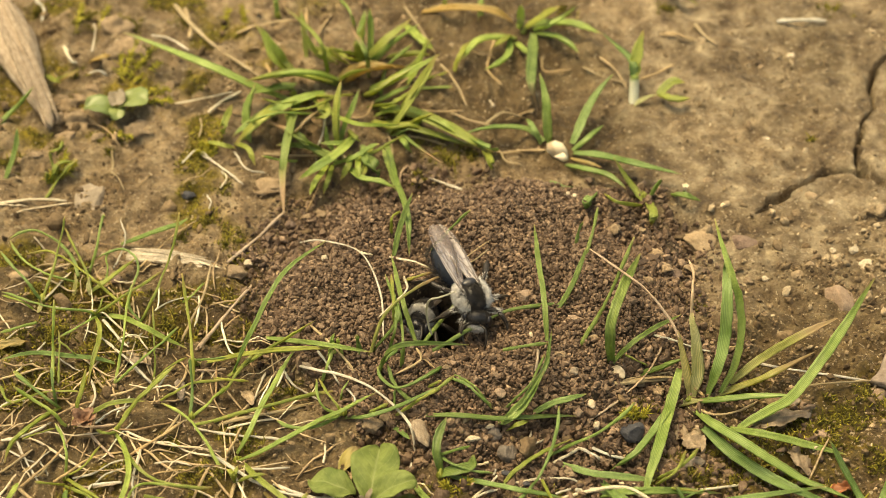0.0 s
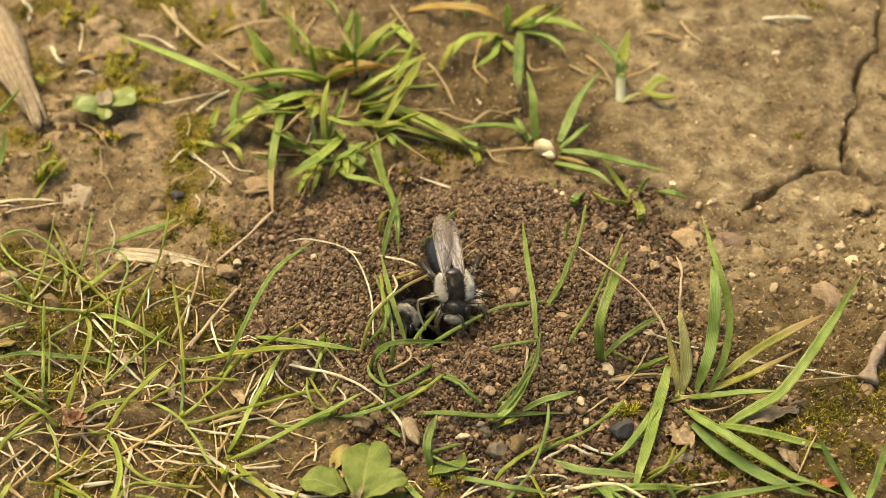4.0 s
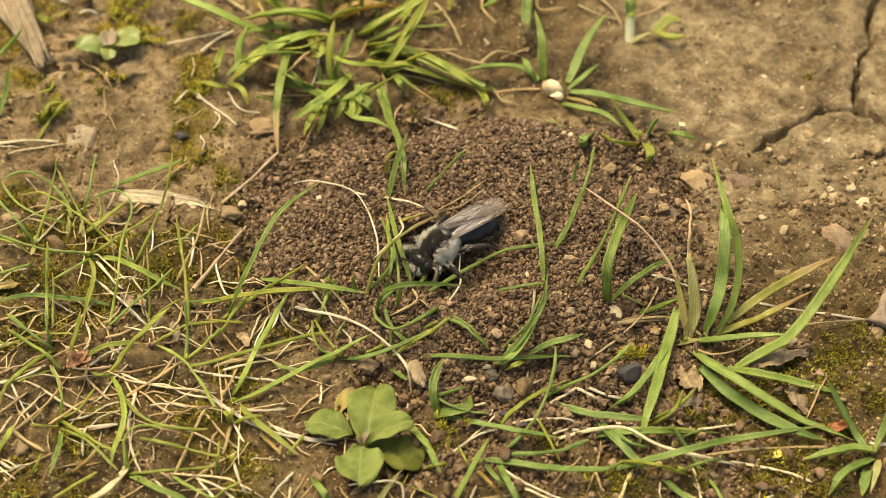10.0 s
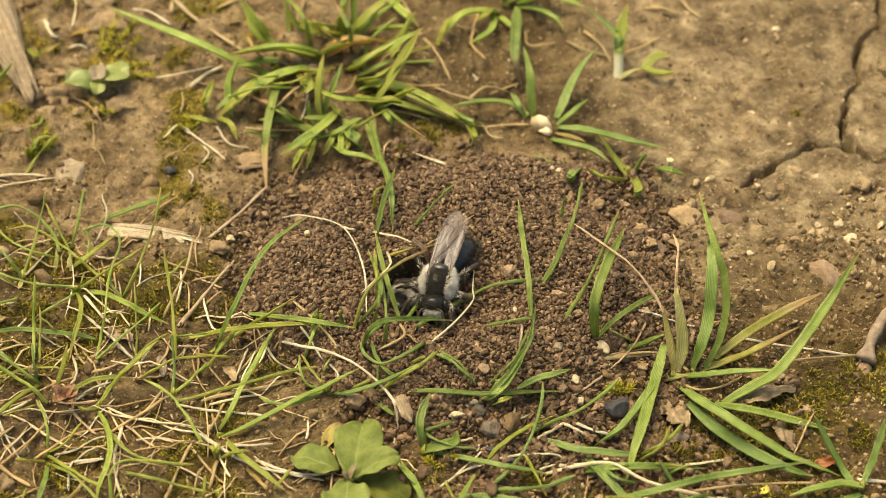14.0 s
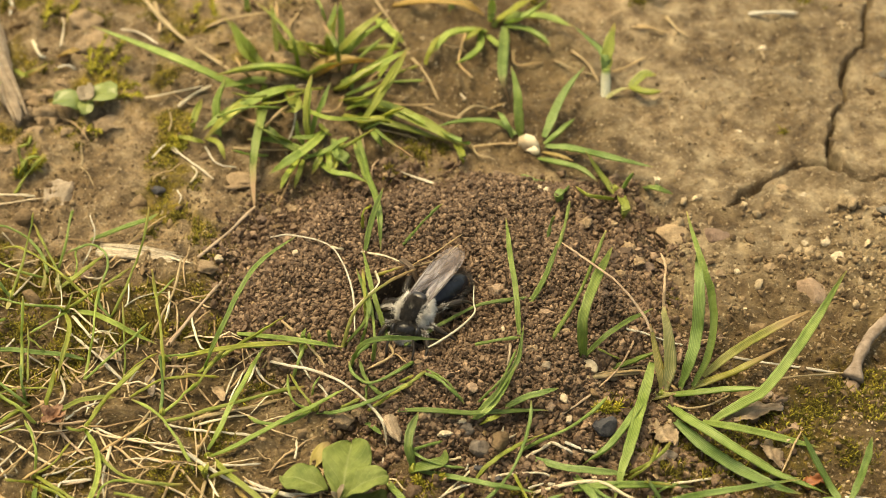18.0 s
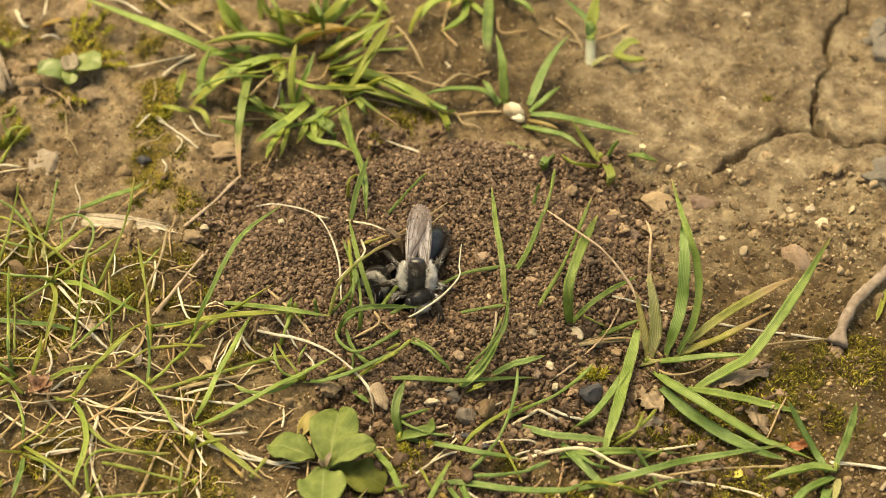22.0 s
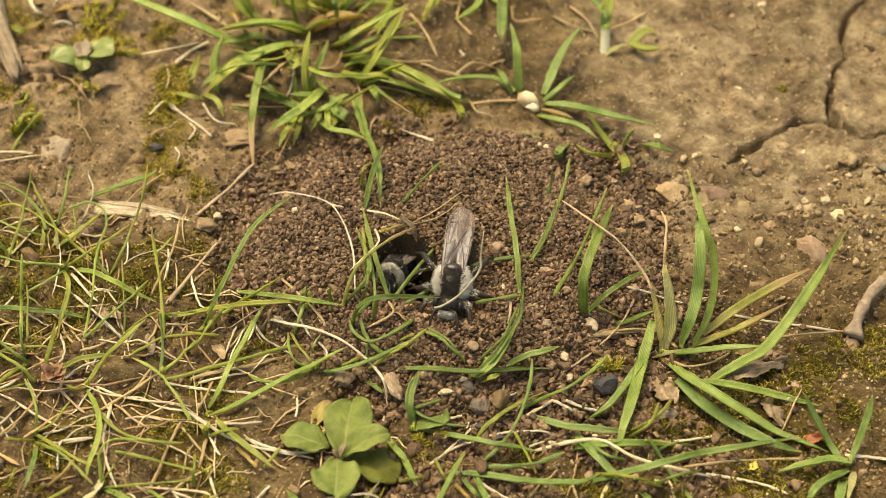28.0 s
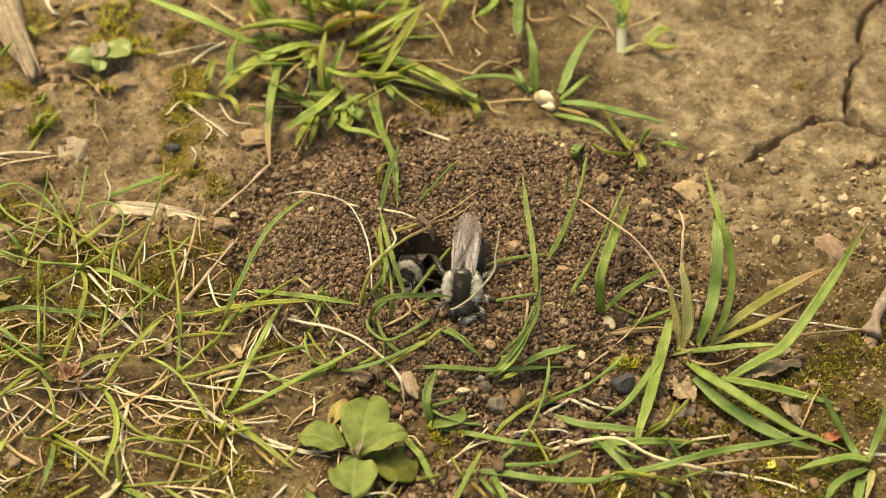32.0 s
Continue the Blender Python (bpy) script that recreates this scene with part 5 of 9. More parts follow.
strand(None, "g", 0.39, (-5.7, -14.0, 3.0), (-5.0, -14.5, 4.7), (-4.1, -13.0, 4.4))
strand(None, "g", 0.31, (-3.6, -13.6, 3.1), (-3.7, -12.6, 4.0))
strand(None, "y", 0.39, (-21.2, -14.8, -0.2), (-19.8, -15.0, 1.1), (-18.9, -13.6, 1.7), (-17.3, -9.7, 0.9))
strand(None, "y", 0.35, (-21.3, -12.8, 0.1), (-19.4, -14.4, 1.6), (-18.0, -14.1, 1.0))
strand(None, "h", 0.39, (-21.6, -9.8, -0.6), (-19.4, -10.7, 0.9), (-16.2, -10.9, 1.8), (-13.4, -11.7, 2.9))
strand(None, "y", 0.39, (-13.0, -29.4, 1.2), (-11.6, -27.6, 1.6))
strand(None, "g", 0.55, (-2.5, -25.7, 0.4), (-1.6, -28.6, 2.4), (-0.4, -30.2, 2.1))
strand(None, "f", 0.23, (-9.3, -16.1, 0.7), (-9.2, -16.4, 2.0), (-8.5, -15.3, 2.4))
strand(None, "g", 0.47, (-4.3, -19.6, 0.9), (-2.8, -21.6, 1.6))
strand(None, "g", 0.31, (-4.3, -17.7, 1.6), (-4.2, -16.8, 2.9))
strand(None, "p", 0.31, (-13.3, -12.6, 1.6), (-11.5, -13.7, 2.3), (-9.6, -14.9, 3.1), (-7.7, -16.3, 3.7), (-5.7, -17.6, 3.5), (-4.3, -18.6, 2.8), (-3.1, -20.2, 2.5), (-2.6, -21.0, 1.9), (-2.4, -22.0, 0.3))
strand(None, "p", 0.28, (-20.8, -19.0, -0.4), (-18.6, -20.0, 0.4), (-16.6, -20.2, 0.5), (-13.7, -20.9, 0.9))
strand(None, "p", 0.26, (-14.7, -12.4, 0.6), (-14.0, -14.0, 0.6), (-13.0, -14.3, -0.1), (-11.6, -15.2, -0.3))
strand(None, "d", 0.24, (-14.4, -12.8, 0.3), (-13.8, -12.5, 1.3), (-13.4, -11.9, 2.0))
strand(None, "d", 0.47, (-20.4, -18.2, -0.3), (-17.8, -18.1, 0.6), (-14.8, -17.2, 0.5), (-11.9, -15.4, -0.3))
strand(None, "p", 0.30, (-19.6, -18.7, -0.2), (-17.1, -18.6, 0.6), (-14.8, -17.6, 0.0))
strand(None, "p", 0.26, (-16.5, -12.2, 0.2), (-16.9, -13.9, 0.5), (-17.4, -15.5, 0.0))
strand(None, "p", 0.36, (-20.3, -22.9, 0.9), (-18.7, -23.8, 0.4), (-16.1, -26.3, 1.3), (-13.6, -27.2, 1.1), (-11.1, -27.7, 0.9), (-8.9, -28.0, 0.5))
strand(None, "p", 0.32, (-14.8, -26.0, 0.9), (-12.6, -27.0, 0.9), (-10.7, -27.6, 1.0), (-8.3, -27.5, 0.9))
strand(None, "p", 0.28, (-17.3, -23.9, 0.3), (-15.2, -24.8, 1.4), (-13.5, -24.2, 0.9))
strand(None, "k", 0.26, (-9.9, -11.7, 2.3), (-8.2, -14.1, 2.3))
strand(None, "p", 0.25, (-11.6, -11.4, 2.3), (-10.5, -13.2, 2.1), (-9.4, -14.7, 1.3))
strand(None, "p", 0.25, (-8.7, -15.3, 1.4), (-7.9, -16.7, 1.8), (-7.8, -17.2, 1.5))
strand(None, "p", 0.24, (-10.5, -23.8, 1.1), (-10.4, -22.9, 1.4), (-10.5, -21.6, 1.1))
strand(None, "d", 0.27, (-19.4, -21.9, -0.1), (-18.6, -20.8, 0.7), (-18.2, -18.3, -0.1))
strand(None, "o", 0.39, (-15.5, -26.9, 0.8), (-14.1, -29.3, 2.0), (-13.5, -30.0, 1.9))
strand(None, "p", 0.20, (-2.9, -24.3, 0.3), (-2.7, -22.2, 0.3))
strand(None, "d", 0.17, (-2.7, -14.4, 3.3), (-1.7, -14.0, 3.9), (-0.7, -14.7, 3.5))
tuft = grass_tuft(5.8, -19.8)
strand(tuft, "g", 0.55, (5.1, -19.9, 1.9), (5.9, -20.2, 2.4), (7.2, -19.5, 3.1), (8.3, -18.4, 4.5), (9.3, -17.2, 6.0))
strand(tuft, "g", 0.37, (6.2, -19.5, 1.8), (6.4, -19.0, 2.9), (7.8, -17.7, 3.5), (8.9, -15.8, 4.1))
strand(tuft, "g", 0.58, (8.0, -18.6, 1.4), (9.7, -18.4, 2.6), (11.3, -18.3, 3.3), (13.1, -17.5, 3.1))
strand(tuft, "y", 0.47, (5.9, -20.2, 1.3), (6.9, -20.8, 2.6), (8.0, -19.6, 1.8))
tuft = grass_tuft(-0.1, -24.9)
strand(tuft, "h", 0.82, (-0.1, -24.9, 0.9), (-0.6, -23.9, 2.5), (-0.4, -22.3, 3.1), (0.3, -20.7, 3.6))
strand(tuft, "h", 1.13, (-0.2, -25.0, 0.8), (1.3, -25.3, 1.7), (2.6, -24.7, 1.6), (2.9, -23.1, 1.3))
strand(tuft, "g", 0.55, (0.5, -25.1, 0.9), (3.6, -25.9, 0.9), (6.4, -27.5, 2.1), (8.7, -27.3, 1.3), (10.6, -27.7, 1.2))
strand(tuft, "g", 0.35, (-0.2, -23.2, 1.5), (0.7, -24.6, 2.1), (2.6, -25.2, 1.6), (4.6, -25.1, 1.0))
strand(tuft, "g", 0.39, (-0.3, -23.3, 1.5), (1.1, -24.1, 3.1), (2.5, -22.7, 2.1))
strand(None, "h", 0.55, (-1.4, -19.5, 2.5), (1.7, -20.3, 3.3), (4.6, -20.3, 2.9), (7.6, -19.6, 2.2), (10.2, -19.0, 1.7), (12.1, -19.0, 1.8))
strand(None, "g", 0.35, (0.9, -15.9, 3.5), (2.3, -17.5, 4.4), (3.3, -18.7, 4.3), (4.5, -19.2, 3.5))
strand(None, "y", 0.39, (-1.2, -17.3, 2.9), (-0.2, -18.1, 4.7), (1.0, -16.6, 4.4))
strand(None, "y", 0.39, (-1.2, -16.6, 3.1), (-0.0, -17.0, 4.5))
strand(None, "y", 0.47, (5.5, -25.6, 0.4), (7.0, -24.6, 1.5), (9.2, -22.8, 1.4), (11.9, -21.0, 1.1))
strand(None, "g", 0.39, (9.7, -22.3, 0.2), (11.4, -22.0, 1.3), (13.7, -21.6, 2.4), (15.8, -19.7, 2.2), (17.5, -17.3, 1.7))
strand(None, "g", 0.36, (5.5, -28.7, 0.2), (6.7, -28.6, 1.7), (7.9, -27.1, 1.6), (8.7, -26.3, 2.3), (9.7, -23.9, 2.5), (10.6, -20.4, 2.4), (10.8, -18.7, 2.8))
strand(None, "g", 0.62, (10.6, -23.5, 0.5), (12.2, -24.5, 0.8), (14.5, -25.3, 1.0), (17.0, -25.6, 0.9), (18.7, -25.8, 0.9))
strand(None, "g", 0.43, (5.4, -28.9, 0.4), (7.8, -29.9, 1.7), (10.1, -29.4, 1.5), (11.6, -29.0, 1.7), (12.9, -28.7, 2.2))
strand(None, "g", 0.66, (3.5, -30.1, 1.0), (6.3, -30.2, 0.9), (9.1, -31.1, 1.4), (11.7, -32.2, 2.5), (14.2, -31.7, 2.0), (16.1, -30.1, 1.2))
strand(None, "g", 0.78, (14.2, -25.0, -0.1), (15.2, -28.1, 1.7), (16.5, -30.2, 1.9), (17.9, -31.9, 2.0))
strand(None, "y", 0.31, (8.9, -25.5, 0.8), (9.6, -28.3, 1.3), (10.4, -30.0, 0.7))
strand(None, "g", 0.55, (-1.2, -27.5, 0.6), (-0.4, -30.9, 2.9), (0.4, -32.7, 2.8))
strand(None, "y", 0.39, (2.6, -31.6, 1.4), (3.5, -30.6, 3.0), (4.4, -27.4, 0.8))
strand(None, "y", 0.31, (1.7, -27.9, 0.2), (2.2, -31.2, 2.9), (2.7, -31.9, 2.2))
strand(None, "y", 0.39, (-1.2, -30.7, 0.8), (-0.0, -32.1, 3.2), (0.7, -30.9, 1.9))
strand(None, "g", 0.39, (15.7, -25.7, -0.4), (16.9, -27.5, 1.9), (18.6, -27.1, 1.3))
strand(None, "p", 0.26, (7.1, -22.4, 0.9), (7.7, -21.8, 1.4), (8.1, -19.8, 0.6))
strand(None, "p", 0.26, (7.2, -22.5, 0.9), (8.3, -21.8, 1.2), (9.3, -20.3, 0.3))
strand(None, "p", 0.41, (11.8, -26.5, 0.6), (13.7, -26.2, 0.3), (15.7, -25.8, -0.0), (17.1, -26.8, 0.6), (18.7, -27.5, 0.2))
strand(None, "p", 0.28, (6.4, -25.6, 0.5), (8.4, -25.2, 0.6), (10.3, -25.5, 1.1), (11.4, -25.4, 0.8), (12.1, -25.6, 0.3))
strand(None, "p", 0.30, (-0.0, -30.2, 0.9), (1.7, -28.5, 0.6), (3.6, -26.8, 0.3), (5.2, -26.1, 0.1))
strand(None, "p", 0.24, (2.6, -27.3, 0.3), (4.0, -25.7, 0.2), (5.6, -24.1, 0.6))
strand(None, "k", 0.24, (13.3, -19.0, 1.2), (14.7, -18.1, 1.5), (16.3, -16.6, 1.5))
strand(None, "k", 0.34, (16.6, -16.2, 1.5), (17.4, -14.7, 1.0), (19.0, -13.5, 0.4))
strand(None, "p", 0.34, (10.0, -23.3, 0.4), (11.2, -22.6, 0.6), (12.5, -21.3, 0.1))
strand(None, "p", 0.33, (12.3, -21.1, -0.1), (13.5, -22.5, 0.7), (14.2, -22.6, 0.2))
strand(None, "p", 0.33, (13.6, -21.7, 0.6), (14.9, -22.7, 0.9), (16.7, -22.8, 0.4))
strand(None, "p", 0.26, (10.0, -26.9, 0.6), (11.4, -26.3, 0.4))
strand(None, "p", 0.26, (4.6, -24.5, 0.2), (4.8, -23.5, 0.5))
strand(None, "p", 0.26, (15.8, -24.9, -0.5), (17.3, -25.2, -0.4))
strand(None, "p", 0.28, (3.2, -23.4, 0.3), (4.2, -23.3, 0.6))
tuft = grass_tuft(-11.9, 31.3)
strand(tuft, "f", 1.35, (-16.8, 28.4, -0.0), (-20.5, 27.4, 2.6), (-23.8, 27.8, 4.3), (-28.1, 30.1, 4.6), (-32.3, 33.5, 3.8), (-35.9, 35.2, 4.2))
strand(tuft, "f", 1.43, (-11.5, 31.3, 0.5), (-13.2, 30.5, 1.8), (-15.8, 29.6, 2.9), (-18.8, 29.5, 2.5), (-21.8, 29.3, 2.0))
strand(tuft, "y", 1.23, (-16.7, 33.4, 0.0), (-18.1, 34.1, 1.1), (-19.7, 35.2, 3.0), (-21.3, 38.0, 3.5))
strand(tuft, "f", 1.35, (-12.9, 29.1, 0.5), (-15.6, 25.4, 2.4), (-18.0, 22.8, 2.9), (-20.2, 21.9, 1.6), (-21.8, 20.0, 0.9))
strand(tuft, "f", 0.85, (-17.0, 28.8, -0.1), (-19.5, 23.6, 1.9), (-22.3, 20.7, 1.5))
strand(tuft, "gt", 1.15, (-15.8, 29.1, 0.2), (-16.0, 21.8, 2.4), (-16.3, 17.0, 2.3), (-16.5, 14.4, 0.8), (-16.5, 11.9, -0.1))
strand(tuft, "y", 1.95, (-11.5, 31.5, -0.1), (-16.4, 30.5, 1.9), (-21.2, 26.4, 4.4))
strand(tuft, "y", 1.37, (-14.0, 29.8, -0.4), (-18.3, 22.6, 3.0), (-22.1, 20.1, 0.6))
strand(tuft, "gt", 0.80, (-17.5, 29.7, -1.1), (-16.2, 21.7, 1.4), (-16.6, 15.5, 1.2), (-16.3, 10.1, -0.4))
strand(tuft, "f", 1.71, (-17.0, 34.1, -0.9), (-18.5, 33.9, 1.7), (-20.3, 35.5, 4.8))
strand(tuft, "y", 0.60, (-5.8, 23.8, -0.8), (-3.3, 24.8, 3.8), (-0.7, 26.7, 7.4))
strand(tuft, "o", 1.93, (-10.9, 31.9, -0.3), (-7.7, 30.8, 2.5), (-3.9, 33.5, 0.5))
strand(tuft, "f", 1.11, (-9.0, 29.8, -0.4), (-5.2, 28.9, 2.5), (-0.4, 29.0, 5.9))
strand(tuft, "y", 1.62, (-7.3, 27.1, 0.0), (-2.7, 23.9, 1.5), (2.2, 21.1, 1.1), (5.9, 19.3, -0.2))
strand(tuft, "y", 0.92, (-7.7, 26.2, -0.8), (-2.7, 21.9, 1.2), (4.0, 21.0, -0.6))
strand(tuft, "f", 0.53, (-11.3, 20.7, 0.2), (-11.3, 23.0, 2.7), (-10.9, 25.0, 5.3))
strand(tuft, "y", 1.43, (-8.8, 35.1, -0.4), (-9.1, 34.9, 2.5), (-8.3, 35.1, 5.9))
strand(tuft, "f", 1.14, (-8.5, 34.8, -0.5), (-5.9, 35.5, 2.1), (-2.6, 33.0, 7.0))
strand(tuft, "y", 0.70, (-11.7, 34.9, 0.1), (-14.0, 33.3, 2.6), (-15.3, 34.1, 5.6))
strand(tuft, "y", 1.12, (-10.4, 34.9, -0.2), (-13.0, 32.8, 3.2), (-15.3, 37.0, 0.5))
strand(tuft, "y", 0.60, (-5.8, 24.0, -0.8), (-3.0, 23.1, 1.3), (-0.9, 20.5, 4.5))
strand(tuft, "gt", 1.07, (-12.7, 19.8, 0.1), (-15.1, 18.9, 2.8), (-18.6, 23.9, 0.7))
strand(tuft, "f", 0.97, (-10.5, 20.1, -0.1), (-12.5, 14.6, 2.8), (-15.0, 14.9, 0.5))
strand(tuft, "h", 1.34, (-9.2, 19.1, 0.1), (-7.3, 16.5, 1.0), (-6.7, 16.4, -0.8))
strand(tuft, "y", 0.53, (-10.7, 18.2, 0.1), (-7.4, 18.7, 0.8), (-3.9, 19.0, 3.1))
strand(tuft, "y", 1.53, (-14.0, 29.8, -0.4), (-12.5, 21.9, 3.6), (-13.6, 23.7, 1.3))
strand(tuft, "f", 1.34, (-15.3, 30.6, -0.4), (-17.6, 29.6, 0.8), (-20.4, 24.0, 4.5))
strand(tuft, "y", 1.12, (-12.2, 31.4, -0.2), (-10.2, 30.6, 2.0), (-7.8, 27.5, 5.2))
strand(tuft, "y", 1.08, (-8.0, 27.5, -0.2), (-5.1, 24.6, 2.8), (-3.0, 29.0, 1.3))
strand(tuft, "f", 0.93, (-20.8, 21.1, -0.1), (-20.9, 23.1, 2.5), (-20.0, 24.9, 5.1))
strand(tuft, "f", 0.96, (-4.0, 30.3, 0.6), (-2.4, 31.1, 3.1), (-1.5, 31.1, 6.6))
strand(tuft, "y", 0.35, (-15.1, 29.3, -0.4), (-16.8, 22.4, 4.6), (-19.6, 26.9, 1.6))
strand(tuft, "y", 0.52, (-8.7, 35.7, -0.5), (-10.8, 32.2, 3.1), (-12.8, 37.1, 0.9))
strand(tuft, "f", 0.50, (-9.1, 22.0, 0.3), (-10.8, 19.2, 1.6), (-12.8, 18.3, 2.3))
strand(tuft, "f", 0.39, (-15.4, 18.6, -0.3), (-17.1, 16.7, 1.4), (-18.6, 14.4, 4.0))
strand(tuft, "d", 0.39, (-17.6, 31.5, -0.7), (-18.6, 29.5, 2.6), (-19.9, 34.1, 0.9))
strand(tuft, "y", 0.35, (-11.8, 29.8, -0.6), (-13.8, 20.8, 5.3), (-17.2, 25.2, 1.3))
strand(tuft, "y", 0.39, (-9.9, 30.1, -0.5), (-11.9, 25.5, 3.0), (-14.5, 28.9, 0.2))
strand(tuft, "d", 0.45, (-16.5, 22.2, -0.6), (-14.7, 18.8, 4.5), (-13.4, 24.1, 2.0))
strand(tuft, "f", 0.50, (-11.4, 19.8, -0.3), (-12.2, 20.2, 1.1), (-12.3, 20.6, 2.9))
strand(tuft, "f", 0.39, (-14.0, 26.3, -0.2), (-17.2, 19.7, 5.5), (-21.2, 22.6, 1.8))
strand(tuft, "y", 0.49, (-12.7, 32.3, -0.2), (-13.6, 32.9, 4.9), (-18.3, 44.3, 1.1))
strand(tuft, "f", 0.45, (-13.4, 27.5, -0.4), (-8.8, 17.9, 5.3), (-4.3, 22.5, 1.3))
strand(tuft, "gt", 0.53, (-8.3, 33.1, -0.6), (-8.3, 30.0, 5.5), (-10.3, 39.4, 1.7))
strand(tuft, "f", 0.44, (-6.9, 29.1, -0.3), (-6.1, 31.8, 1.8), (-3.2, 32.4, 4.7))
strand(tuft, "y", 0.64, (-6.5, 31.8, -0.1), (-3.0, 32.2, 2.3), (-1.0, 34.1, 4.5))
strand(tuft, "gt", 0.51, (-6.5, 26.7, -0.5), (-3.5, 19.8, 1.6), (0.0, 8.4, 8.4))
strand(tuft, "f", 0.60, (-19.2, 43.6, 0.1), (-19.2, 43.8, 2.2), (-18.1, 44.6, 4.0))
strand(tuft, "f", 0.42, (-12.1, 47.8, -0.4), (-10.6, 41.3, 2.7), (-10.0, 41.3, 0.3))
strand(tuft, "y", 0.50, (0.2, 44.1, 0.7), (0.5, 44.4, 2.5), (0.8, 44.8, 4.3))
strand(tuft, "f", 0.55, (-3.8, 48.3, 0.1), (-1.1, 46.5, 3.0), (2.8, 47.1, 4.2))
strand(tuft, "gt", 0.77, (-11.0, 17.8, 0.2), (-12.9, 18.2, 1.0), (-14.7, 19.1, 1.8), (-16.4, 20.8, 2.1), (-18.6, 22.4, 1.7))
strand(tuft, "f", 0.58, (-11.3, 18.7, 0.2), (-13.0, 19.2, 0.7), (-15.3, 19.1, 1.6), (-17.6, 19.9, 1.0))
strand(tuft, "y", 1.01, (-9.8, 35.8, 0.5), (-11.3, 33.8, 2.7), (-13.8, 36.6, 1.1))
strand(tuft, "o", 1.23, (-11.4, 31.7, 0.4), (-9.7, 32.5, 1.3), (-7.5, 32.3, 1.9), (-4.6, 31.4, 2.1))
strand(tuft, "o", 0.92, (-14.5, 29.3, -0.0), (-12.9, 25.4, 1.7), (-13.4, 23.4, 1.6))
strand(tuft, "y", 0.92, (-8.6, 29.5, -0.3), (-7.3, 27.7, 1.9), (-5.2, 28.6, 2.9), (-3.0, 29.5, 3.6), (-1.0, 29.9, 4.6))
strand(tuft, "y", 1.08, (-8.7, 35.0, 0.3), (-6.4, 35.8, 2.5), (-3.6, 38.1, 3.9))
strand(tuft, "f", 1.01, (-9.2, 35.6, 0.4), (-9.2, 36.2, 2.9), (-8.6, 38.4, 5.0))
strand(tuft, "f", 0.77, (-8.1, 35.6, 0.4), (-8.0, 37.2, 2.8), (-8.1, 38.3, 5.1))
strand(tuft, "y", 0.92, (-6.2, 35.9, 0.1), (-3.3, 34.3, 1.9), (-1.3, 34.3, 1.7))
strand(tuft, "f", 0.62, (-7.4, 27.5, 0.5), (-5.2, 27.4, 1.8), (-3.2, 28.7, 1.9))
tuft = grass_tuft(-10.6, 20.4)
strand(tuft, "f", 1.01, (-9.3, 21.5, 0.8), (-10.0, 18.7, 1.8), (-11.5, 16.5, 1.9), (-13.3, 15.4, 1.2), (-15.0, 14.8, 0.5))
strand(tuft, "y", 0.63, (-11.1, 19.9, 0.5), (-11.3, 20.9, 3.0), (-11.2, 22.5, 4.8), (-10.8, 24.3, 6.0))
strand(tuft, "f", 0.57, (-10.9, 20.5, 0.7), (-10.3, 21.2, 2.8), (-9.6, 21.9, 4.2), (-8.8, 23.5, 5.4))
strand(tuft, "f", 0.66, (-12.1, 17.5, 0.1), (-13.0, 14.1, 1.0), (-13.7, 12.9, 0.0))
strand(tuft, "y", 0.55, (-11.6, 17.6, -0.0), (-11.8, 14.4, 0.7), (-12.3, 13.4, -0.4))
strand(tuft, "f", 0.73, (-10.3, 17.4, 0.1), (-8.6, 14.8, 0.7), (-6.7, 13.8, 1.1), (-4.7, 13.2, 0.6))
strand(tuft, "f", 0.73, (-8.5, 20.1, 0.6), (-8.1, 16.7, 1.4), (-7.1, 16.5, 0.1))
strand(tuft, "y", 0.66, (-7.6, 20.3, 0.1), (-8.1, 16.7, 0.8), (-8.6, 15.0, 0.5))
strand(tuft, "f", 0.66, (-8.9, 19.1, 0.4), (-8.8, 16.3, 1.1), (-8.6, 14.9, 0.6))
strand(tuft, "f", 0.58, (-11.6, 17.6, -0.0), (-9.2, 17.1, 1.4), (-7.6, 18.8, 1.3), (-6.6, 19.9, 1.0))
strand(tuft, "f", 0.48, (-4.8, 14.2, -0.6), (-5.8, 18.0, -0.1), (-6.4, 19.9, 0.5))
strand(tuft, "y", 0.62, (-9.8, 18.5, 0.6), (-9.9, 16.4, 1.0), (-10.7, 15.4, -0.2))
strand(tuft, "y", 0.54, (-10.1, 22.1, 1.0), (-9.2, 19.7, 2.0), (-8.7, 19.7, 1.4))
tuft = grass_tuft(-5.7, 23.2)
strand(tuft, "y", 0.77, (-5.7, 22.7, 0.0), (-3.7, 23.9, 2.9), (-2.1, 26.0, 4.6), (-0.6, 28.4, 6.4))
strand(tuft, "f", 0.48, (-5.4, 22.4, -0.0), (-3.5, 22.1, 1.3), (-1.0, 25.1, 0.8))
strand(tuft, "f", 1.01, (-7.3, 25.5, 0.2), (-4.6, 24.3, 2.1), (-1.6, 23.7, 1.6), (0.8, 21.8, 1.5), (3.0, 21.2, 0.2))
strand(tuft, "y", 0.85, (-7.6, 24.8, 0.0), (-5.6, 22.3, 1.3), (-3.7, 22.2, 1.6), (-2.2, 22.2, 0.8))
strand(tuft, "f", 0.63, (-5.1, 23.6, -0.3), (-4.0, 20.0, 1.0), (-3.2, 19.8, -0.3))
strand(tuft, "f", 0.92, (-4.3, 42.0, 0.0), (-2.5, 37.5, 1.6), (-1.0, 36.4, 0.8))
strand(tuft, "y", 0.39, (-1.9, 31.2, 0.7), (0.6, 30.7, 2.1))
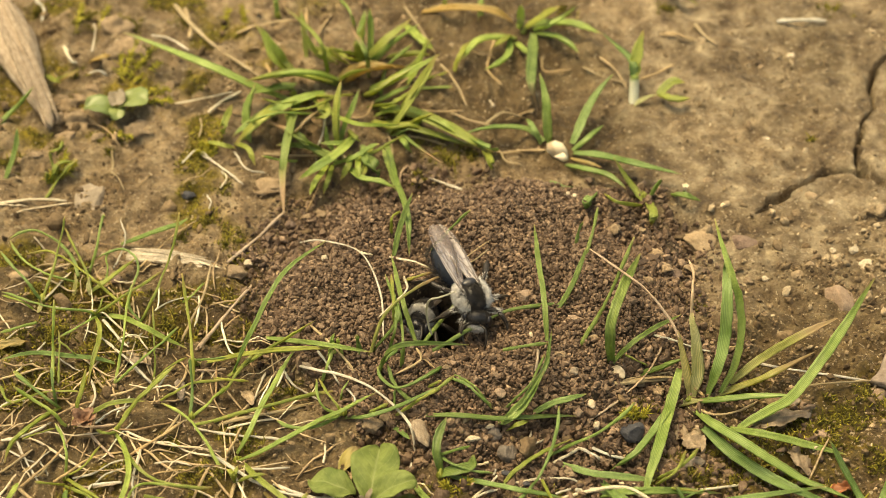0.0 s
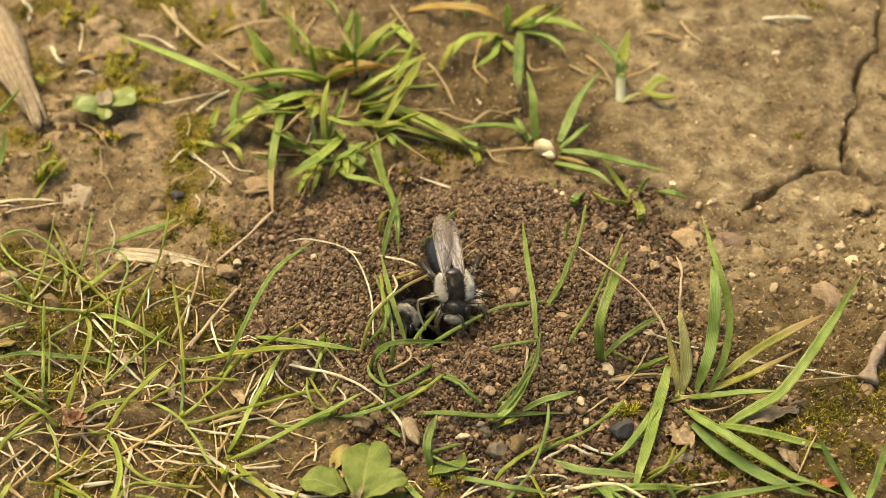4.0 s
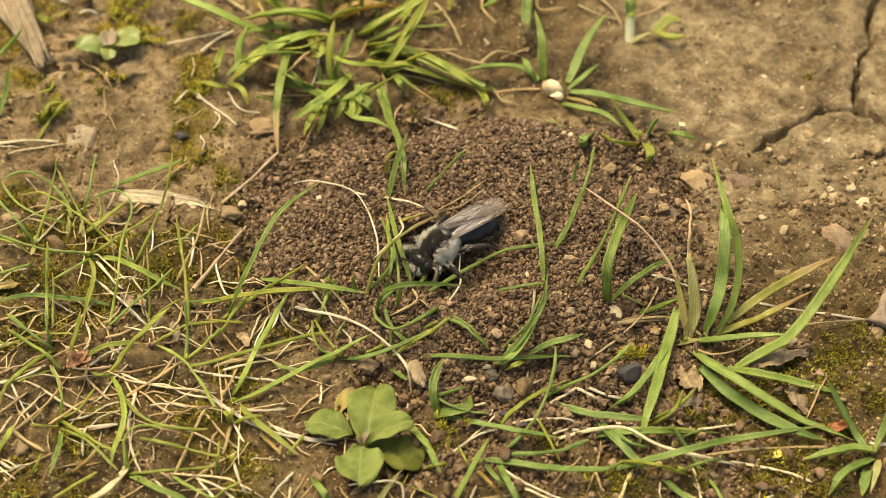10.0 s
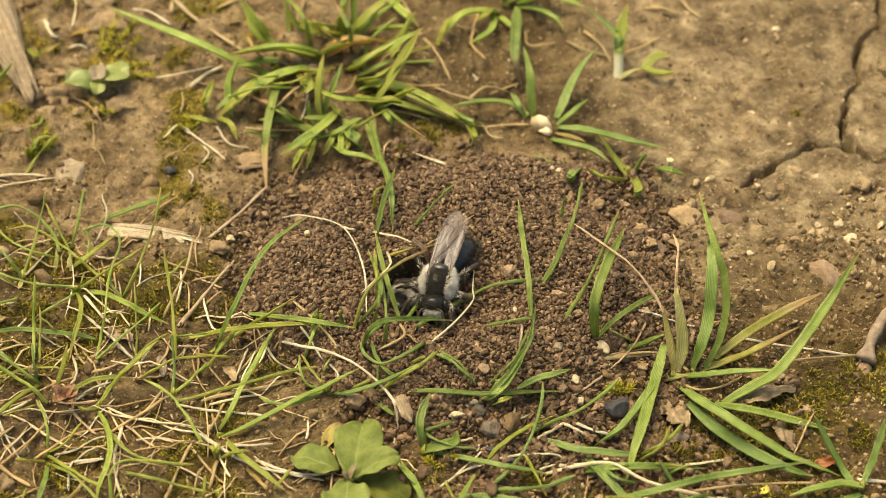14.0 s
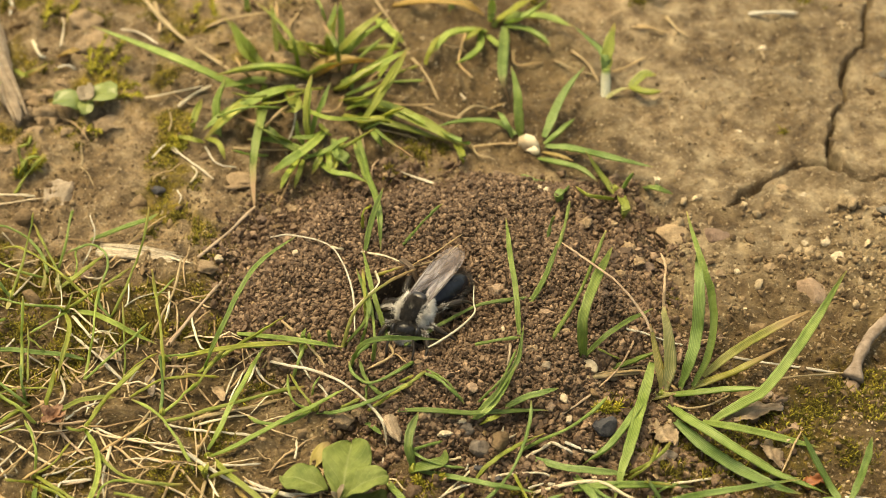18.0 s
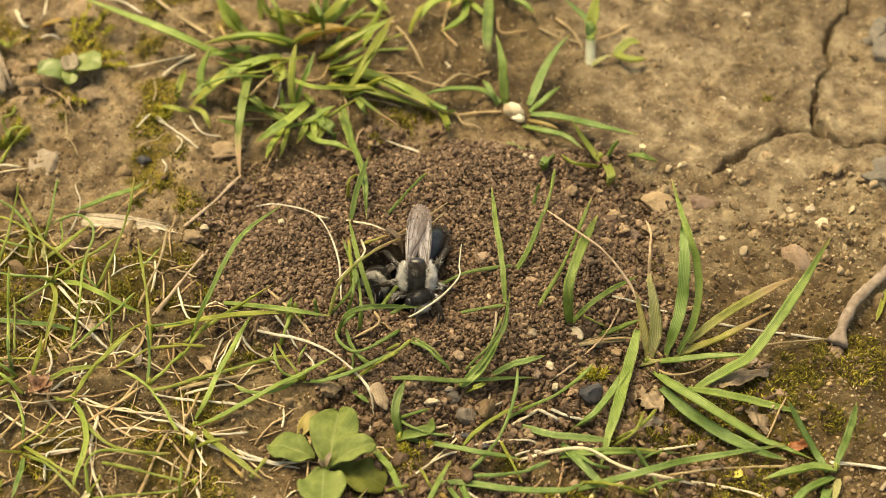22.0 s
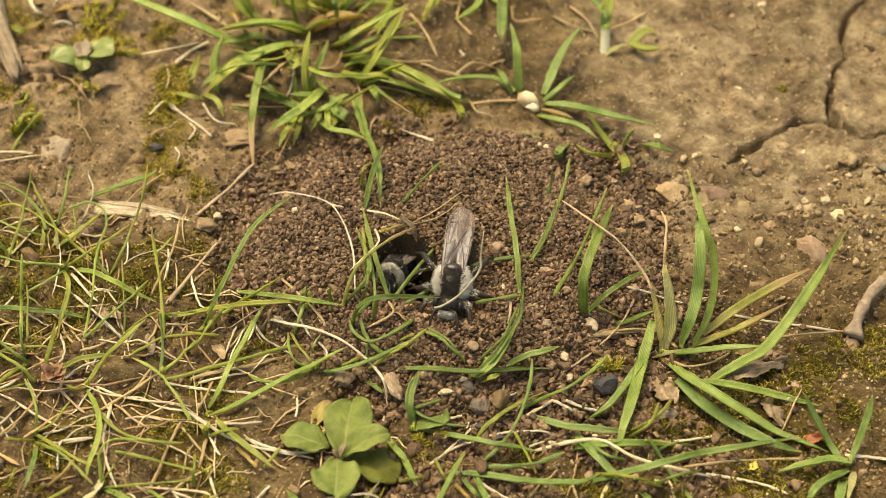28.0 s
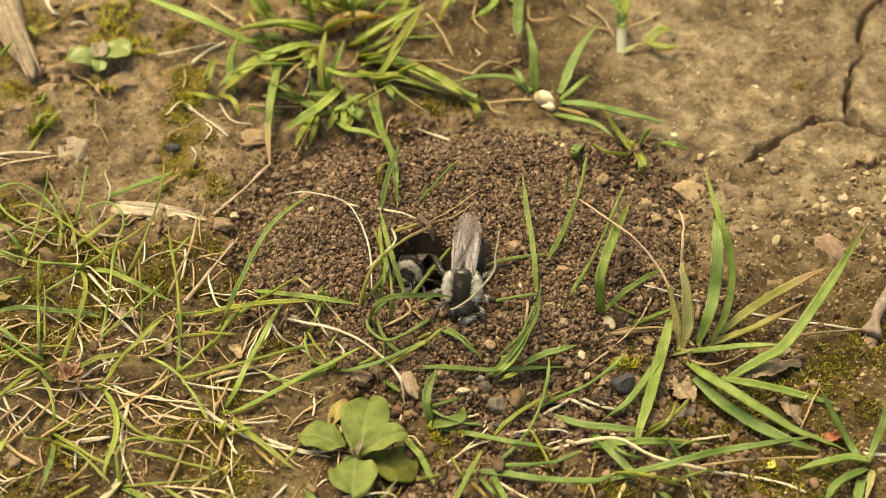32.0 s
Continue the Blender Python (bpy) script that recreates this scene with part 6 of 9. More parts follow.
strand(tuft, "f", 0.39, (-2.2, 29.8, 0.6), (1.1, 28.7, 1.8))
strand(tuft, "y", 0.62, (1.4, 32.4, 0.9), (2.2, 33.5, 2.5), (3.1, 37.3, 1.3))
strand(tuft, "d", 0.27, (-5.9, 23.0, 0.0), (-5.5, 20.8, 0.0), (-5.3, 19.2, -0.6))
strand(None, "d", 0.39, (-4.4, 44.7, 0.8), (-2.6, 40.9, 0.4), (-0.9, 36.8, 0.2))
strand(None, "d", 0.38, (-0.9, 36.2, 0.0), (1.4, 30.4, 1.1), (2.8, 27.2, 0.1))
strand(None, "p", 0.30, (-12.7, 24.4, 0.9), (-12.8, 21.7, 1.0), (-13.3, 20.1, 0.6))
strand(None, "d", 0.26, (-10.8, 24.6, 0.7), (-8.3, 24.3, 1.2), (-7.4, 29.3, -0.0))
strand(None, "y", 0.64, (-15.5, 36.4, -0.2), (-15.8, 38.5, 2.0), (-16.4, 42.7, 1.8))
strand(None, "d", 0.45, (-14.7, 36.5, -0.2), (-15.3, 38.3, 1.0), (-16.0, 44.2, 0.9))
strand(None, "d", 0.38, (-14.8, 36.4, -0.1), (-14.2, 39.4, 0.9), (-13.0, 44.4, 0.0))
strand(None, "d", 0.46, (-23.8, 40.6, 0.0), (-20.9, 41.1, 1.0), (-16.3, 42.2, 0.9))
strand(None, "d", 0.30, (-3.3, 26.2, 0.5), (-0.8, 26.0, 0.5), (2.4, 26.8, 0.0))
strand(None, "d", 0.30, (-19.1, 19.3, 0.2), (-15.3, 18.6, 0.4), (-11.9, 19.3, -0.1))
strand(None, "d", 0.34, (-5.1, 22.5, -0.0), (-2.2, 22.0, -0.1), (0.5, 21.1, -0.3))
strand(None, "p", 0.34, (-3.2, 16.2, 0.1), (-0.8, 15.8, -0.6), (2.3, 13.8, -0.3))
strand(None, "k", 0.27, (-3.7, 18.5, -0.9), (-4.4, 16.2, -0.2), (-4.6, 15.2, -1.1))
strand(None, "d", 0.64, (-31.3, 45.4, 0.6), (-28.6, 41.0, 0.6), (-26.2, 38.2, 0.3), (-23.2, 35.0, 0.3), (-20.3, 32.3, 0.1))
strand(None, "d", 0.45, (-30.1, 44.9, 0.5), (-29.3, 41.7, 0.4), (-29.1, 38.8, 0.6))
strand(None, "p", 0.32, (-33.2, 38.8, 1.2), (-31.1, 38.4, 0.9), (-28.8, 36.2, 0.9))
strand(None, "p", 0.45, (-25.6, 26.0, 0.3), (-24.3, 27.1, 0.9), (-22.4, 29.3, 0.5))
strand(None, "p", 0.30, (-29.3, 26.8, 0.9), (-26.6, 27.0, 1.3), (-23.1, 28.8, 0.8))
strand(None, "y", 0.74, (-23.4, 21.3, 1.2), (-23.1, 21.5, 2.8), (-22.7, 25.6, 1.8))
strand(None, "y", 0.51, (-25.1, 20.8, 0.5), (-23.3, 19.1, 1.5), (-22.1, 19.6, 0.7))
strand(None, "y", 0.57, (-22.2, 20.6, 0.5), (-20.4, 18.2, 1.6), (-19.6, 16.8, 0.7))
strand(None, "p", 0.26, (-27.7, 18.3, -0.3), (-26.3, 20.0, 0.1), (-24.4, 18.3, -0.1), (-22.4, 16.0, 0.2), (-21.0, 14.7, -0.0))
strand(None, "p", 0.24, (-26.3, 20.1, -0.0), (-25.0, 19.1, -0.5))
strand(None, "p", 0.27, (-23.3, 14.4, -0.4), (-22.7, 15.3, 0.3), (-23.5, 16.9, -0.3))
strand(None, "p", 0.26, (-22.2, 19.9, -0.2), (-20.6, 16.6, 0.3), (-18.7, 16.4, -0.1))
strand(None, "p", 0.30, (-39.4, 34.8, 1.9), (-39.9, 39.5, 0.8), (-40.3, 41.3, 1.0))
strand(None, "p", 0.38, (-42.6, 35.7, 1.4), (-41.4, 33.0, 1.9), (-41.0, 33.5, 1.3))
strand(None, "p", 0.35, (-39.4, 32.1, 1.0), (-38.3, 31.9, 1.5), (-37.3, 31.8, 1.0))
strand(None, "o", 0.46, (-43.1, 31.1, 0.3), (-41.2, 29.7, 2.3), (-40.5, 31.2, 1.9))
strand(None, "y", 0.55, (-44.2, 31.8, 0.9), (-42.6, 29.7, 1.9), (-42.1, 30.5, 1.1))
strand(None, "y", 0.46, (-41.4, 15.8, -0.9), (-40.4, 16.8, 0.9), (-38.8, 17.7, 0.5))
strand(None, "y", 0.46, (-41.5, 15.9, -0.8), (-40.8, 15.9, 0.8), (-40.6, 17.1, 0.7))
strand(None, "y", 0.41, (-41.7, 15.9, -0.8), (-41.6, 15.6, 0.7), (-41.6, 15.8, 0.2))
strand(None, "y", 0.39, (-41.8, 19.6, 0.2), (-40.8, 19.0, 1.1), (-40.7, 20.3, 1.1))
strand(None, "o", 0.55, (-39.6, 33.8, 1.2), (-37.9, 32.4, 2.9), (-37.0, 33.3, 2.6))
strand(None, "d", 0.22, (-35.5, 20.7, 0.2), (-35.2, 18.8, -0.1), (-35.0, 16.8, -0.1))
strand(None, "d", 0.20, (-35.0, 16.7, -0.1), (-34.1, 15.1, 0.4), (-33.3, 13.7, -0.2))
strand(None, "d", 0.22, (-26.6, 25.9, 0.2), (-25.9, 22.9, 1.0), (-26.1, 21.2, 0.9))
tuft = grass_tuft(9.3, 39.6)
strand(tuft, "gt", 1.20, (10.4, 38.6, 1.4), (10.0, 32.1, 2.7), (9.7, 27.4, 3.1), (10.4, 26.5, -0.0))
strand(tuft, "f", 0.85, (10.6, 39.1, 1.1), (12.7, 37.0, 2.3), (14.2, 35.5, 2.5), (15.3, 34.1, 2.1))
strand(tuft, "f", 0.92, (8.4, 38.7, 0.7), (5.9, 37.0, 2.1), (3.7, 35.5, 2.6), (2.0, 32.9, 2.1))
strand(tuft, "y", 0.62, (7.9, 38.8, 1.0), (7.0, 36.3, 2.3), (5.8, 35.9, 1.6))
strand(tuft, "f", 0.77, (7.7, 38.2, 0.8), (7.5, 34.6, 1.5), (6.3, 32.1, 2.1), (4.7, 32.0, 1.4))
strand(tuft, "f", 0.70, (8.4, 37.9, 0.7), (9.1, 35.1, 1.8), (10.0, 34.7, 1.4))
strand(tuft, "f", 0.85, (10.1, 40.2, 1.3), (12.8, 40.2, 1.8), (15.5, 38.5, 2.7), (18.0, 37.7, 2.1))
strand(tuft, "f", 1.16, (10.6, 39.5, 1.2), (12.1, 37.7, 3.1), (13.8, 38.7, 3.7), (15.4, 39.1, 5.1))
strand(tuft, "y", 0.77, (9.3, 39.7, 1.1), (11.5, 40.3, 2.6), (13.6, 42.3, 2.6))
strand(tuft, "f", 0.92, (8.8, 39.9, 1.2), (9.0, 39.6, 3.1), (9.1, 39.6, 4.8))
tuft = grass_tuft(21.2, 28.4)
stalk(tuft, 1.12, (21.1, 27.2, -0.9), (21.1, 28.5, 1.2), (21.1, 29.1, 2.4), (21.1, 29.2, 2.8))
strand(tuft, "y", 1.33, (21.1, 29.1, 2.6), (21.4, 30.6, 4.5), (22.1, 32.6, 6.3))
strand(tuft, "g", 1.20, (21.0, 29.1, 2.6), (20.7, 30.0, 4.0), (19.4, 33.0, 3.7), (18.0, 36.3, 3.3))
strand(tuft, "yt", 0.50, (21.1, 26.8, 0.5), (22.4, 27.8, 0.8), (23.7, 27.6, 1.4))
strand(tuft, "y", 1.01, (23.7, 27.9, 1.2), (25.3, 29.0, 1.9), (26.6, 28.5, 2.3))
strand(tuft, "y", 0.92, (23.7, 27.7, 1.3), (25.3, 26.2, 1.8), (27.0, 26.5, 1.8))
strand(tuft, "d", 0.30, (21.9, 31.5, 0.4), (23.7, 31.7, 1.1), (26.1, 33.6, 0.9))
strand(tuft, "d", 0.32, (15.8, 33.5, 0.6), (17.9, 31.8, 0.6), (20.5, 30.5, 0.6))
strand(tuft, "d", 0.32, (17.8, 35.4, 0.5), (19.3, 32.9, 0.7), (20.4, 29.6, 0.6))
tuft = grass_tuft(12.5, 20.7)
strand(tuft, "g", 1.01, (11.5, 21.4, -0.2), (11.4, 22.0, 2.2), (11.2, 23.5, 4.3), (10.6, 26.8, 5.0))
strand(tuft, "g", 1.20, (14.0, 20.6, 0.3), (15.7, 23.7, 2.0), (17.3, 25.9, 3.6), (18.7, 27.2, 4.7))
strand(tuft, "g", 0.74, (14.0, 19.9, -0.1), (15.6, 20.7, 1.0), (17.4, 23.4, 0.7))
strand(tuft, "g", 1.10, (14.0, 19.3, 0.1), (16.9, 17.7, 1.0), (19.7, 14.9, 2.5), (22.4, 14.4, 2.1), (24.8, 14.2, 1.6))
strand(tuft, "g", 0.74, (13.2, 18.2, -0.6), (15.3, 15.3, 1.2), (17.2, 14.6, 1.2), (18.9, 12.7, 1.1))
strand(tuft, "o", 0.48, (13.7, 18.9, -0.3), (15.4, 16.8, 0.9), (16.9, 16.0, 0.8))
strand(tuft, "g", 1.01, (10.9, 21.6, -0.2), (9.0, 22.9, 0.4), (6.4, 22.5, 1.1), (4.0, 22.0, 1.2), (1.9, 21.7, 0.8))
strand(tuft, "g", 0.57, (10.6, 21.3, -0.3), (9.7, 22.0, 1.2), (9.0, 25.0, 0.1))
strand(tuft, "g", 1.01, (5.8, 20.2, -0.3), (5.0, 18.7, 1.3), (3.2, 20.8, 0.7), (1.6, 22.0, 1.0))
strand(tuft, "y", 0.83, (4.5, 20.9, -0.6), (4.9, 16.2, 1.8), (5.2, 15.6, 0.9))
strand(None, "d", 0.46, (1.9, 43.3, 1.5), (5.2, 42.3, 2.0), (8.0, 41.2, 1.5))
strand(None, "d", 0.38, (11.2, 35.5, 0.4), (11.5, 32.5, 0.8), (14.5, 33.3, 0.4))
strand(None, "d", 0.30, (11.0, 20.1, -0.1), (8.1, 20.2, -0.3), (6.0, 19.9, -0.4))
strand(None, "d", 0.30, (6.1, 20.4, -0.5), (6.8, 18.2, 0.1), (8.4, 17.9, -0.2))
strand(None, "d", 0.29, (7.0, 25.5, -0.4), (8.6, 26.4, -0.4), (10.2, 26.8, -0.1))
strand(None, "p", 0.27, (5.2, 28.0, 0.3), (5.8, 27.3, 0.2))
strand(None, "d", 0.30, (24.9, 38.8, 1.2), (27.0, 37.9, 1.6), (28.8, 37.6, 1.2))
tuft = grass_tuft(-16.5, 29.3)
strand(tuft, "g", 0.67, (-6.3, 23.1, -0.6), (-5.0, 15.2, 0.4), (-3.4, 4.3, 5.2), (-3.1, 0.0, 3.6))
tuft = grass_tuft(20.9, 12.3)
strand(tuft, "y", 0.97, (20.9, 11.5, 0.1), (19.3, 13.1, 1.5), (17.7, 14.3, 3.9))
strand(tuft, "y", 0.63, (20.8, 11.2, -0.1), (17.8, 6.9, 4.3), (16.7, 11.1, 1.8))
strand(tuft, "g", 0.49, (21.3, 12.1, -0.2), (22.0, 11.2, 2.4), (22.3, 10.2, 4.5))
strand(tuft, "y", 0.89, (21.3, 12.1, -0.2), (21.5, 7.9, 1.9), (21.5, 7.8, 0.4))
strand(tuft, "g", 0.65, (23.9, 13.0, -0.1), (24.8, 9.9, 2.5), (26.7, 10.7, 1.0))
strand(tuft, "g", 0.94, (14.6, 8.3, 2.3), (14.8, 8.2, 3.6), (16.3, 12.8, 0.4))
strand(tuft, "g", 0.49, (11.4, 15.6, -0.6), (12.7, 13.5, 0.4), (14.7, 13.3, 0.1))
strand(None, "g", 0.65, (-48.3, 23.5, 0.3), (-46.2, 25.2, 1.8), (-43.9, 25.2, 4.6))
strand(None, "g", 0.54, (-46.2, 15.8, -0.7), (-45.2, 18.2, 1.6), (-44.9, 19.8, 3.4))
strand(None, "y", 0.40, (-41.6, 13.6, -1.1), (-40.5, 15.6, -0.3), (-38.9, 18.3, 0.3))
strand(None, "y", 0.36, (-41.0, 16.2, -1.2), (-40.8, 16.6, -0.1), (-40.4, 16.6, 1.2))
strand(None, "p", 0.42, (-46.2, 11.9, -0.3), (-42.3, 12.3, -0.0), (-39.2, 12.8, -0.7))
strand(None, "k", 0.40, (-21.6, 3.2, -0.4), (-18.8, 6.4, 0.1), (-16.4, 10.1, 0.2))
strand(None, "p", 0.18, (-24.7, 14.0, -1.0), (-24.1, 11.9, -0.1), (-24.2, 11.1, -0.3))
strand(None, "p", 0.51, (-42.8, 36.3, 1.5), (-41.9, 34.0, 2.0), (-41.3, 33.6, 1.3))
strand(None, "d", 0.35, (6.2, 39.4, 0.7), (5.1, 33.4, 0.6), (6.6, 30.3, 0.6))
tuft = grass_tuft(-23.4, -10.9)
strand(tuft, "y", 0.45, (-23.4, -10.9, -0.2), (-18.1, -11.5, 2.1), (-13.7, -12.5, 3.9), (-9.4, -11.8, 3.3))
strand(tuft, "f", 0.49, (-17.0, -8.1, 0.6), (-11.7, -11.9, 3.8), (-6.6, -12.7, 3.5))
strand(tuft, "y", 0.50, (-20.4, -12.8, -0.1), (-16.0, -11.0, 2.2), (-11.7, -11.2, 6.2))
strand(tuft, "g", 0.46, (-19.7, -12.2, -0.1), (-17.9, -11.7, 4.4), (-14.9, -6.5, 7.4), (-11.3, 1.9, 3.9))
strand(None, "p", 0.21, (-15.0, 6.6, -1.0), (-12.0, 3.5, 2.4), (-7.8, -0.8, 4.8), (-5.7, -6.0, 4.5), (-5.3, -11.6, 3.7))
strand(None, "p", 0.34, (-8.0, 0.6, 3.5), (-7.4, 0.0, 4.0), (-6.8, 0.4, 3.5))
strand(None, "d", 0.29, (-12.4, -8.3, 2.5), (-9.9, -11.7, 2.9), (-8.1, -14.2, 2.4))
strand(None, "k", 0.34, (-23.2, -9.0, -0.1), (-20.5, -7.5, 3.0), (-18.5, 0.5, -0.4))
strand(None, "p", 0.25, (-5.2, 0.3, 3.2), (-2.4, -1.4, 4.1), (-0.7, -1.9, 3.6))
strand(None, "p", 0.25, (-3.7, -2.1, 3.0), (-3.3, -6.0, 5.1), (-4.4, -7.5, 5.2), (-6.1, -8.7, 4.2))
strand(None, "h", 0.47, (-2.4, -11.4, 3.4), (-3.6, -7.5, 5.3), (-4.8, -0.0, 3.8))
strand(None, "h", 0.57, (-4.7, 0.5, 3.1), (-4.0, 2.8, 5.1), (-2.8, 5.1, 7.2))
strand(None, "y", 0.33, (-5.0, 3.6, 3.0), (-4.9, 3.8, 5.3), (-4.1, 8.3, 2.2))
strand(None, "h", 0.47, (-6.4, -11.9, 2.8), (-4.2, -11.2, 6.0), (-4.4, -8.3, 6.1), (-5.4, -3.1, 4.1))
strand(None, "y", 0.42, (-4.4, -9.1, 3.2), (-4.5, -9.3, 6.4), (-4.9, -3.1, 4.1))
strand(None, "h", 0.34, (-4.9, -11.9, 3.1), (-4.1, -12.3, 6.5), (-4.3, -7.0, 4.1))
strand(None, "e", 0.42, (-6.7, -12.5, 2.8), (-5.4, -10.4, 6.1), (-2.8, -7.3, 6.3), (-0.1, -3.4, 4.3))
strand(None, "f", 0.50, (-10.5, -12.0, 1.8), (-10.2, -11.8, 3.6), (-9.9, -11.5, 4.8))
strand(None, "h", 0.42, (-7.6, -12.1, 2.6), (-7.7, -11.9, 4.1), (-7.7, -11.8, 5.0))
strand(None, "y", 0.40, (-9.2, -12.4, 2.1), (-9.3, -12.2, 3.2), (-9.5, -12.1, 3.8))
strand(None, "b", 0.50, (-1.3, -1.7, 4.1), (-0.2, -2.9, 4.2), (0.4, -3.9, 3.1))
strand(None, "e", 0.44, (-3.6, -3.0, 3.2), (-2.1, -3.4, 4.2), (-0.7, -2.6, 3.9))
strand(None, "d", 0.21, (-0.7, -2.1, 3.2), (1.9, -2.1, 5.2), (4.9, 2.0, 3.9))
strand(None, "d", 0.17, (-0.5, -1.9, 3.1), (2.5, -2.7, 5.1), (4.6, 0.4, 4.0))
strand(None, "h", 0.38, (-3.7, -14.0, 3.0), (-3.5, -13.4, 6.2), (-4.2, -6.2, 4.0))
strand(None, "h", 0.50, (-5.7, -14.4, 2.7), (-4.8, -15.4, 6.5), (-2.7, -15.5, 7.7), (2.5, -12.9, 4.8))
strand(None, "h", 0.30, (1.2, -15.4, 3.4), (3.1, -17.6, 4.2), (4.6, -19.0, 2.8))
strand(None, "h", 0.44, (-1.7, -11.8, 3.8), (0.3, -6.9, 2.4), (3.1, -2.5, 2.6), (5.2, 0.9, 3.0))
strand(None, "h", 0.43, (-0.8, -12.8, 3.9), (3.5, -9.0, 3.4), (6.7, -7.3, 3.6), (11.8, -6.5, 3.7))
strand(None, "f", 0.39, (-10.2, -11.7, 1.9), (-9.8, -11.6, 3.2), (-9.7, -11.6, 4.3))
strand(None, "h", 0.39, (-7.5, -12.5, 2.8), (-7.6, -12.0, 4.0), (-7.9, -12.0, 5.1))
strand(None, "d", 0.28, (-2.3, -12.5, 3.8), (-2.0, -14.4, 4.3), (-4.3, -15.0, 3.0))
strand(None, "h", 0.37, (-1.1, 1.0, 3.3), (0.9, 2.2, 5.2), (2.7, 2.3, 7.5))
strand(None, "h", 0.52, (9.8, -11.2, 3.4), (9.7, -8.0, 5.1), (9.2, -2.4, 5.5), (9.0, 4.2, 3.9))
strand(None, "h", 0.55, (11.0, -7.3, 3.5), (12.6, -5.3, 5.4), (13.8, -3.2, 7.9))
strand(None, "h", 0.41, (13.7, -0.7, 3.4), (14.7, 2.3, 4.8), (15.3, 5.5, 4.8))
strand(None, "h", 0.37, (13.2, 1.8, 3.4), (13.5, 2.2, 4.9), (13.8, 1.3, 6.8))
strand(None, "h", 0.43, (12.9, -11.5, 3.2), (15.5, -8.3, 6.1), (18.0, -3.7, 9.5))
strand(None, "h", 0.94, (15.7, -12.9, 2.3), (15.3, -12.8, 7.0), (16.7, -8.7, 8.1), (19.5, 0.6, 3.2))
strand(None, "h", 0.50, (15.7, -13.1, 2.2), (18.4, -12.3, 5.0), (23.0, -6.8, 2.1))
strand(None, "h", 0.38, (5.7, -12.5, 3.6), (7.6, -12.7, 4.4), (9.8, -12.0, 4.0))
strand(None, "h", 0.49, (5.2, -19.8, 1.6), (7.4, -18.8, 3.8), (9.4, -16.4, 5.8), (10.4, -10.6, 4.2))
strand(None, "h", 0.30, (5.7, -18.5, 2.2), (7.9, -17.9, 5.1), (9.3, -13.9, 4.5))
strand(None, "g", 0.61, (14.5, -30.4, -0.3), (19.9, -31.5, 3.5), (25.7, -28.6, 1.8), (34.2, -26.1, 0.6))
strand(None, "g", 0.69, (13.2, -26.8, 0.0), (17.9, -27.6, 1.8), (24.9, -25.9, -0.6))
strand(None, "g", 0.44, (22.8, -31.0, 0.0), (21.8, -29.1, 0.8), (20.2, -27.6, 2.9))
strand(None, "p", 0.38, (10.0, -27.2, 0.1), (15.6, -26.9, 1.5), (19.2, -29.7, 2.4), (25.8, -29.8, -0.2))
strand(None, "p", 0.32, (20.5, -26.2, -0.1), (24.2, -26.0, 0.2), (28.6, -24.4, -1.1))
strand(None, "d", 0.28, (22.5, -28.7, -0.5), (27.9, -28.3, 0.2), (36.0, -27.5, -0.5))
strand(None, "p", 0.31, (25.5, -28.9, -0.9), (30.0, -30.6, 0.0), (32.3, -31.6, 0.0))
strand(None, "h", 0.69, (18.2, -13.0, 0.4), (20.2, -13.2, 1.8), (22.3, -13.5, 3.5))
strand(None, "y", 0.27, (17.1, -12.1, 2.5), (18.1, -12.3, 2.0), (19.5, -12.2, 1.1))
strand(None, "d", 0.49, (15.8, -15.3, 2.0), (19.2, -13.8, 0.9), (22.9, -13.0, 0.8))
strand(None, "p", 0.29, (20.0, -9.3, 2.2), (22.0, -9.8, 2.0), (24.2, -10.1, 1.1), (27.5, -10.2, 0.3))
strand(None, "d", 0.25, (26.4, -9.8, 0.8), (27.9, -10.0, 1.4), (29.9, -8.2, 0.3))
strand(None, "p", 0.29, (29.5, -11.2, 0.4), (33.4, -12.8, 1.0), (40.8, -13.4, 0.1))
strand(None, "d", 0.29, (29.5, -15.3, 0.7), (34.6, -15.0, 1.7), (41.2, -13.3, 0.4))
strand(None, "k", 0.28, (8.9, -12.4, 3.6), (8.8, -14.4, 4.3), (8.5, -15.2, 3.6))
tuft = grass_tuft(22.9, -15.5)
strand(tuft, "yt", 1.07, (22.9, -15.2, 0.1), (22.6, -14.5, 1.9), (22.3, -13.6, 3.4), (21.9, -12.5, 5.1), (21.7, -11.9, 5.7))
strand(tuft, "k", 0.31, (21.9, -12.5, 5.1), (20.9, -11.0, 6.3), (19.5, -9.8, 7.6), (18.2, -8.4, 8.1), (16.1, -5.6, 7.6), (14.1, -2.8, 7.0))
strand(tuft, "yt", 1.25, (23.3, -15.2, 0.1), (23.6, -14.3, 2.4), (23.3, -13.2, 4.9), (22.9, -12.1, 6.7), (22.9, -10.9, 7.2))
strand(tuft, "k", 0.30, (22.9, -11.2, 6.8), (23.0, -10.1, 8.6), (23.3, -7.9, 8.9), (23.1, -5.7, 8.5))
strand(tuft, "g", 1.12, (24.6, -15.5, 0.6), (25.3, -14.8, 3.5), (26.0, -12.6, 5.7), (26.1, -10.8, 8.3), (26.2, -8.0, 9.2), (26.0, -7.5, 10.0))
strand(tuft, "g", 0.72, (25.7, -15.7, 1.2), (27.0, -13.9, 3.0), (27.6, -11.9, 5.0), (27.3, -10.0, 7.3), (26.7, -8.9, 8.9), (26.1, -6.8, 10.3), (25.7, -1.7, 10.1))
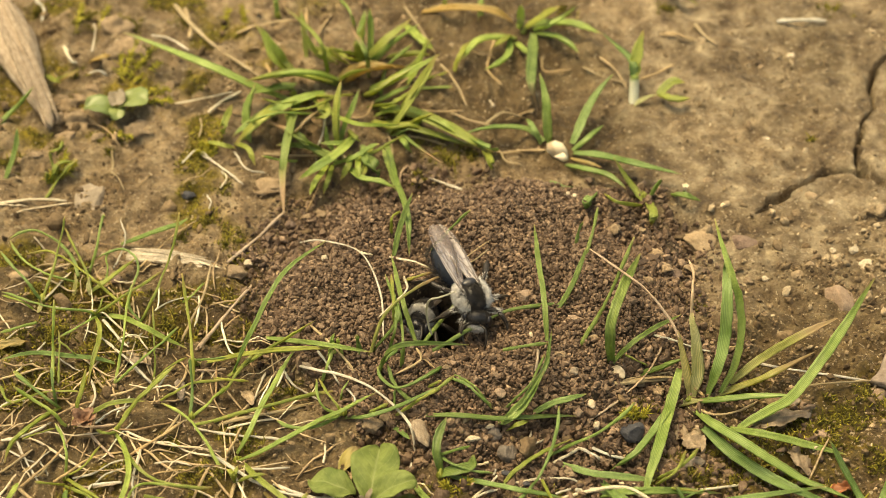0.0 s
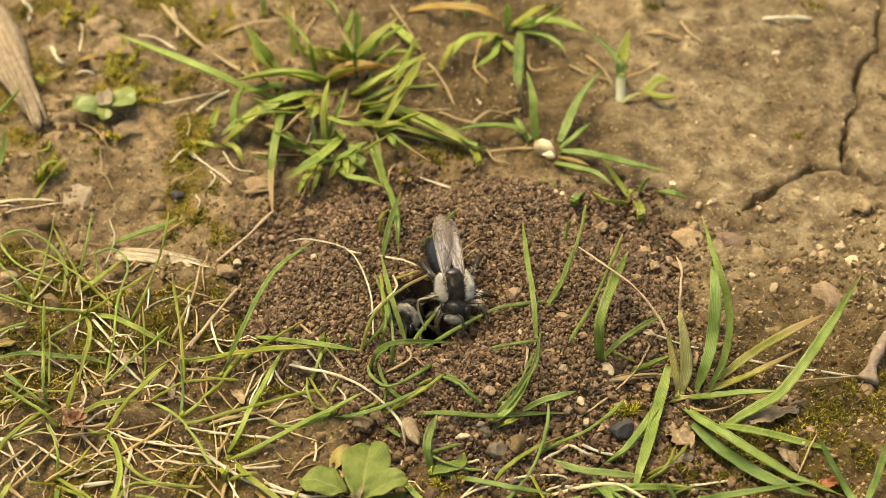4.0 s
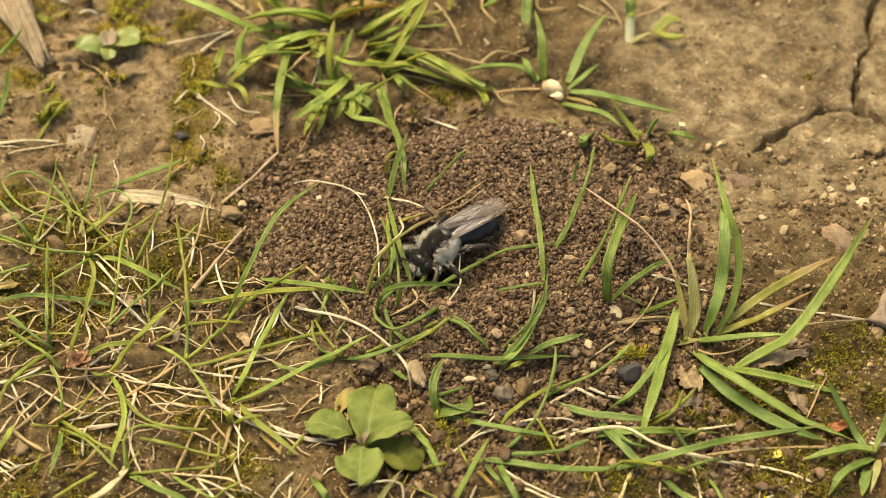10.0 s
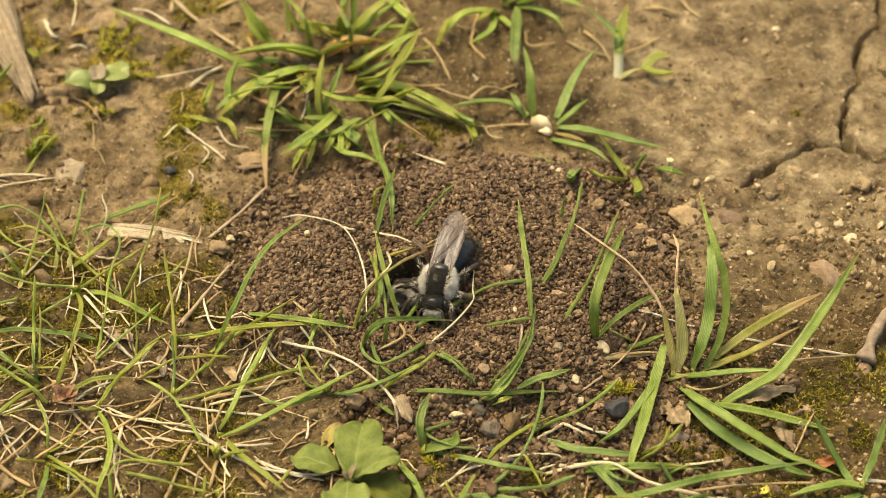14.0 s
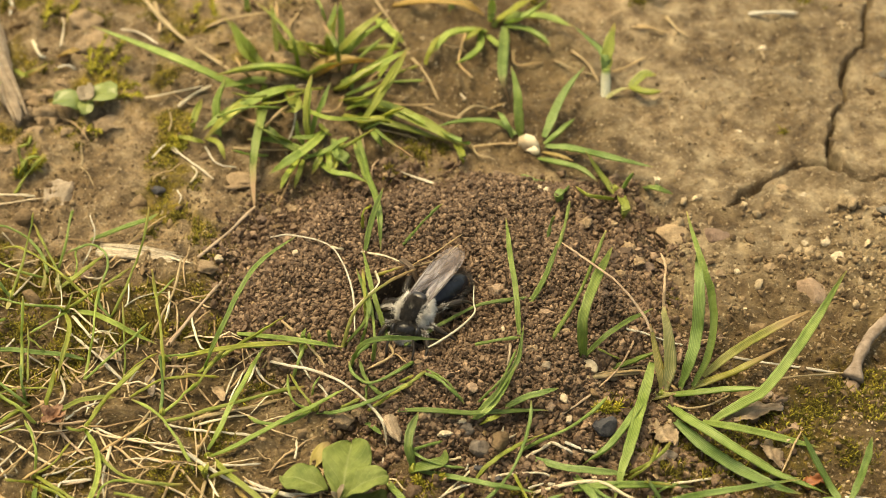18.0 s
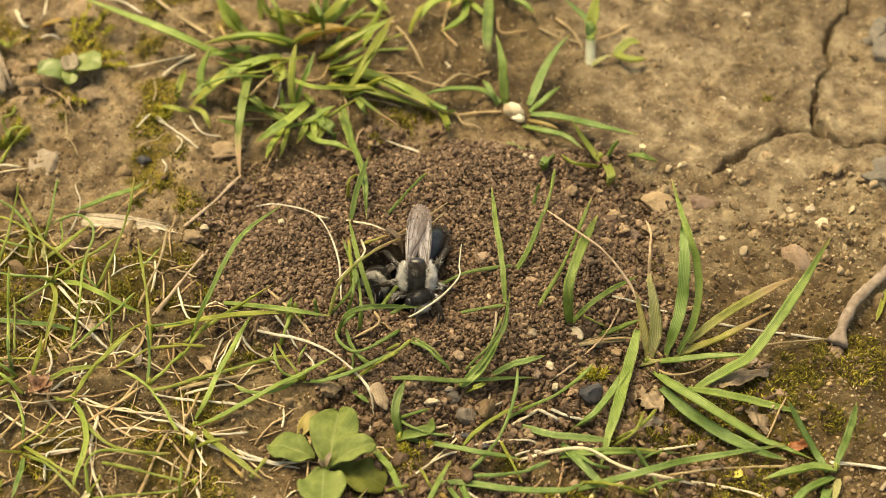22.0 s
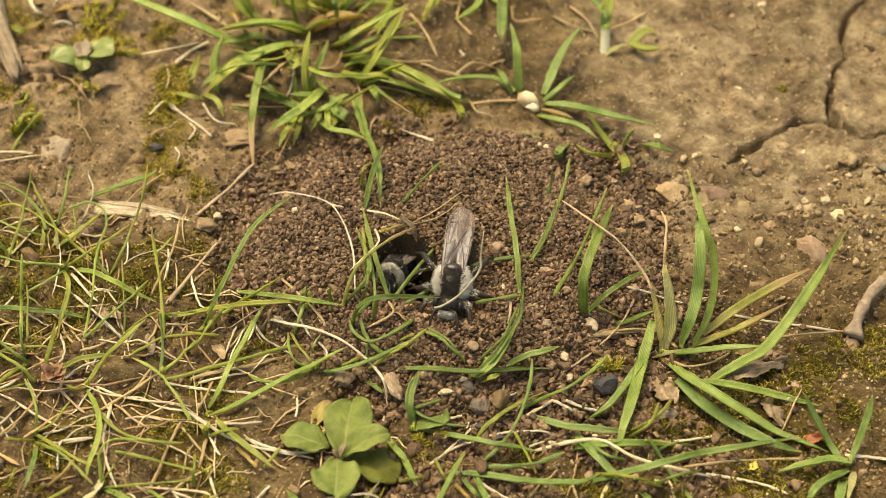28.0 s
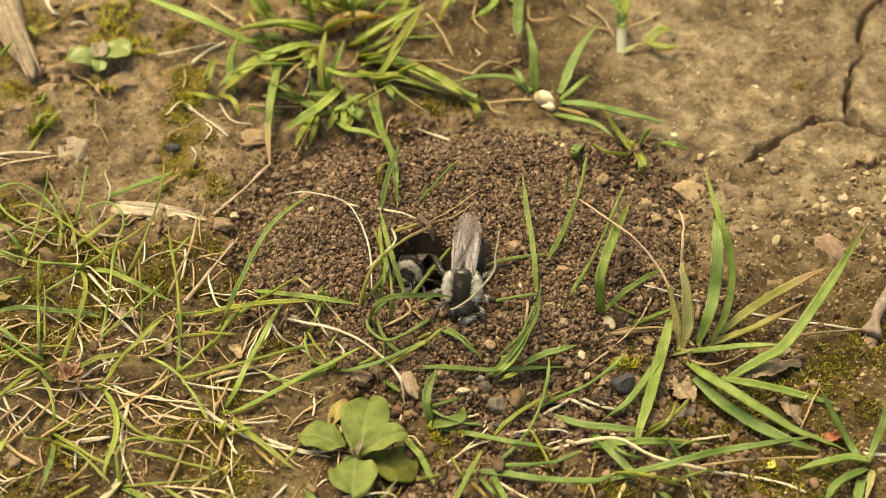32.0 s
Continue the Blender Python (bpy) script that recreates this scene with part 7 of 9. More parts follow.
strand(tuft, "e", 0.84, (26.7, -14.7, 1.4), (29.8, -12.9, 2.7), (33.7, -9.8, 2.3), (37.3, -8.8, 3.8))
strand(tuft, "e", 0.80, (25.2, -15.7, 0.8), (28.0, -15.1, 1.6), (30.8, -14.8, 3.1), (35.0, -10.9, 1.6))
strand(tuft, "g", 0.73, (22.8, -15.5, -0.3), (25.7, -16.8, 1.6), (29.0, -17.1, 2.4), (31.9, -18.0, 3.6))
strand(tuft, "g", 0.95, (27.0, -19.5, 0.6), (29.5, -18.7, 1.9), (31.8, -18.2, 3.7), (34.6, -15.5, 5.8), (37.4, -11.8, 6.9), (39.6, -10.0, 10.4))
strand(tuft, "g", 1.22, (23.0, -16.1, -0.3), (24.5, -19.8, 1.4), (27.0, -22.7, 2.1), (29.6, -24.2, 1.2), (32.2, -25.5, 0.3), (34.7, -26.8, 0.3), (36.8, -27.2, -0.5))
strand(tuft, "g", 1.05, (23.7, -19.5, 0.7), (25.8, -22.5, 0.9), (28.7, -24.6, 0.2), (31.3, -26.8, 0.8), (33.9, -27.5, 0.3))
strand(tuft, "g", 0.69, (26.2, -19.4, 0.5), (28.9, -21.2, 1.7), (32.3, -21.8, 1.1), (36.0, -22.7, 0.7))
strand(tuft, "g", 1.03, (22.0, -14.0, 2.6), (21.0, -16.9, 1.2), (19.4, -22.3, 1.7), (18.2, -25.6, 1.0), (17.3, -28.3, 0.1))
strand(tuft, "g", 0.73, (21.8, -15.7, 0.8), (19.1, -20.6, 1.3), (17.1, -23.2, 1.2), (15.1, -23.7, -0.4))
strand(tuft, "d", 0.26, (23.0, -15.9, -0.3), (24.9, -18.3, 1.1), (27.5, -17.4, 0.6), (29.0, -16.8, 1.1))
strand(tuft, "d", 0.34, (24.2, -15.5, 0.6), (22.5, -14.1, 1.2), (19.7, -13.8, 1.2), (16.8, -14.5, 1.3))
strand(tuft, "yt", 0.85, (22.1, -15.6, -0.6), (23.0, -15.9, 0.1), (24.0, -16.5, 1.1))
tuft = grass_tuft(20.8, -31.1)
strand(tuft, "g", 0.34, (20.8, -31.1, 0.7), (22.2, -31.8, 2.8), (24.6, -29.2, 0.1))
strand(tuft, "y", 0.34, (19.0, -25.4, -0.2), (20.2, -27.6, 4.7), (22.0, -22.2, 1.0))
strand(tuft, "y", 0.44, (15.7, -29.2, -0.4), (17.9, -33.3, 4.7), (21.1, -31.8, 1.2))
strand(tuft, "y", 0.28, (15.9, -26.5, -0.7), (19.1, -26.5, 0.9), (22.3, -27.9, 2.3))
strand(tuft, "g", 0.41, (18.6, -27.8, -0.3), (16.5, -29.9, 3.2), (15.6, -27.0, 0.8))
strand(tuft, "y", 0.38, (19.0, -24.8, -0.1), (20.8, -26.2, 3.5), (23.2, -21.5, 0.6))
tuft = grass_tuft(20.6, -27.9)
strand(tuft, "g", 0.39, (20.6, -27.9, -0.1), (21.6, -27.2, 0.7), (22.9, -27.4, 1.8))
strand(None, "d", 0.38, (4.7, 24.6, -0.3), (6.5, 25.5, 0.6), (9.0, 26.2, -0.8))
strand(None, "d", 0.34, (1.0, 25.9, 0.2), (2.8, 25.0, 0.1), (5.9, 24.3, -0.4))
strand(None, "k", 0.25, (21.0, -9.8, 2.0), (19.2, -13.0, 1.3), (16.8, -16.2, 1.6))
strand(None, "d", 0.25, (15.8, -15.2, 2.1), (18.7, -13.4, 0.9), (21.8, -13.1, 1.3))
strand(None, "y", 0.40, (-41.3, 16.2, -1.1), (-40.1, 16.2, -0.0), (-38.6, 17.2, 1.1))
strand(None, "y", 0.36, (-41.2, 17.8, -0.8), (-41.6, 18.2, 0.3), (-41.7, 18.5, 1.2))
strand(None, "y", 0.33, (-43.5, 31.7, 0.3), (-42.2, 31.7, 0.9), (-40.5, 31.7, 1.8))
tuft = grass_tuft(-36.1, -32.8)
strand(tuft, "y", 0.40, (-34.0, -33.9, -0.4), (-31.5, -32.1, 0.3), (-29.3, -31.2, 1.2))
tuft = grass_tuft(-30.4, -33.7)
strand(tuft, "w", 0.71, (-30.4, -33.7, -0.3), (-28.0, -33.6, 1.7), (-26.9, -31.0, 0.6))
strand(tuft, "g", 0.54, (-26.9, -30.6, 0.0), (-23.5, -34.1, 2.7), (-20.0, -35.0, 1.3))
tuft = grass_tuft(-17.8, -29.7)
strand(tuft, "f", 0.39, (-23.1, -31.1, 0.6), (-19.9, -34.8, 2.9), (-17.2, -35.2, 1.1))
strand(tuft, "y", 0.32, (-20.1, -34.5, 0.5), (-18.2, -33.9, 1.9), (-16.6, -33.5, 2.9))
strand(tuft, "g", 0.69, (-9.0, -34.7, 0.3), (-9.7, -34.7, 2.8), (-11.1, -31.5, 0.8))
tuft = grass_tuft(-5.4, -34.9)
strand(tuft, "yt", 0.47, (-5.4, -34.9, 0.6), (-4.3, -33.7, 2.2), (-2.9, -31.2, 1.8))
strand(tuft, "y", 0.31, (-3.4, -31.9, 0.2), (-1.6, -33.6, 1.7), (0.0, -34.7, 1.8))
strand(tuft, "g", 0.51, (0.9, -35.3, 0.9), (2.4, -33.5, 3.1), (4.2, -30.8, 4.8))
tuft = grass_tuft(3.1, -30.2)
strand(tuft, "o", 0.39, (3.2, -30.7, 0.7), (4.3, -33.8, 2.9), (5.7, -33.7, 0.5))
strand(tuft, "g", 0.47, (3.9, -29.1, -0.1), (4.9, -33.1, 2.5), (6.3, -33.1, 1.0))
strand(tuft, "g", 0.55, (5.0, -29.0, -0.1), (5.9, -34.0, 2.7), (7.1, -35.8, 1.5))
strand(tuft, "g", 0.54, (3.6, -35.1, 0.6), (5.7, -35.7, 2.8), (8.2, -34.8, 0.5))
tuft = grass_tuft(15.0, -34.5)
strand(tuft, "w", 0.40, (15.0, -34.5, -0.1), (15.7, -33.4, 1.2), (16.8, -30.8, 0.4))
strand(tuft, "g", 0.55, (19.2, -31.4, 0.1), (20.6, -34.6, 1.8), (22.4, -35.3, 0.6))
strand(tuft, "yt", 0.40, (19.6, -32.0, -0.1), (21.6, -34.7, 1.6), (24.2, -34.8, -0.1))
strand(tuft, "g", 0.44, (22.9, -30.7, -0.0), (23.7, -33.5, 0.9), (24.7, -34.9, -0.0))
tuft = grass_tuft(38.2, -28.1)
strand(tuft, "g", 0.72, (37.5, -28.4, -0.4), (36.6, -26.4, 0.0), (35.1, -24.9, 2.2), (33.9, -23.9, 4.3))
strand(tuft, "g", 0.66, (38.3, -28.0, -0.3), (39.3, -26.1, 0.8), (40.0, -24.7, 2.2), (40.3, -23.6, 3.5))
strand(tuft, "p", 0.42, (37.9, -27.6, -0.2), (40.5, -27.5, -0.7), (42.9, -28.4, -0.1))
strand(tuft, "g", 0.80, (38.2, -28.4, -0.1), (36.3, -28.6, 0.5), (34.0, -29.3, 0.7), (31.6, -29.8, 0.3))
strand(tuft, "g", 0.75, (38.1, -28.8, -0.7), (35.8, -30.7, 0.5), (34.1, -32.5, 1.4), (33.2, -33.4, 0.1))
strand(tuft, "g", 0.90, (37.7, -29.3, -1.1), (36.8, -31.4, 0.1), (36.2, -33.2, 0.0))
strand(tuft, "yt", 0.70, (38.5, -28.9, -0.8), (37.6, -31.4, 0.3), (36.9, -33.2, 0.3))
strand(None, "k", 0.42, (41.6, -31.1, 0.4), (43.7, -28.3, -0.1), (44.4, -26.9, 1.0), (44.1, -26.6, 1.7))
strand(None, "g", 0.55, (44.6, -26.4, 0.7), (45.6, -24.6, 1.3), (46.5, -23.3, 2.7))
strand(None, "p", 0.60, (43.3, -24.7, -0.2), (44.5, -23.6, -0.6), (45.5, -22.9, -0.5))
strand(None, "y", 0.50, (46.8, -7.6, 0.9), (45.8, -9.5, 0.6), (45.0, -11.2, 0.3))
strand(None, "y", 0.45, (47.9, -7.7, 0.6), (46.6, -9.8, 1.3), (46.4, -10.6, 0.9))
strand(None, "p", 0.27, (-21.0, -31.5, 0.8), (-18.7, -33.3, 1.8), (-16.6, -34.8, 1.2))
strand(None, "p", 0.27, (-17.6, -30.2, 1.0), (-16.8, -33.0, 2.0), (-16.2, -33.5, 1.2))
strand(None, "p", 0.27, (-12.5, -30.9, 0.5), (-13.7, -33.0, 1.1), (-14.6, -34.8, 0.9))
strand(None, "p", 0.26, (-12.7, -32.1, 0.1), (-12.5, -34.3, 1.5), (-12.6, -35.3, 1.4))
strand(None, "p", 0.26, (-7.7, -32.2, 0.4), (-5.2, -33.5, 2.7), (-3.3, -33.4, 2.2), (-2.9, -34.7, 0.9))
strand(None, "p", 0.27, (5.5, -30.6, 0.5), (8.3, -33.1, 1.2), (12.5, -35.0, 0.7))
strand(None, "p", 0.30, (5.9, -31.5, -0.1), (8.7, -33.9, 1.1), (11.3, -35.4, 1.1))
strand(None, "d", 0.37, (1.0, -35.3, 1.3), (3.4, -34.8, 1.7), (6.3, -33.4, 0.4))
strand(None, "p", 0.19, (19.0, -32.0, 0.3), (18.9, -33.6, 0.6), (19.7, -34.3, -0.3))
strand(None, "k", 0.23, (21.6, -31.2, 0.2), (22.2, -32.8, 0.3), (23.0, -33.4, 0.2))
strand(None, "p", 0.23, (28.6, -33.1, -0.1), (27.5, -34.5, 0.8), (27.0, -34.6, -0.2))
strand(None, "d", 0.19, (19.5, -34.0, -0.6), (16.9, -34.3, 0.3), (14.6, -33.7, 0.1))
tuft = grass_tuft(-19.2, 43.6)
strand(tuft, "o", 0.82, (-2.5, 44.2, 0.3), (1.5, 42.0, 2.6), (6.0, 41.0, 2.8), (8.3, 40.5, 1.5))
strand(tuft, "g", 0.65, (4.4, 41.9, 0.7), (4.4, 43.0, 2.3), (4.8, 45.0, 3.7))
strand(None, "d", 0.47, (6.2, 45.0, 0.8), (5.8, 45.3, 2.2), (6.1, 45.0, 4.0))
strand(None, "p", 0.57, (38.7, 41.8, 0.7), (41.1, 41.2, 1.4), (44.2, 41.5, 1.1))
strand(None, "d", 0.41, (25.6, 39.3, 1.0), (27.0, 37.9, 1.8), (28.6, 37.5, 1.1))
strand(None, "d", 0.41, (29.0, 40.7, 1.2), (29.7, 38.5, 1.4), (31.1, 36.7, 1.3))
strand(None, "y", 0.98, (24.5, 49.7, 0.7), (27.3, 44.8, 2.7), (29.7, 44.7, 1.0))
strand(None, "p", 0.42, (-47.9, 46.7, 0.5), (-46.5, 44.5, 0.5), (-46.5, 42.5, 0.4))

# ---- pebbles and clods: sort, place, half sizes ----
pebble("dark", 17.3, -20.0, 1.15, 1.0, 0.95)
pebble("slate", 6.0, -22.4, 1.08, 0.95, 0.80)
pebble("slate", 4.7, -20.7, 0.80, 0.62, 0.60)
pebble("tan", 1.0, -20.4, 0.52, 0.50, 0.55)
pebble("tan", 2.1, -20.1, 0.45, 0.42, 0.52)
pebble("brown", -6.7, -19.2, 1.15, 0.95, 0.80)
pebble("brown", -4.9, -18.5, 0.62, 0.55, 0.50)
pebble("white", 2.9, -21.6, 0.72, 0.38, 0.32)
pebble("pink", 5.3, -17.3, 0.60, 0.55, 0.50)
pebble("tan", 6.5, -18.3, 0.42, 0.40, 0.36)
pebble("pink", 12.4, -18.4, 0.52, 0.48, 0.45)
pebble("white", 14.1, -19.4, 0.42, 0.36, 0.36)
pebble("tan", 13.3, -20.3, 0.36, 0.42, 0.38)
pebble("dark", 5.9, -24.6, 0.60, 0.40, 0.36)
pebble("tan", 25.9, 5.2, 1.8, 1.5, 0.85)
pebble("purple", 30.4, 5.0, 1.55, 1.0, 0.7)
pebble("pink", 38.8, -3.2, 1.7, 1.8, 1.6)
pebble("tan", 20.2, 6.2, 0.43, 0.37, 0.30)
pebble("pink", 7.8, -5.2, 0.82, 0.72, 0.62)
pebble("dark", -26.8, 13.9, 0.84, 0.61, 0.48)
pebble("brown", -35.2, 35.9, 1.88, 1.63, 1.35)
pebble("brown", -39.9, 24.9, 1.38, 1.14, 0.90)
pebble("brown", -42.3, 27.8, 1.27, 0.84, 0.66)
pebble("pink", 40.5, -14.6, 1.08, 0.94, 0.87)
pebble("brown", -36.8, -27.6, 1.28, 1.11, 0.94)
pebble("white", -11.5, 0.7, 0.36, 0.31, 0.29)
pebble("white", -19.4, 2.8, 0.51, 0.44, 0.41)
pebble("brown", -20.5, 1.3, 1.13, 0.86, 0.68)
pebble("brown", -13.9, 10.0, 0.52, 0.45, 0.42)
pebble("purple", -15.5, 8.6, 0.64, 0.47, 0.37)
pebble("brown", -12.6, 11.2, 0.65, 0.54, 0.42)
pebble("white", 12.9, 10.8, 0.32, 0.26, 0.21)
pebble("white", 13.6, 10.3, 0.35, 0.29, 0.23)
pebble("white", -12.2, -3.3, 0.30, 0.22, 0.17)
pebble("tan", -2.6, 15.0, 0.65, 0.42, 0.33)
pebble("grey", 12.2, -14.9, 0.52, 0.45, 0.37)
pebble("brown", 17.3, 5.8, 0.74, 0.63, 0.50)
pebble("brown", 22.0, 0.4, 0.84, 0.68, 0.54)
pebble("purple", 23.1, 0.3, 0.67, 0.57, 0.45)
pebble("brown", 30.4, -0.0, 0.56, 0.46, 0.36)
pebble("white", 32.0, 0.0, 0.42, 0.37, 0.32)
pebble("white", 40.2, 11.4, 0.48, 0.41, 0.38)
pebble("white", 41.3, 4.1, 0.58, 0.47, 0.37)
pebble("white", 42.2, 1.7, 0.81, 0.64, 0.51)
pebble("tan", 36.5, 1.3, 0.46, 0.39, 0.32)
pebble("white", 39.3, 4.2, 0.41, 0.35, 0.28)
pebble("white", 39.5, 35.8, 0.52, 0.45, 0.37)
pebble("tan", 35.7, 33.7, 0.52, 0.45, 0.36)
pebble("white", 34.9, 21.4, 0.34, 0.28, 0.22)
pebble("tan", 35.3, 0.2, 0.79, 0.57, 0.45)
pebble("dark", 7.3, -25.7, 0.55, 0.36, 0.28)
pebble("grey", -8.6, 37.0, 0.45, 0.39, 0.31)
pebble("tan", 38.3, 12.2, 0.89, 0.60, 0.48)
pebble("tan", -42.3, 1.4, 1.15, 0.76, 0.60)
pebble("purple", -32.5, 1.3, 0.74, 0.58, 0.46)
pebble("grey", -12.5, -12.6, 0.63, 0.55, 0.46)
pebble("tan", 14.2, -10.8, 0.58, 0.37, 0.29)
pebble("pink", 12.5, -8.3, 0.69, 0.37, 0.26)
pebble("brown", 10.9, -13.1, 0.52, 0.42, 0.33)
pebble("brown", 0.3, -14.4, 0.52, 0.42, 0.33)
pebble("pink", 1.2, -13.6, 0.52, 0.37, 0.29)
pebble("tan", 35.4, -26.7, 0.62, 0.42, 0.33)
pebble("pink", 34.3, -20.0, 1.05, 0.69, 0.55)
pebble("grey", 32.3, -16.8, 1.05, 0.56, 0.42)
pebble("brown", -42.7, 25.6, 0.70, 0.58, 0.46)
pebble("brown", -43.3, 18.7, 0.74, 0.50, 0.39)
pebble("brown", -30.3, 30.9, 0.96, 0.65, 0.51)
pebble("brown", -21.9, 18.9, 0.91, 0.55, 0.44)
pebble("tan", 27.7, 14.6, 0.72, 0.42, 0.33)
pebble("brown", 28.5, 3.0, 0.63, 0.52, 0.41)
pebble("tan", 28.5, -1.2, 0.67, 0.57, 0.45)
pebble("brown", 21.1, 2.4, 0.85, 0.73, 0.59)
pebble("brown", 25.2, 1.3, 0.96, 0.74, 0.59)
pebble("brown", 20.0, -2.3, 0.66, 0.56, 0.44)
pebble("pink", 20.8, -9.1, 0.64, 0.49, 0.39)
pebble("brown", 18.2, -13.6, 0.69, 0.59, 0.47)
pebble("brown", 20.0, -14.6, 0.63, 0.54, 0.42)
pebble("brown", 11.3, -24.6, 0.55, 0.46, 0.36)
pebble("brown", -18.1, 15.1, 2.0, 1.4, 0.35)
pebble("brown", -37.4, 39.9, 1.90, 1.50, 1.20)
pebble("brown", -36.8, 35.3, 1.70, 1.50, 1.10)
pebble("brown", -39.5, 24.2, 1.50, 1.30, 1.00)
pebble("brown", -41.1, 27.4, 1.30, 1.10, 0.90)
pebble("brown", -41.9, 24.9, 1.00, 0.90, 0.70)
pebble("brown", -32.7, 23.4, 1.70, 1.20, 0.70)
pebble("brown", -40.3, 28.8, 0.90, 0.80, 0.70)
pebble("brown", -38.8, 30.1, 0.90, 0.80, 0.60)
pebble("brown", -40.6, 22.0, 1.10, 0.80, 0.60)
pebble("brown", -37.0, 21.8, 0.90, 0.70, 0.50)
slab(57.0, 30.2, 8.0, 5.4, 1.1)
slab(-36.6, 13.0, 2.0, 3.2, 0.35, "grey")
slab(53.4, 9.6, 6.8, 5.0, 0.9)

# ---- small plants, wood, shells and litter ----
plant = rosette("broad_leaved_seedling", "small green rosette seedling with oval leaves", -6.4, -27.1)
broad_leaf(plant, LEAF_YELLOW, (-9.0, -25.6, 1.6), (-7.5, -22.6, 1.9), 1.40)
broad_leaf(plant, LEAF_DARK, (-5.7, -28.8, 1.4), (-1.3, -30.4, 1.0), 3.70)
broad_leaf(plant, LEAF, (-7.5, -27.6, 1.6), (-11.6, -25.9, 1.3), 3.05, 0.06)
broad_leaf(plant, LEAF, (-6.2, -29.1, 1.8), (-5.5, -22.4, 1.9), 4.30, 0.10)
broad_leaf(plant, LEAF, (-6.3, -29.0, 2.3), (-2.2, -27.4, 3.3), 2.70, 0.20)
broad_leaf(plant, LEAF, (-6.6, -29.5, 2.2), (-6.7, -34.0, 2.9), 4.20, 0.14)
broad_leaf(plant, LEAF_BROWN, (-6.5, -29.3, 2.5), (-6.0, -28.5, 3.4), 0.50)
broad_leaf(plant, LEAF_BROWN, (-6.6, -29.4, 2.5), (-7.0, -29.2, 3.3), 0.45)
plant = rosette("seedling", "twin-leaved seedling with rounded pale green leaves", -35.8, 27.7)
broad_leaf(plant, LEAF_PALE, (-35.6, 25.0, 1.7), (-38.8, 25.3, 2.0), 3.10)
broad_leaf(plant, LEAF_PALE, (-34.9, 26.1, 1.7), (-31.9, 25.7, 2.5), 3.60)
broad_leaf(plant, LEAF_BROWN, (-35.2, 24.9, 2.2), (-35.5, 27.4, 2.3), 1.90)
broad_leaf(plant, LEAF_PALE, (-35.3, 25.2, 1.9), (-35.0, 23.4, 1.5), 1.70)
litter_leaf("dead_leaf", "curled tan dead leaf on soil", DEAD, (22.0, -18.7, -0.3), (23.3, -22.2, 0.6), 2.29)
litter_leaf("dead_leaf", "flat grey dead leaf on soil", DEAD_GREY, (19.3, -24.1, -0.1), (23.6, -23.2, 0.5), 1.42)
litter_leaf("dead_leaf", "rounded grey-brown dead leaf", DEAD_GREY, (31.5, -21.4, 0.2), (32.8, -24.2, -0.2), 1.56)
litter_leaf("dead_leaf", "long grey-brown dead leaf", DEAD_GREY, (28.3, -19.4, 0.6), (33.6, -18.4, 1.4), 1.58)
litter_leaf("dead_leaf", "small red-brown dead leaf", RED, (34.2, -26.3, -0.1), (36.9, -25.3, -0.3), 1.14)
litter_leaf("petal", "small yellow fallen petal", PETAL, (29.0, -29.4, 0.3), (30.0, -28.9, 0.4), 0.66)
litter_leaf("dead_leaf", "pale scrap of dead leaf", DEAD, (-18.5, -14.4, 0.1), (-17.3, -16.6, 0.8), 1.00)
litter_leaf("dead_leaf", "torn tan leaf scrap among grass", DEAD, (-30.0, -10.2, 0.1), (-27.3, -11.5, 0.8), 1.94)
litter_leaf("dead_leaf", "ochre dead leaf tip on moss", YELLOW, (-42.7, -8.9, -0.1), (-39.5, -8.3, 0.4), 1.22)
wood_piece("striped grey-brown bark flake on soil", WOOD, 1.35, 0.3, (-2.2, -19.9, 2.2), (-1.8, -21.2, 2.2), (-1.2, -22.6, 1.8))
litter_leaf("dead_leaf", "narrow grey-brown fibre scrap on soil", DEAD_GREY, (-24.5, -13.2, 0.5), (-24.0, -16.2, 0.9), 0.95)
wood_piece("weathered grey-brown piece of wood", WOOD, 5.28, 0.6, (-52.2, 43.6, 2.4), (-46.5, 31.6, 2.8), (-42.4, 23.4, 0.1))
wood_piece("bleached splinter of wood lying on soil", PALE_WOOD, 1.94, 0.12, (-31.8, 5.3, -1.4), (-28.0, 3.9, -0.4), (-23.0, 2.5, -0.2))
twig_piece(1.78, (40.7, -14.3, 0.5), (41.9, -11.8, 1.5), (44.2, -8.5, 1.4), (51.0, -2.6, 2.7))
snail_shell(12.4, 19.4, 1.65)
seed_husk(16.2, -13.9, 1.89, -50)
seed_husk(13.5, -17.5, 1.34, -60)
seed_husk(8.3, -9.9, 0.74, -60)
seed_husk(4.3, -20.3, 1.02, 10)
dry_flower(-32.3, -19.5, 1.15)
white_flower(25.2, 12.8, 0.45)
moss_cushion(-34.3, 34.1, 1.4, 60)
moss_cushion(-33.4, 36.8, 0.9, 36)
moss_cushion(-31.7, 28.4, 1.0, 40)
moss_cushion(-41.2, 20.4, 0.7, 24)
moss_cushion(-40.9, 17.0, 0.7, 30)
moss_cushion(-39.6, 17.8, 0.5, 16)
moss_cushion(-35.4, 22.2, 0.9, 26)
moss_cushion(-35.7, 20.0, 0.6, 16)
moss_cushion(-46.4, 18.4, 1.6, 50)
moss_cushion(-48.9, 33.2, 1.3, 40)
moss_cushion(-41.0, 32.1, 1.0, 26)
moss_cushion(-24.2, 9.1, 1.2, 22)
moss_cushion(-21.8, 6.1, 1.5, 34)
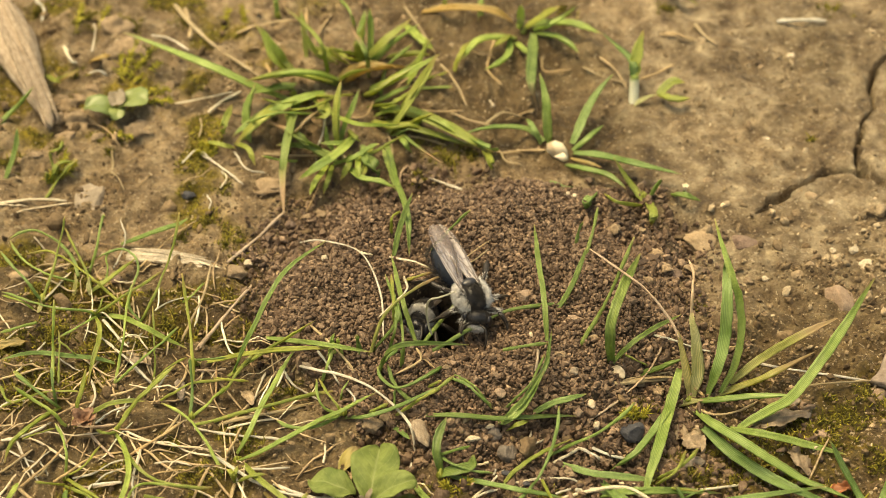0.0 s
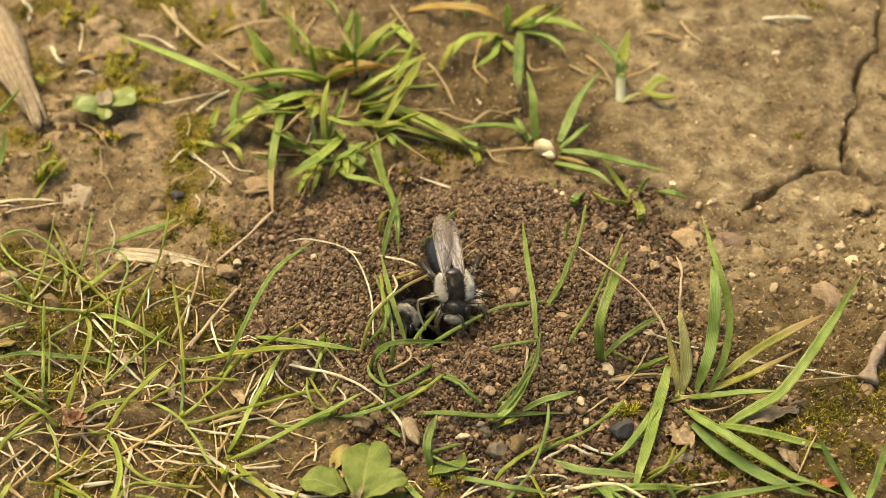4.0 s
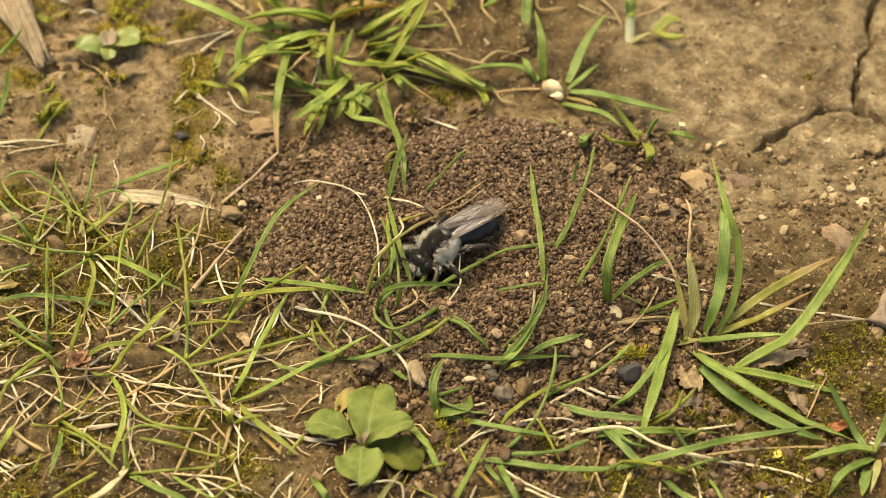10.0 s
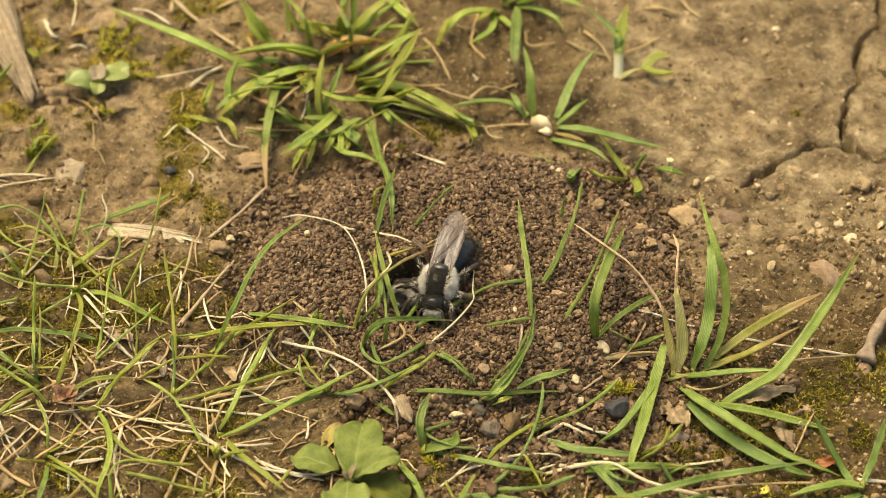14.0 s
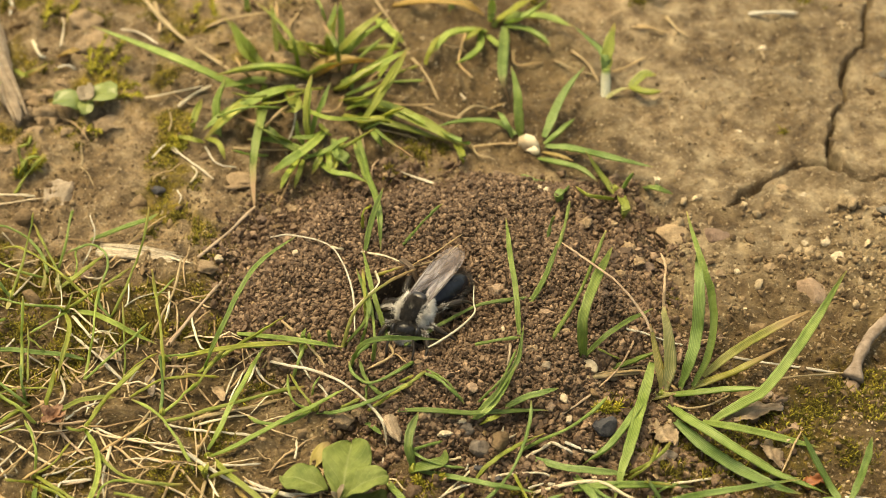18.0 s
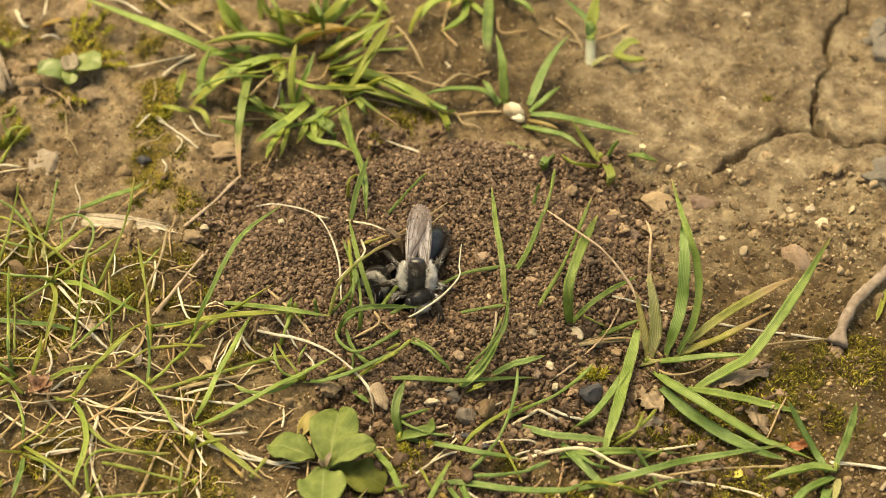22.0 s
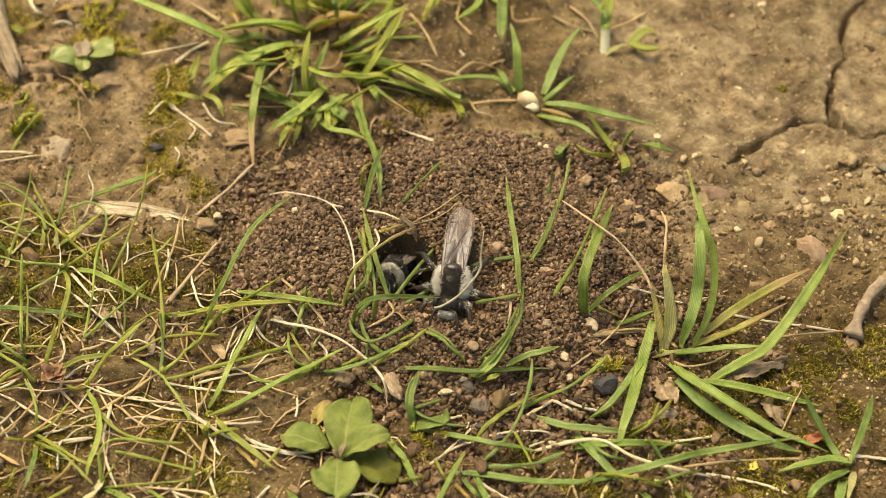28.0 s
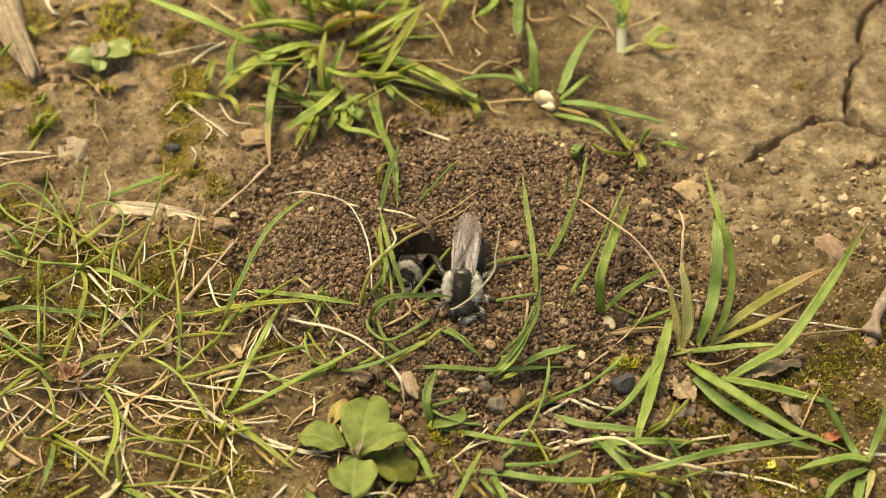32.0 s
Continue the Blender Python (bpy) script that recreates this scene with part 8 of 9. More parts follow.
moss_cushion(-26.6, 7.2, 1.2, 16)
moss_cushion(-20.7, 3.8, 1.0, 30)
moss_cushion(18.8, -16.7, 1.2, 70)
moss_cushion(37.9, -18.3, 2.1, 50)
moss_cushion(35.4, -21.2, 1.6, 50)
moss_cushion(39.3, -22.7, 2.1, 70)
moss_cushion(37.0, -17.1, 1.4, 50)
moss_cushion(39.0, -15.5, 1.3, 40)
moss_cushion(35.2, -18.6, 1.2, 36)
moss_cushion(-41.2, -8.3, 2.6, 160)
moss_cushion(-37.5, -6.9, 2.5, 150)
moss_cushion(-38.1, -14.3, 2.7, 130)
moss_cushion(0.4, 19.3, 2.4, 90)
moss_cushion(2.8, 20.7, 1.6, 50)
moss_cushion(-2.6, 15.8, 1.3, 40)
moss_cushion(-2.4, 21.6, 0.9, 26)
moss_cushion(25.7, -21.6, 1.5, 80)
moss_cushion(22.8, -25.0, 2.0, 110)
moss_cushion(18.8, -25.4, 1.3, 70)
moss_cushion(0.8, -27.7, 1.5, 80)
moss_cushion(9.7, -27.5, 1.3, 60)
moss_cushion(-13.8, -14.7, 1.1, 40)
moss_cushion(-18.7, -6.3, 1.3, 60)
moss_cushion(-26.2, -6.3, 1.9, 90)
moss_cushion(-28.5, -9.5, 1.6, 80)
moss_cushion(25.1, -4.7, 0.8, 20)
moss_cushion(-36.4, 2.7, 1.5, 60)
moss_cushion(39.5, 20.8, 0.6, 12)
moss_cushion(21.0, -22.9, 1.3, 50)
moss_cushion(-1.2, -27.6, 1.3, 60)
moss_cushion(26.4, -24.7, 1.3, 60)
moss_cushion(31.1, -24.1, 1.2, 50)
moss_cushion(32.4, -28.1, 1.3, 50)
moss_cushion(-21.9, -6.7, 1.3, 60)
moss_cushion(-19.7, -8.2, 1.1, 40)
moss_cushion(-23.0, 14.4, 1.1, 30)
moss_cushion(16.2, -32.2, 2.0, 90)
moss_cushion(22.6, -31.8, 2.3, 110)
moss_cushion(28.0, -31.6, 2.2, 100)
moss_cushion(33.1, -32.7, 2.2, 90)
moss_cushion(-4.1, -32.2, 1.5, 60)
moss_cushion(-47.5, 44.5, 2.0, 50)
moss_cushion(-41.1, 41.9, 2.7, 70)
moss_cushion(-35.8, 41.0, 2.0, 50)
moss_cushion(-29.6, 42.6, 1.6, 36)
moss_cushion(14.0, 42.6, 1.6, 40)
moss_cushion(25.9, 44.1, 1.3, 26)
moss_cushion(45.4, 43.5, 1.6, 26)

moss_plume(-34.9, 30.7, 2.8, 4.0, 1.6)
moss_plume(-35.3, 30.7, 1.1, 4.6, 1.6)
moss_plume(-35.6, 30.6, -0.1, 2.6, 1.2)
moss_plume(-34.4, 30.3, 3.0, 2.7, 1.0)
moss_plume(-32.7, 29.0, 2.6, -0.3, 0.9)
moss_plume(-32.1, 26.9, 2.6, -0.5, 0.6)
moss_plume(-36.5, 22.4, 3.1, -0.7, 0.6)
moss_plume(-39.5, 40.7, 0.9, 2.3, 1.2)
moss_plume(-42.0, 40.1, 0.4, 2.9, 1.0)
moss_plume(-40.7, 16.9, 0.6, 2.2, 1.0)
moss_plume(-40.4, 16.3, 1.5, 1.3, 1.0)
moss_plume(-41.1, 15.8, -0.5, 0.5, 0.6)
moss_plume(-25.6, 42.3, 0.6, 2.0, 1.0)
moss_plume(-22.9, 42.1, -0.4, 1.8, 1.0)
moss_plume(-23.9, 20.5, -2.0, 0.1, 0.6)
moss_plume(-24.2, 20.0, -2.1, -0.4, 0.5)
moss_plume(17.9, -18.0, -0.2, 0.5, 1.2)
moss_plume(18.2, -17.9, 0.7, 0.5, 1.1)
moss_plume(17.6, -18.2, -0.8, 0.1, 1.0)
moss_plume(1.3, -26.5, 1.2, 0.7, 0.7)
moss_plume(0.8, -26.3, -0.5, 0.1, 0.7)

moss_carpet(19000)
fibre_litter(270)

# ---- the ashy black-and-white mining bees; each faces +y, with its thorax at the origin ----
hair_rng = np.random.RandomState(8)


def shell_points(count, radii, keep):
    """Points and outward directions on an oval, where keep(direction) says how likely a hair is."""
    out = []
    while len(out) < count:
        d = hair_rng.normal(size=3)
        d /= np.linalg.norm(d)
        if hair_rng.rand() < keep(d):
            out.append(d)
    d = np.array(out)
    r = np.array(radii)
    nor = d / r
    nor /= np.linalg.norm(nor, axis=1)[:, None]
    return d * r, nor


def coat(name, mat, parent, count, radii, centre, keep, length, width=0.045, lean=(0, -0.35, 0), label=""):
    p, nor = shell_points(count, radii, keep)
    tufts = np.array([noise.noise_vector(Vector(q) * 1.9) for q in p])
    w = nor + np.array(lean) + 0.75 * tufts + hair_rng.normal(0, 0.14, (count, 3))
    w /= np.linalg.norm(w, axis=1)[:, None]
    v, f = spikes(p * 0.97 + np.array(centre), w * (length * hair_rng.uniform(0.55, 1.15, count))[:, None], width * hair_rng.uniform(0.8, 1.3, count))
    return part(name, mesh_data(name, v, f, mat), parent, label)


def oval(rx, ry, rz, centre=(0, 0, 0), rings=3, pinch=0.0):
    v, f = ball(rings)
    v = v * (1 - pinch * v[:, 1:2] * np.array((1, 0, 1)))
    return v * np.array((rx, ry, rz)) + np.array(centre), f


def tube(points, half, n=10, section=ROUND_SECTION):
    way = spline(points, n)
    return sweep(way, np.interp(np.linspace(0, 1, n), np.linspace(0, 1, len(half)), half), section)[:2]


def wing_edges(s, length, width):
    w = width * (s / 0.68) ** 0.62 if s < 0.68 else width * math.sqrt(max(0, 1 - ((s - 0.68) / 0.325) ** 2))
    lead = 0.22 * math.sin(math.pi * s) - (0.42 * (width - w) if s > 0.68 else 0)
    return lead, lead - max(w, 0.12)


def wing_point(s, u, length, width, side):
    lead, trail = wing_edges(s, length, width)
    x = lead + (trail - lead) * u
    return (side * x, -length * s, 0.05 * math.sin(7 * u + 3 * s) + 0.035 * math.sin(19 * u - 2 * s) + 0.10 * math.sin(math.pi * u) * (1 - s) - 0.25 * s * s)


def wing(name, parent, side, root, length, width, lines):
    n, k = 22, 8
    top = np.array([wing_point(i / (n - 1) * 0.995, j / (k - 1), length, width, side) for i in range(n) for j in range(k)])
    f = [(i * k + j, i * k + j + 1, (i + 1) * k + j + 1, (i + 1) * k + j) for i in range(n - 1) for j in range(k - 1)]
    w = part(name, mesh_data(name, top, f, WING, {"up": np.repeat(np.linspace(0, 1, n), k)}), parent, "smoky translucent wing membrane")
    w.location = Vector(root) * MM
    for line in lines:
        pts = [np.array(wing_point(s, u, length, width, side)) + np.array((0, 0, 0.02)) for s, u in line]
        v, g = tube(pts, (0.036, 0.020), 10, ROUND_SECTION[::2])
        part("vein", mesh_data("vein", v, g, VEIN), w, "dark brown wing vein")
    return w


FORE_LINES = [[(0, 0.05), (0.3, 0.03), (0.62, 0.03), (0.72, 0.05)], [(0, 0.2), (0.2, 0.22), (0.42, 0.16), (0.62, 0.05)],
              [(0, 0.5), (0.2, 0.55), (0.38, 0.62), (0.5, 0.6)], [(0, 0.85), (0.2, 0.9), (0.36, 0.95)], [(0.22, 0.24), (0.3, 0.58)],
              [(0.42, 0.16), (0.46, 0.36), (0.5, 0.6), (0.54, 0.86)], [(0.46, 0.36), (0.6, 0.36), (0.76, 0.42)], [(0.58, 0.08), (0.6, 0.36), (0.64, 0.6)],
              [(0.70, 0.06), (0.75, 0.2), (0.76, 0.42), (0.72, 0.62)], [(0.5, 0.6), (0.64, 0.6), (0.78, 0.66)], [(0.62, 0.04), (0.74, 0.12), (0.84, 0.1)], [(0.54, 0.86), (0.62, 0.92), (0.7, 0.97)], [(0.76, 0.42), (0.86, 0.45)], [(0.78, 0.66), (0.86, 0.7)], [(0.3, 0.58), (0.4, 0.8), (0.54, 0.86)]]
HIND_LINES = [[(0, 0.08), (0.4, 0.06), (0.75, 0.08)], [(0, 0.4), (0.35, 0.45), (0.7, 0.6)], [(0.35, 0.1), (0.4, 0.45)]]


def leg(name, parent, hip, knee, ankle, toe, thick, brush):
    """Thigh as the leg's own mesh, shin and foot under it."""
    h, k, a, t = (np.array(q) for q in (hip, knee, ankle, toe))
    k, a, t = k - h, a - h, t - h
    v, f = tube([(0, 0, 0), k * 0.5 + np.array((0, 0, 0.08)), k], (0.2 * thick, 0.32 * thick, 0.2 * thick))
    thigh = part(name, mesh_data(name, v, f, LEG), parent)
    thigh.location = Vector(h) * MM
    v, f = tube([k, (k + a) / 2, a], (0.17 * thick, 0.3 * thick, 0.26 * thick))
    part("shin", mesh_data("shin", v, f, LEG), thigh)
    v, f = tube([a, a * 0.6 + t * 0.4 + np.array((0, 0, 0.1)), a * 0.3 + t * 0.7, t], (0.2 * thick, 0.15 * thick, 0.12, 0.07), 14)
    part("foot", mesh_data("foot", v, f, LEG), thigh)
    for name2, mat, p, q, count, long in (("pale_brush", WHITE_FUR, (0, 0, 0), k, brush[0], 0.42), ("brown_brush", TAN_FUR if brush[2] else BLACK_FUR, k, a, brush[1], 0.34)):
        if count:
            p, q = np.array(p), np.array(q)
            s = hair_rng.uniform(0.1, 1, count)[:, None]
            d = hair_rng.normal(size=(count, 3))
            d /= np.linalg.norm(d, axis=1)[:, None]
            v, f = spikes(p + (q - p) * s + d * 0.15, (0.8 * d + 0.8 * (q - p) / np.linalg.norm(q - p)) * long * hair_rng.uniform(0.6, 1.1, count)[:, None], 0.024)
            part(name2, mesh_data(name2, v, f, mat), thigh, "pale fringe of leg hair" if mat == WHITE_FUR else "brown brush of leg hair")
    return thigh


def mining_bee(label, collar=False):
    bee = tagged(new("mining_bee"), label, "bee", "mining bees at the nest")
    v, f = oval(1.30, 1.64, 1.34)
    thorax = part("thorax", mesh_data("thorax", v, f, CHITIN), bee)
    radii = (1.30, 1.64, 1.34)

    def pale(d):
        side = abs(d[0])
        if collar:
            return min(1, max(0, (d[1] - 0.36) * 7)) * min(1, max(0, (0.82 - d[1]) * 8)) if d[2] > -0.4 else 0.05
        return min(1, max(0, (side - 0.53) * 3.2) * (1 - 0.85 * math.exp(-((d[1] + 0.02) / 0.14) ** 2) * (d[2] > 0.1)) + max(0, (-d[1] - 0.70) * 5) * (0 if side < 0.2 else 1)) if d[2] > -0.7 else 0.15
    coat("white_fur", WHITE_FUR, thorax, 9000, radii, (0, 0, 0), pale, 0.45 if collar else 0.78, 0.020, (0, -0.12, -0.12), label="fluffy ash-white thorax fur")
    coat("black_fur", BLACK_FUR, thorax, 6400, radii, (0, 0, 0), lambda d: 1 - pale(d) if d[2] > -0.2 else 0.1, 0.30, 0.030, label="short black thorax fur")
    v, f = oval(0.72, 0.46, 0.26, (0, -0.80, 1.22))
    part("scutellum", mesh_data("scutellum", v, f, CHITIN), thorax, "glossy black plate between the wings")

    head = part("head", mesh_data("head", *oval(1.2, 0.8, 1.05, (0, 0.70, -0.35)), CHITIN), bee)
    head.location = Vector((0, 1.58, -0.25)) * MM
    for side in (-1, 1):
        part("eye", mesh_data("eye", *oval(0.34, 0.52, 0.82, (side * 1.12, 0.80, -0.32)), EYE), head, "glossy black compound eye")
        v, f = tube([(side * 0.3, 1.35, 0.0), (side * 0.7, 1.8, 0.5), (side * 1.0, 2.05, 0.55), (side * 1.25, 2.8, 0.0), (side * 1.2, 3.5, -0.7)], (0.09, 0.1, 0.12, 0.12, 0.09), 18)
        part("antenna", mesh_data("antenna", v, f, LEG), head, "black elbowed antenna")
        v, f = tube([(side * 0.5, 1.1, -1.1), (side * 0.45, 1.5, -1.45), (side * 0.05, 1.75, -1.6)], (0.2, 0.17, 0.06))
        part("mandible", mesh_data("mandible", v, f, LEG), head)
    coat("face_fur", WHITE_FUR, head, 1300, (0.95, 0.80, 0.9), (0, 0.74, -0.45), lambda d: max(0, min(1, (d[1] - 0.38) * 4)) * (1 if d[2] < 0.42 and abs(d[0]) < 0.62 else 0.0), 0.62, 0.026, (0, 0.12, -0.2), "white face fur")
    coat("crown_fur", BLACK_FUR, head, 900, (1.2, 0.8, 1.05), (0, 0.70, -0.35), lambda d: 1 if d[2] > 0.35 else 0.05, 0.30, 0.030, (0, 0.2, 0.2), "short black crown fur")

    belly = part("abdomen", mesh_data("abdomen", *oval(1.26, 2.9, 1.15, (0, -3.0, -0.1)), ABDOMEN), bee, "shiny blue-black abdomen")
    belly.location = Vector((0, -1.4, -0.35)) * MM
    ends = (0.1, 0.22, 0.40, 0.57, 0.73, 0.87, 1.0)
    for k in range(6):
        a, b = ends[k] - 0.03, ends[k + 1]
        vs, fs = [], []
        m = 24
        for i, q in enumerate(np.linspace(a, b, 6)):
            r = math.sin(math.pi * (0.06 + 0.93 * q) ** 0.85) ** 0.62 * (1 + 0.025 * (i / 5))
            vs += [(1.36 * r * math.cos(c), -6.1 * q, -0.1 - 0.5 * q * q + 1.36 * r * math.sin(c)) for c in np.linspace(0, 2 * math.pi, m, endpoint=False)]
        fs = [(i * m + j, i * m + (j + 1) % m, (i + 1) * m + (j + 1) % m, (i + 1) * m + j) for i in range(5) for j in range(m)]
        part("tergite", mesh_data("tergite", vs, fs, ABDOMEN), belly)
    coat("side_hair", BLACK_FUR, belly, 260, (1.4, 2.9, 1.3), (0, -3.0, -0.2), lambda d: 1 if abs(d[0]) > 0.7 and d[2] < 0.2 else 0.02, 0.55, 0.04, (0, -0.5, 0), "sparse dark hair along the abdomen")
    coat("tail_fringe", BLACK_FUR, belly, 220, (1.05, 1.1, 0.9), (0, -5.1, -0.5), lambda d: 1 if d[1] < -0.35 else 0, 0.6, 0.04, (0, -0.5, 0), "black tail fringe")

    for side in (-1, 1):
        w = wing("hindwing", bee, side, (side * 1.02, -0.25, 0.9), 6.4, 1.75, HIND_LINES)
        w.rotation_euler = (radians(-1), 0, radians(0.5 * side))
        w = wing("forewing", bee, side, (side * 1.02, 0.25, 1.04 + 0.09 * side), 9.2, 2.1, FORE_LINES)
        w.rotation_euler = (radians(0.5), radians(-8 * side), radians(0.7 * side))
        tip = oval(0.2, 0.3, 0.16, (side * 0.98, 0.12, 1.0))
        part("tegula", mesh_data("tegula", *tip, CHITIN), bee)
        leg("foreleg", bee, (side * 0.8, 1.2, -0.9), (side * 1.9, 2.0, -0.6), (side * 2.4, 3.0, -1.4), (side * 2.3, 4.0, -2.2), 0.85, (0, 0, 1) if collar else (240, 150, 1))
        leg("midleg", bee, (side * 1.0, 0.1, -1.0), (side * 2.2, 0.5, -0.4), (side * 3.2, 0.1, -1.2), (side * 4.2, -0.5, -2.1), 0.95, (0, 0, 1) if collar else (300, 220, 1))
        leg("hindleg", bee, (side * 1.0, -1.0, -0.9), (side * 2.2, -1.9, 0.1), (side * 2.9, -3.5, -0.3), (side * 3.7, -5.0, -1.6), 0.95, (130, 420, 0))
    return bee


digger = mining_bee("ashy black-and-white mining bee digging at its burrow")
dweller = mining_bee("second black-and-white mining bee crouched inside the burrow", True)

# the straw that the digging bee knocks over
straw_data = tube([(0.25, 1.1, 0.1), (0.62, 2.2, 0.3), (0.85, 4.6, 0.4), (0.55, 6.9, 0.2), (0.05, 8.3, 0), (-0.75, 9.1, 0.1), (-2.2, 11.0, 0.3)], (0.075, 0.105, 0.105, 0.10, 0.09, 0.075, 0.04), 40)
loose_straw = tagged(new("straw", mesh_data("straw", *straw_data, STRAND["p"])), "bleached hooked straw leaning over the burrow", "straw", "loose straws")

# ---- what moves ----
DWELL = (-0.0020, -0.0061, 0.0010, 24, 4, 163)
STRAW_ROWS = [
    (0, pose(-0.00071, -0.01187, 0.00399, 75.5, -6.4, 154.6)),
    (1, pose(-0.00013, -0.01167, 0.00392, 70.1, -4.1, 162.4)),
    (3, pose(-0.00027, -0.01121, 0.00395, 69.8, -4.2, 155.2)),
    (6, pose(-0.00020, -0.01149, 0.00396, 72.0, -6.4, 153.4)),
    (7, pose(0.00046, -0.01122, 0.00371, 86.7, -18.0, 107.1)),
    (8.5, pose(0.00030, -0.01158, 0.00376, 86.5, -19.1, 107.5)),
    (8.67, pose(0.00017, -0.01261, 0.00390, 70.4, 21.4, 72.3)),
    (8.83, pose(0.00003, -0.01363, 0.00405, 23.4, 37.7, 13.0)),
    (9, pose(-0.00275, -0.01714, 0.00130, 14.0, -6.0, -43.0)),
    (9.5, pose(-0.00380, -0.01761, 0.00130, 14.0, -6.0, -43.0)),
    (10, pose(-0.00325, -0.01716, 0.00130, 14.0, -6.0, -43.0)),
    (11, pose(-0.00300, -0.01679, 0.00159, 12.0, -6.0, -43.0)),
    (12, pose(-0.00313, -0.01751, 0.00159, 12.0, -6.0, -43.0)),
    (13, pose(-0.00422, -0.01684, 0.00130, 14.0, -6.0, -43.0)),
    (13.5, pose(-0.00235, -0.01507, 0.00159, 12.0, -6.0, -43.0)),
    (15.5, pose(-0.00012, -0.01510, 0.00520, -4.5, -8.0, -43.6)),
    (16, pose(-0.00011, -0.01518, 0.00520, -4.2, -8.0, -43.6)),
    (17, pose(0.00007, -0.01524, 0.00517, -3.0, -12.0, -45.0)),
    (18, pose(0.00044, -0.01488, 0.00508, -7.4, -4.0, -39.5)),
    (19, pose(-0.00015, -0.01508, 0.00520, -4.6, -4.0, -42.9)),
    (20, pose(-0.00030, -0.01519, 0.00524, -2.4, -4.0, -46.3)),
    (21, pose(-0.00017, -0.01525, 0.00521, 3.9, -0.0, -43.4)),
    (22, pose(-0.00011, -0.01519, 0.00520, 0.5, 4.0, -43.4)),
    (23, pose(0.00078, -0.01471, 0.00502, -0.2, 8.0, -39.8)),
    (24, pose(-0.00005, -0.01530, 0.00519, -2.2, 4.0, -48.5)),
    (24.33, pose(0.00036, -0.01534, 0.00520, 19.7, 11.9, -55.5)),
    (24.67, pose(0.00077, -0.01537, 0.00520, 41.6, 21.8, -59.1)),
    (25, pose(0.00118, -0.01541, 0.00521, 64.8, 32.2, -58.4)),
    (28, pose(0.00116, -0.01473, 0.00500, 66.5, 27.1, -56.7)),
    (29, pose(0.00108, -0.01535, 0.00518, 71.4, 28.9, -53.6)),
    (30, pose(0.00093, -0.01507, 0.00508, 59.3, 20.3, -78.7)),
    (31, pose(0.00115, -0.01514, 0.00512, 61.2, 22.0, -72.1)),
    (32, pose(0.00116, -0.01523, 0.00515, 64.6, 22.5, -66.3)),
]


def motions():
    """All that moves: the digging bee, its head, abdomen, wings and legs; the bee below; the straw."""
    rows = [
        (0, pose(0.00284, -0.00676, 0.00483, -7.8, 0.0, -156.0)),
        (1, pose(0.00287, -0.00591, 0.00483, -5.9, 0.0, -166.2)),
        (2, pose(0.00327, -0.00565, 0.00483, -6.8, 0.0, -160.4)),
        (3, pose(0.00211, -0.00615, 0.00483, -4.3, 0.0, -177.8)),
        (6, pose(0.00269, -0.00444, 0.00483, 0.0, 0.0, -151.0)),
        (7, pose(0.00317, -0.00428, 0.00483, 7.1, 0.0, -139.5)),
        (7.5, pose(0.00421, -0.00363, 0.00484, 7.5, 0.0, -133.1)),
        (8, pose(0.00441, -0.00401, 0.00484, 8.7, 0.0, -141.5)),
        (8.5, pose(0.00285, -0.00693, 0.00483, 11.7, 0.0, -176.9)),
        (9, pose(0.00123, -0.00886, 0.00482, 8.8, 0.0, 164.6)),
        (9.5, pose(0.00048, -0.00773, 0.00483, 8.8, 0.0, 147.1)),
        (10, pose(0.00005, -0.00790, 0.00483, 5.8, 0.0, 134.2)),
        (11, pose(0.00000, -0.00793, 0.00483, 7.2, 0.0, 143.9)),
        (12, pose(0.00034, -0.00846, 0.00483, -1.7, 0.0, 155.8)),
        (13, pose(0.00164, -0.00811, 0.00483, -1.7, 0.0, 171.7)),
        (15.5, pose(0.00031, -0.00865, 0.00482, -2.7, 0.0, 153.0)),
        (16, pose(0.00025, -0.00893, 0.00482, -3.2, 0.0, 152.3)),
        (17, pose(0.00058, -0.00899, 0.00483, 6.2, 0.0, 151.4)),
        (18, pose(0.00019, -0.00931, 0.00482, 1.8, 0.0, 151.4)),
        (19, pose(0.00063, -0.01050, 0.00482, 4.6, 0.0, 156.0)),
        (20, pose(0.00126, -0.00915, 0.00482, -1.3, 0.0, 162.9)),
        (21, pose(0.00106, -0.00900, 0.00482, -9.7, 0.0, 171.0)),
        (22, pose(0.00164, -0.00903, 0.00482, -1.8, 0.0, 176.9)),
        (23, pose(0.00239, -0.00920, 0.00482, 0.8, 0.0, 173.1)),
        (24, pose(0.00182, -0.01057, 0.00482, 2.2, 0.0, 165.3)),
        (25, pose(0.00245, -0.01042, 0.00482, 6.4, 0.0, 170.7)),
        (28, pose(0.00354, -0.01106, 0.00482, -2.5, 0.0, 171.4)),
        (29, pose(0.00295, -0.01117, 0.00482, -0.3, 0.0, 163.4)),
        (30, pose(0.00331, -0.01062, 0.00482, -6.2, 0.0, 169.4)),
        (31, pose(0.00275, -0.01137, 0.00482, -3.9, 0.0, 164.6)),
        (32, pose(0.00290, -0.01192, 0.00482, -1.7, 0.0, 174.2)),
    ]
    walk(digger, rows)
    parts = {k.name.split(".")[0]: k for k in digger.children}
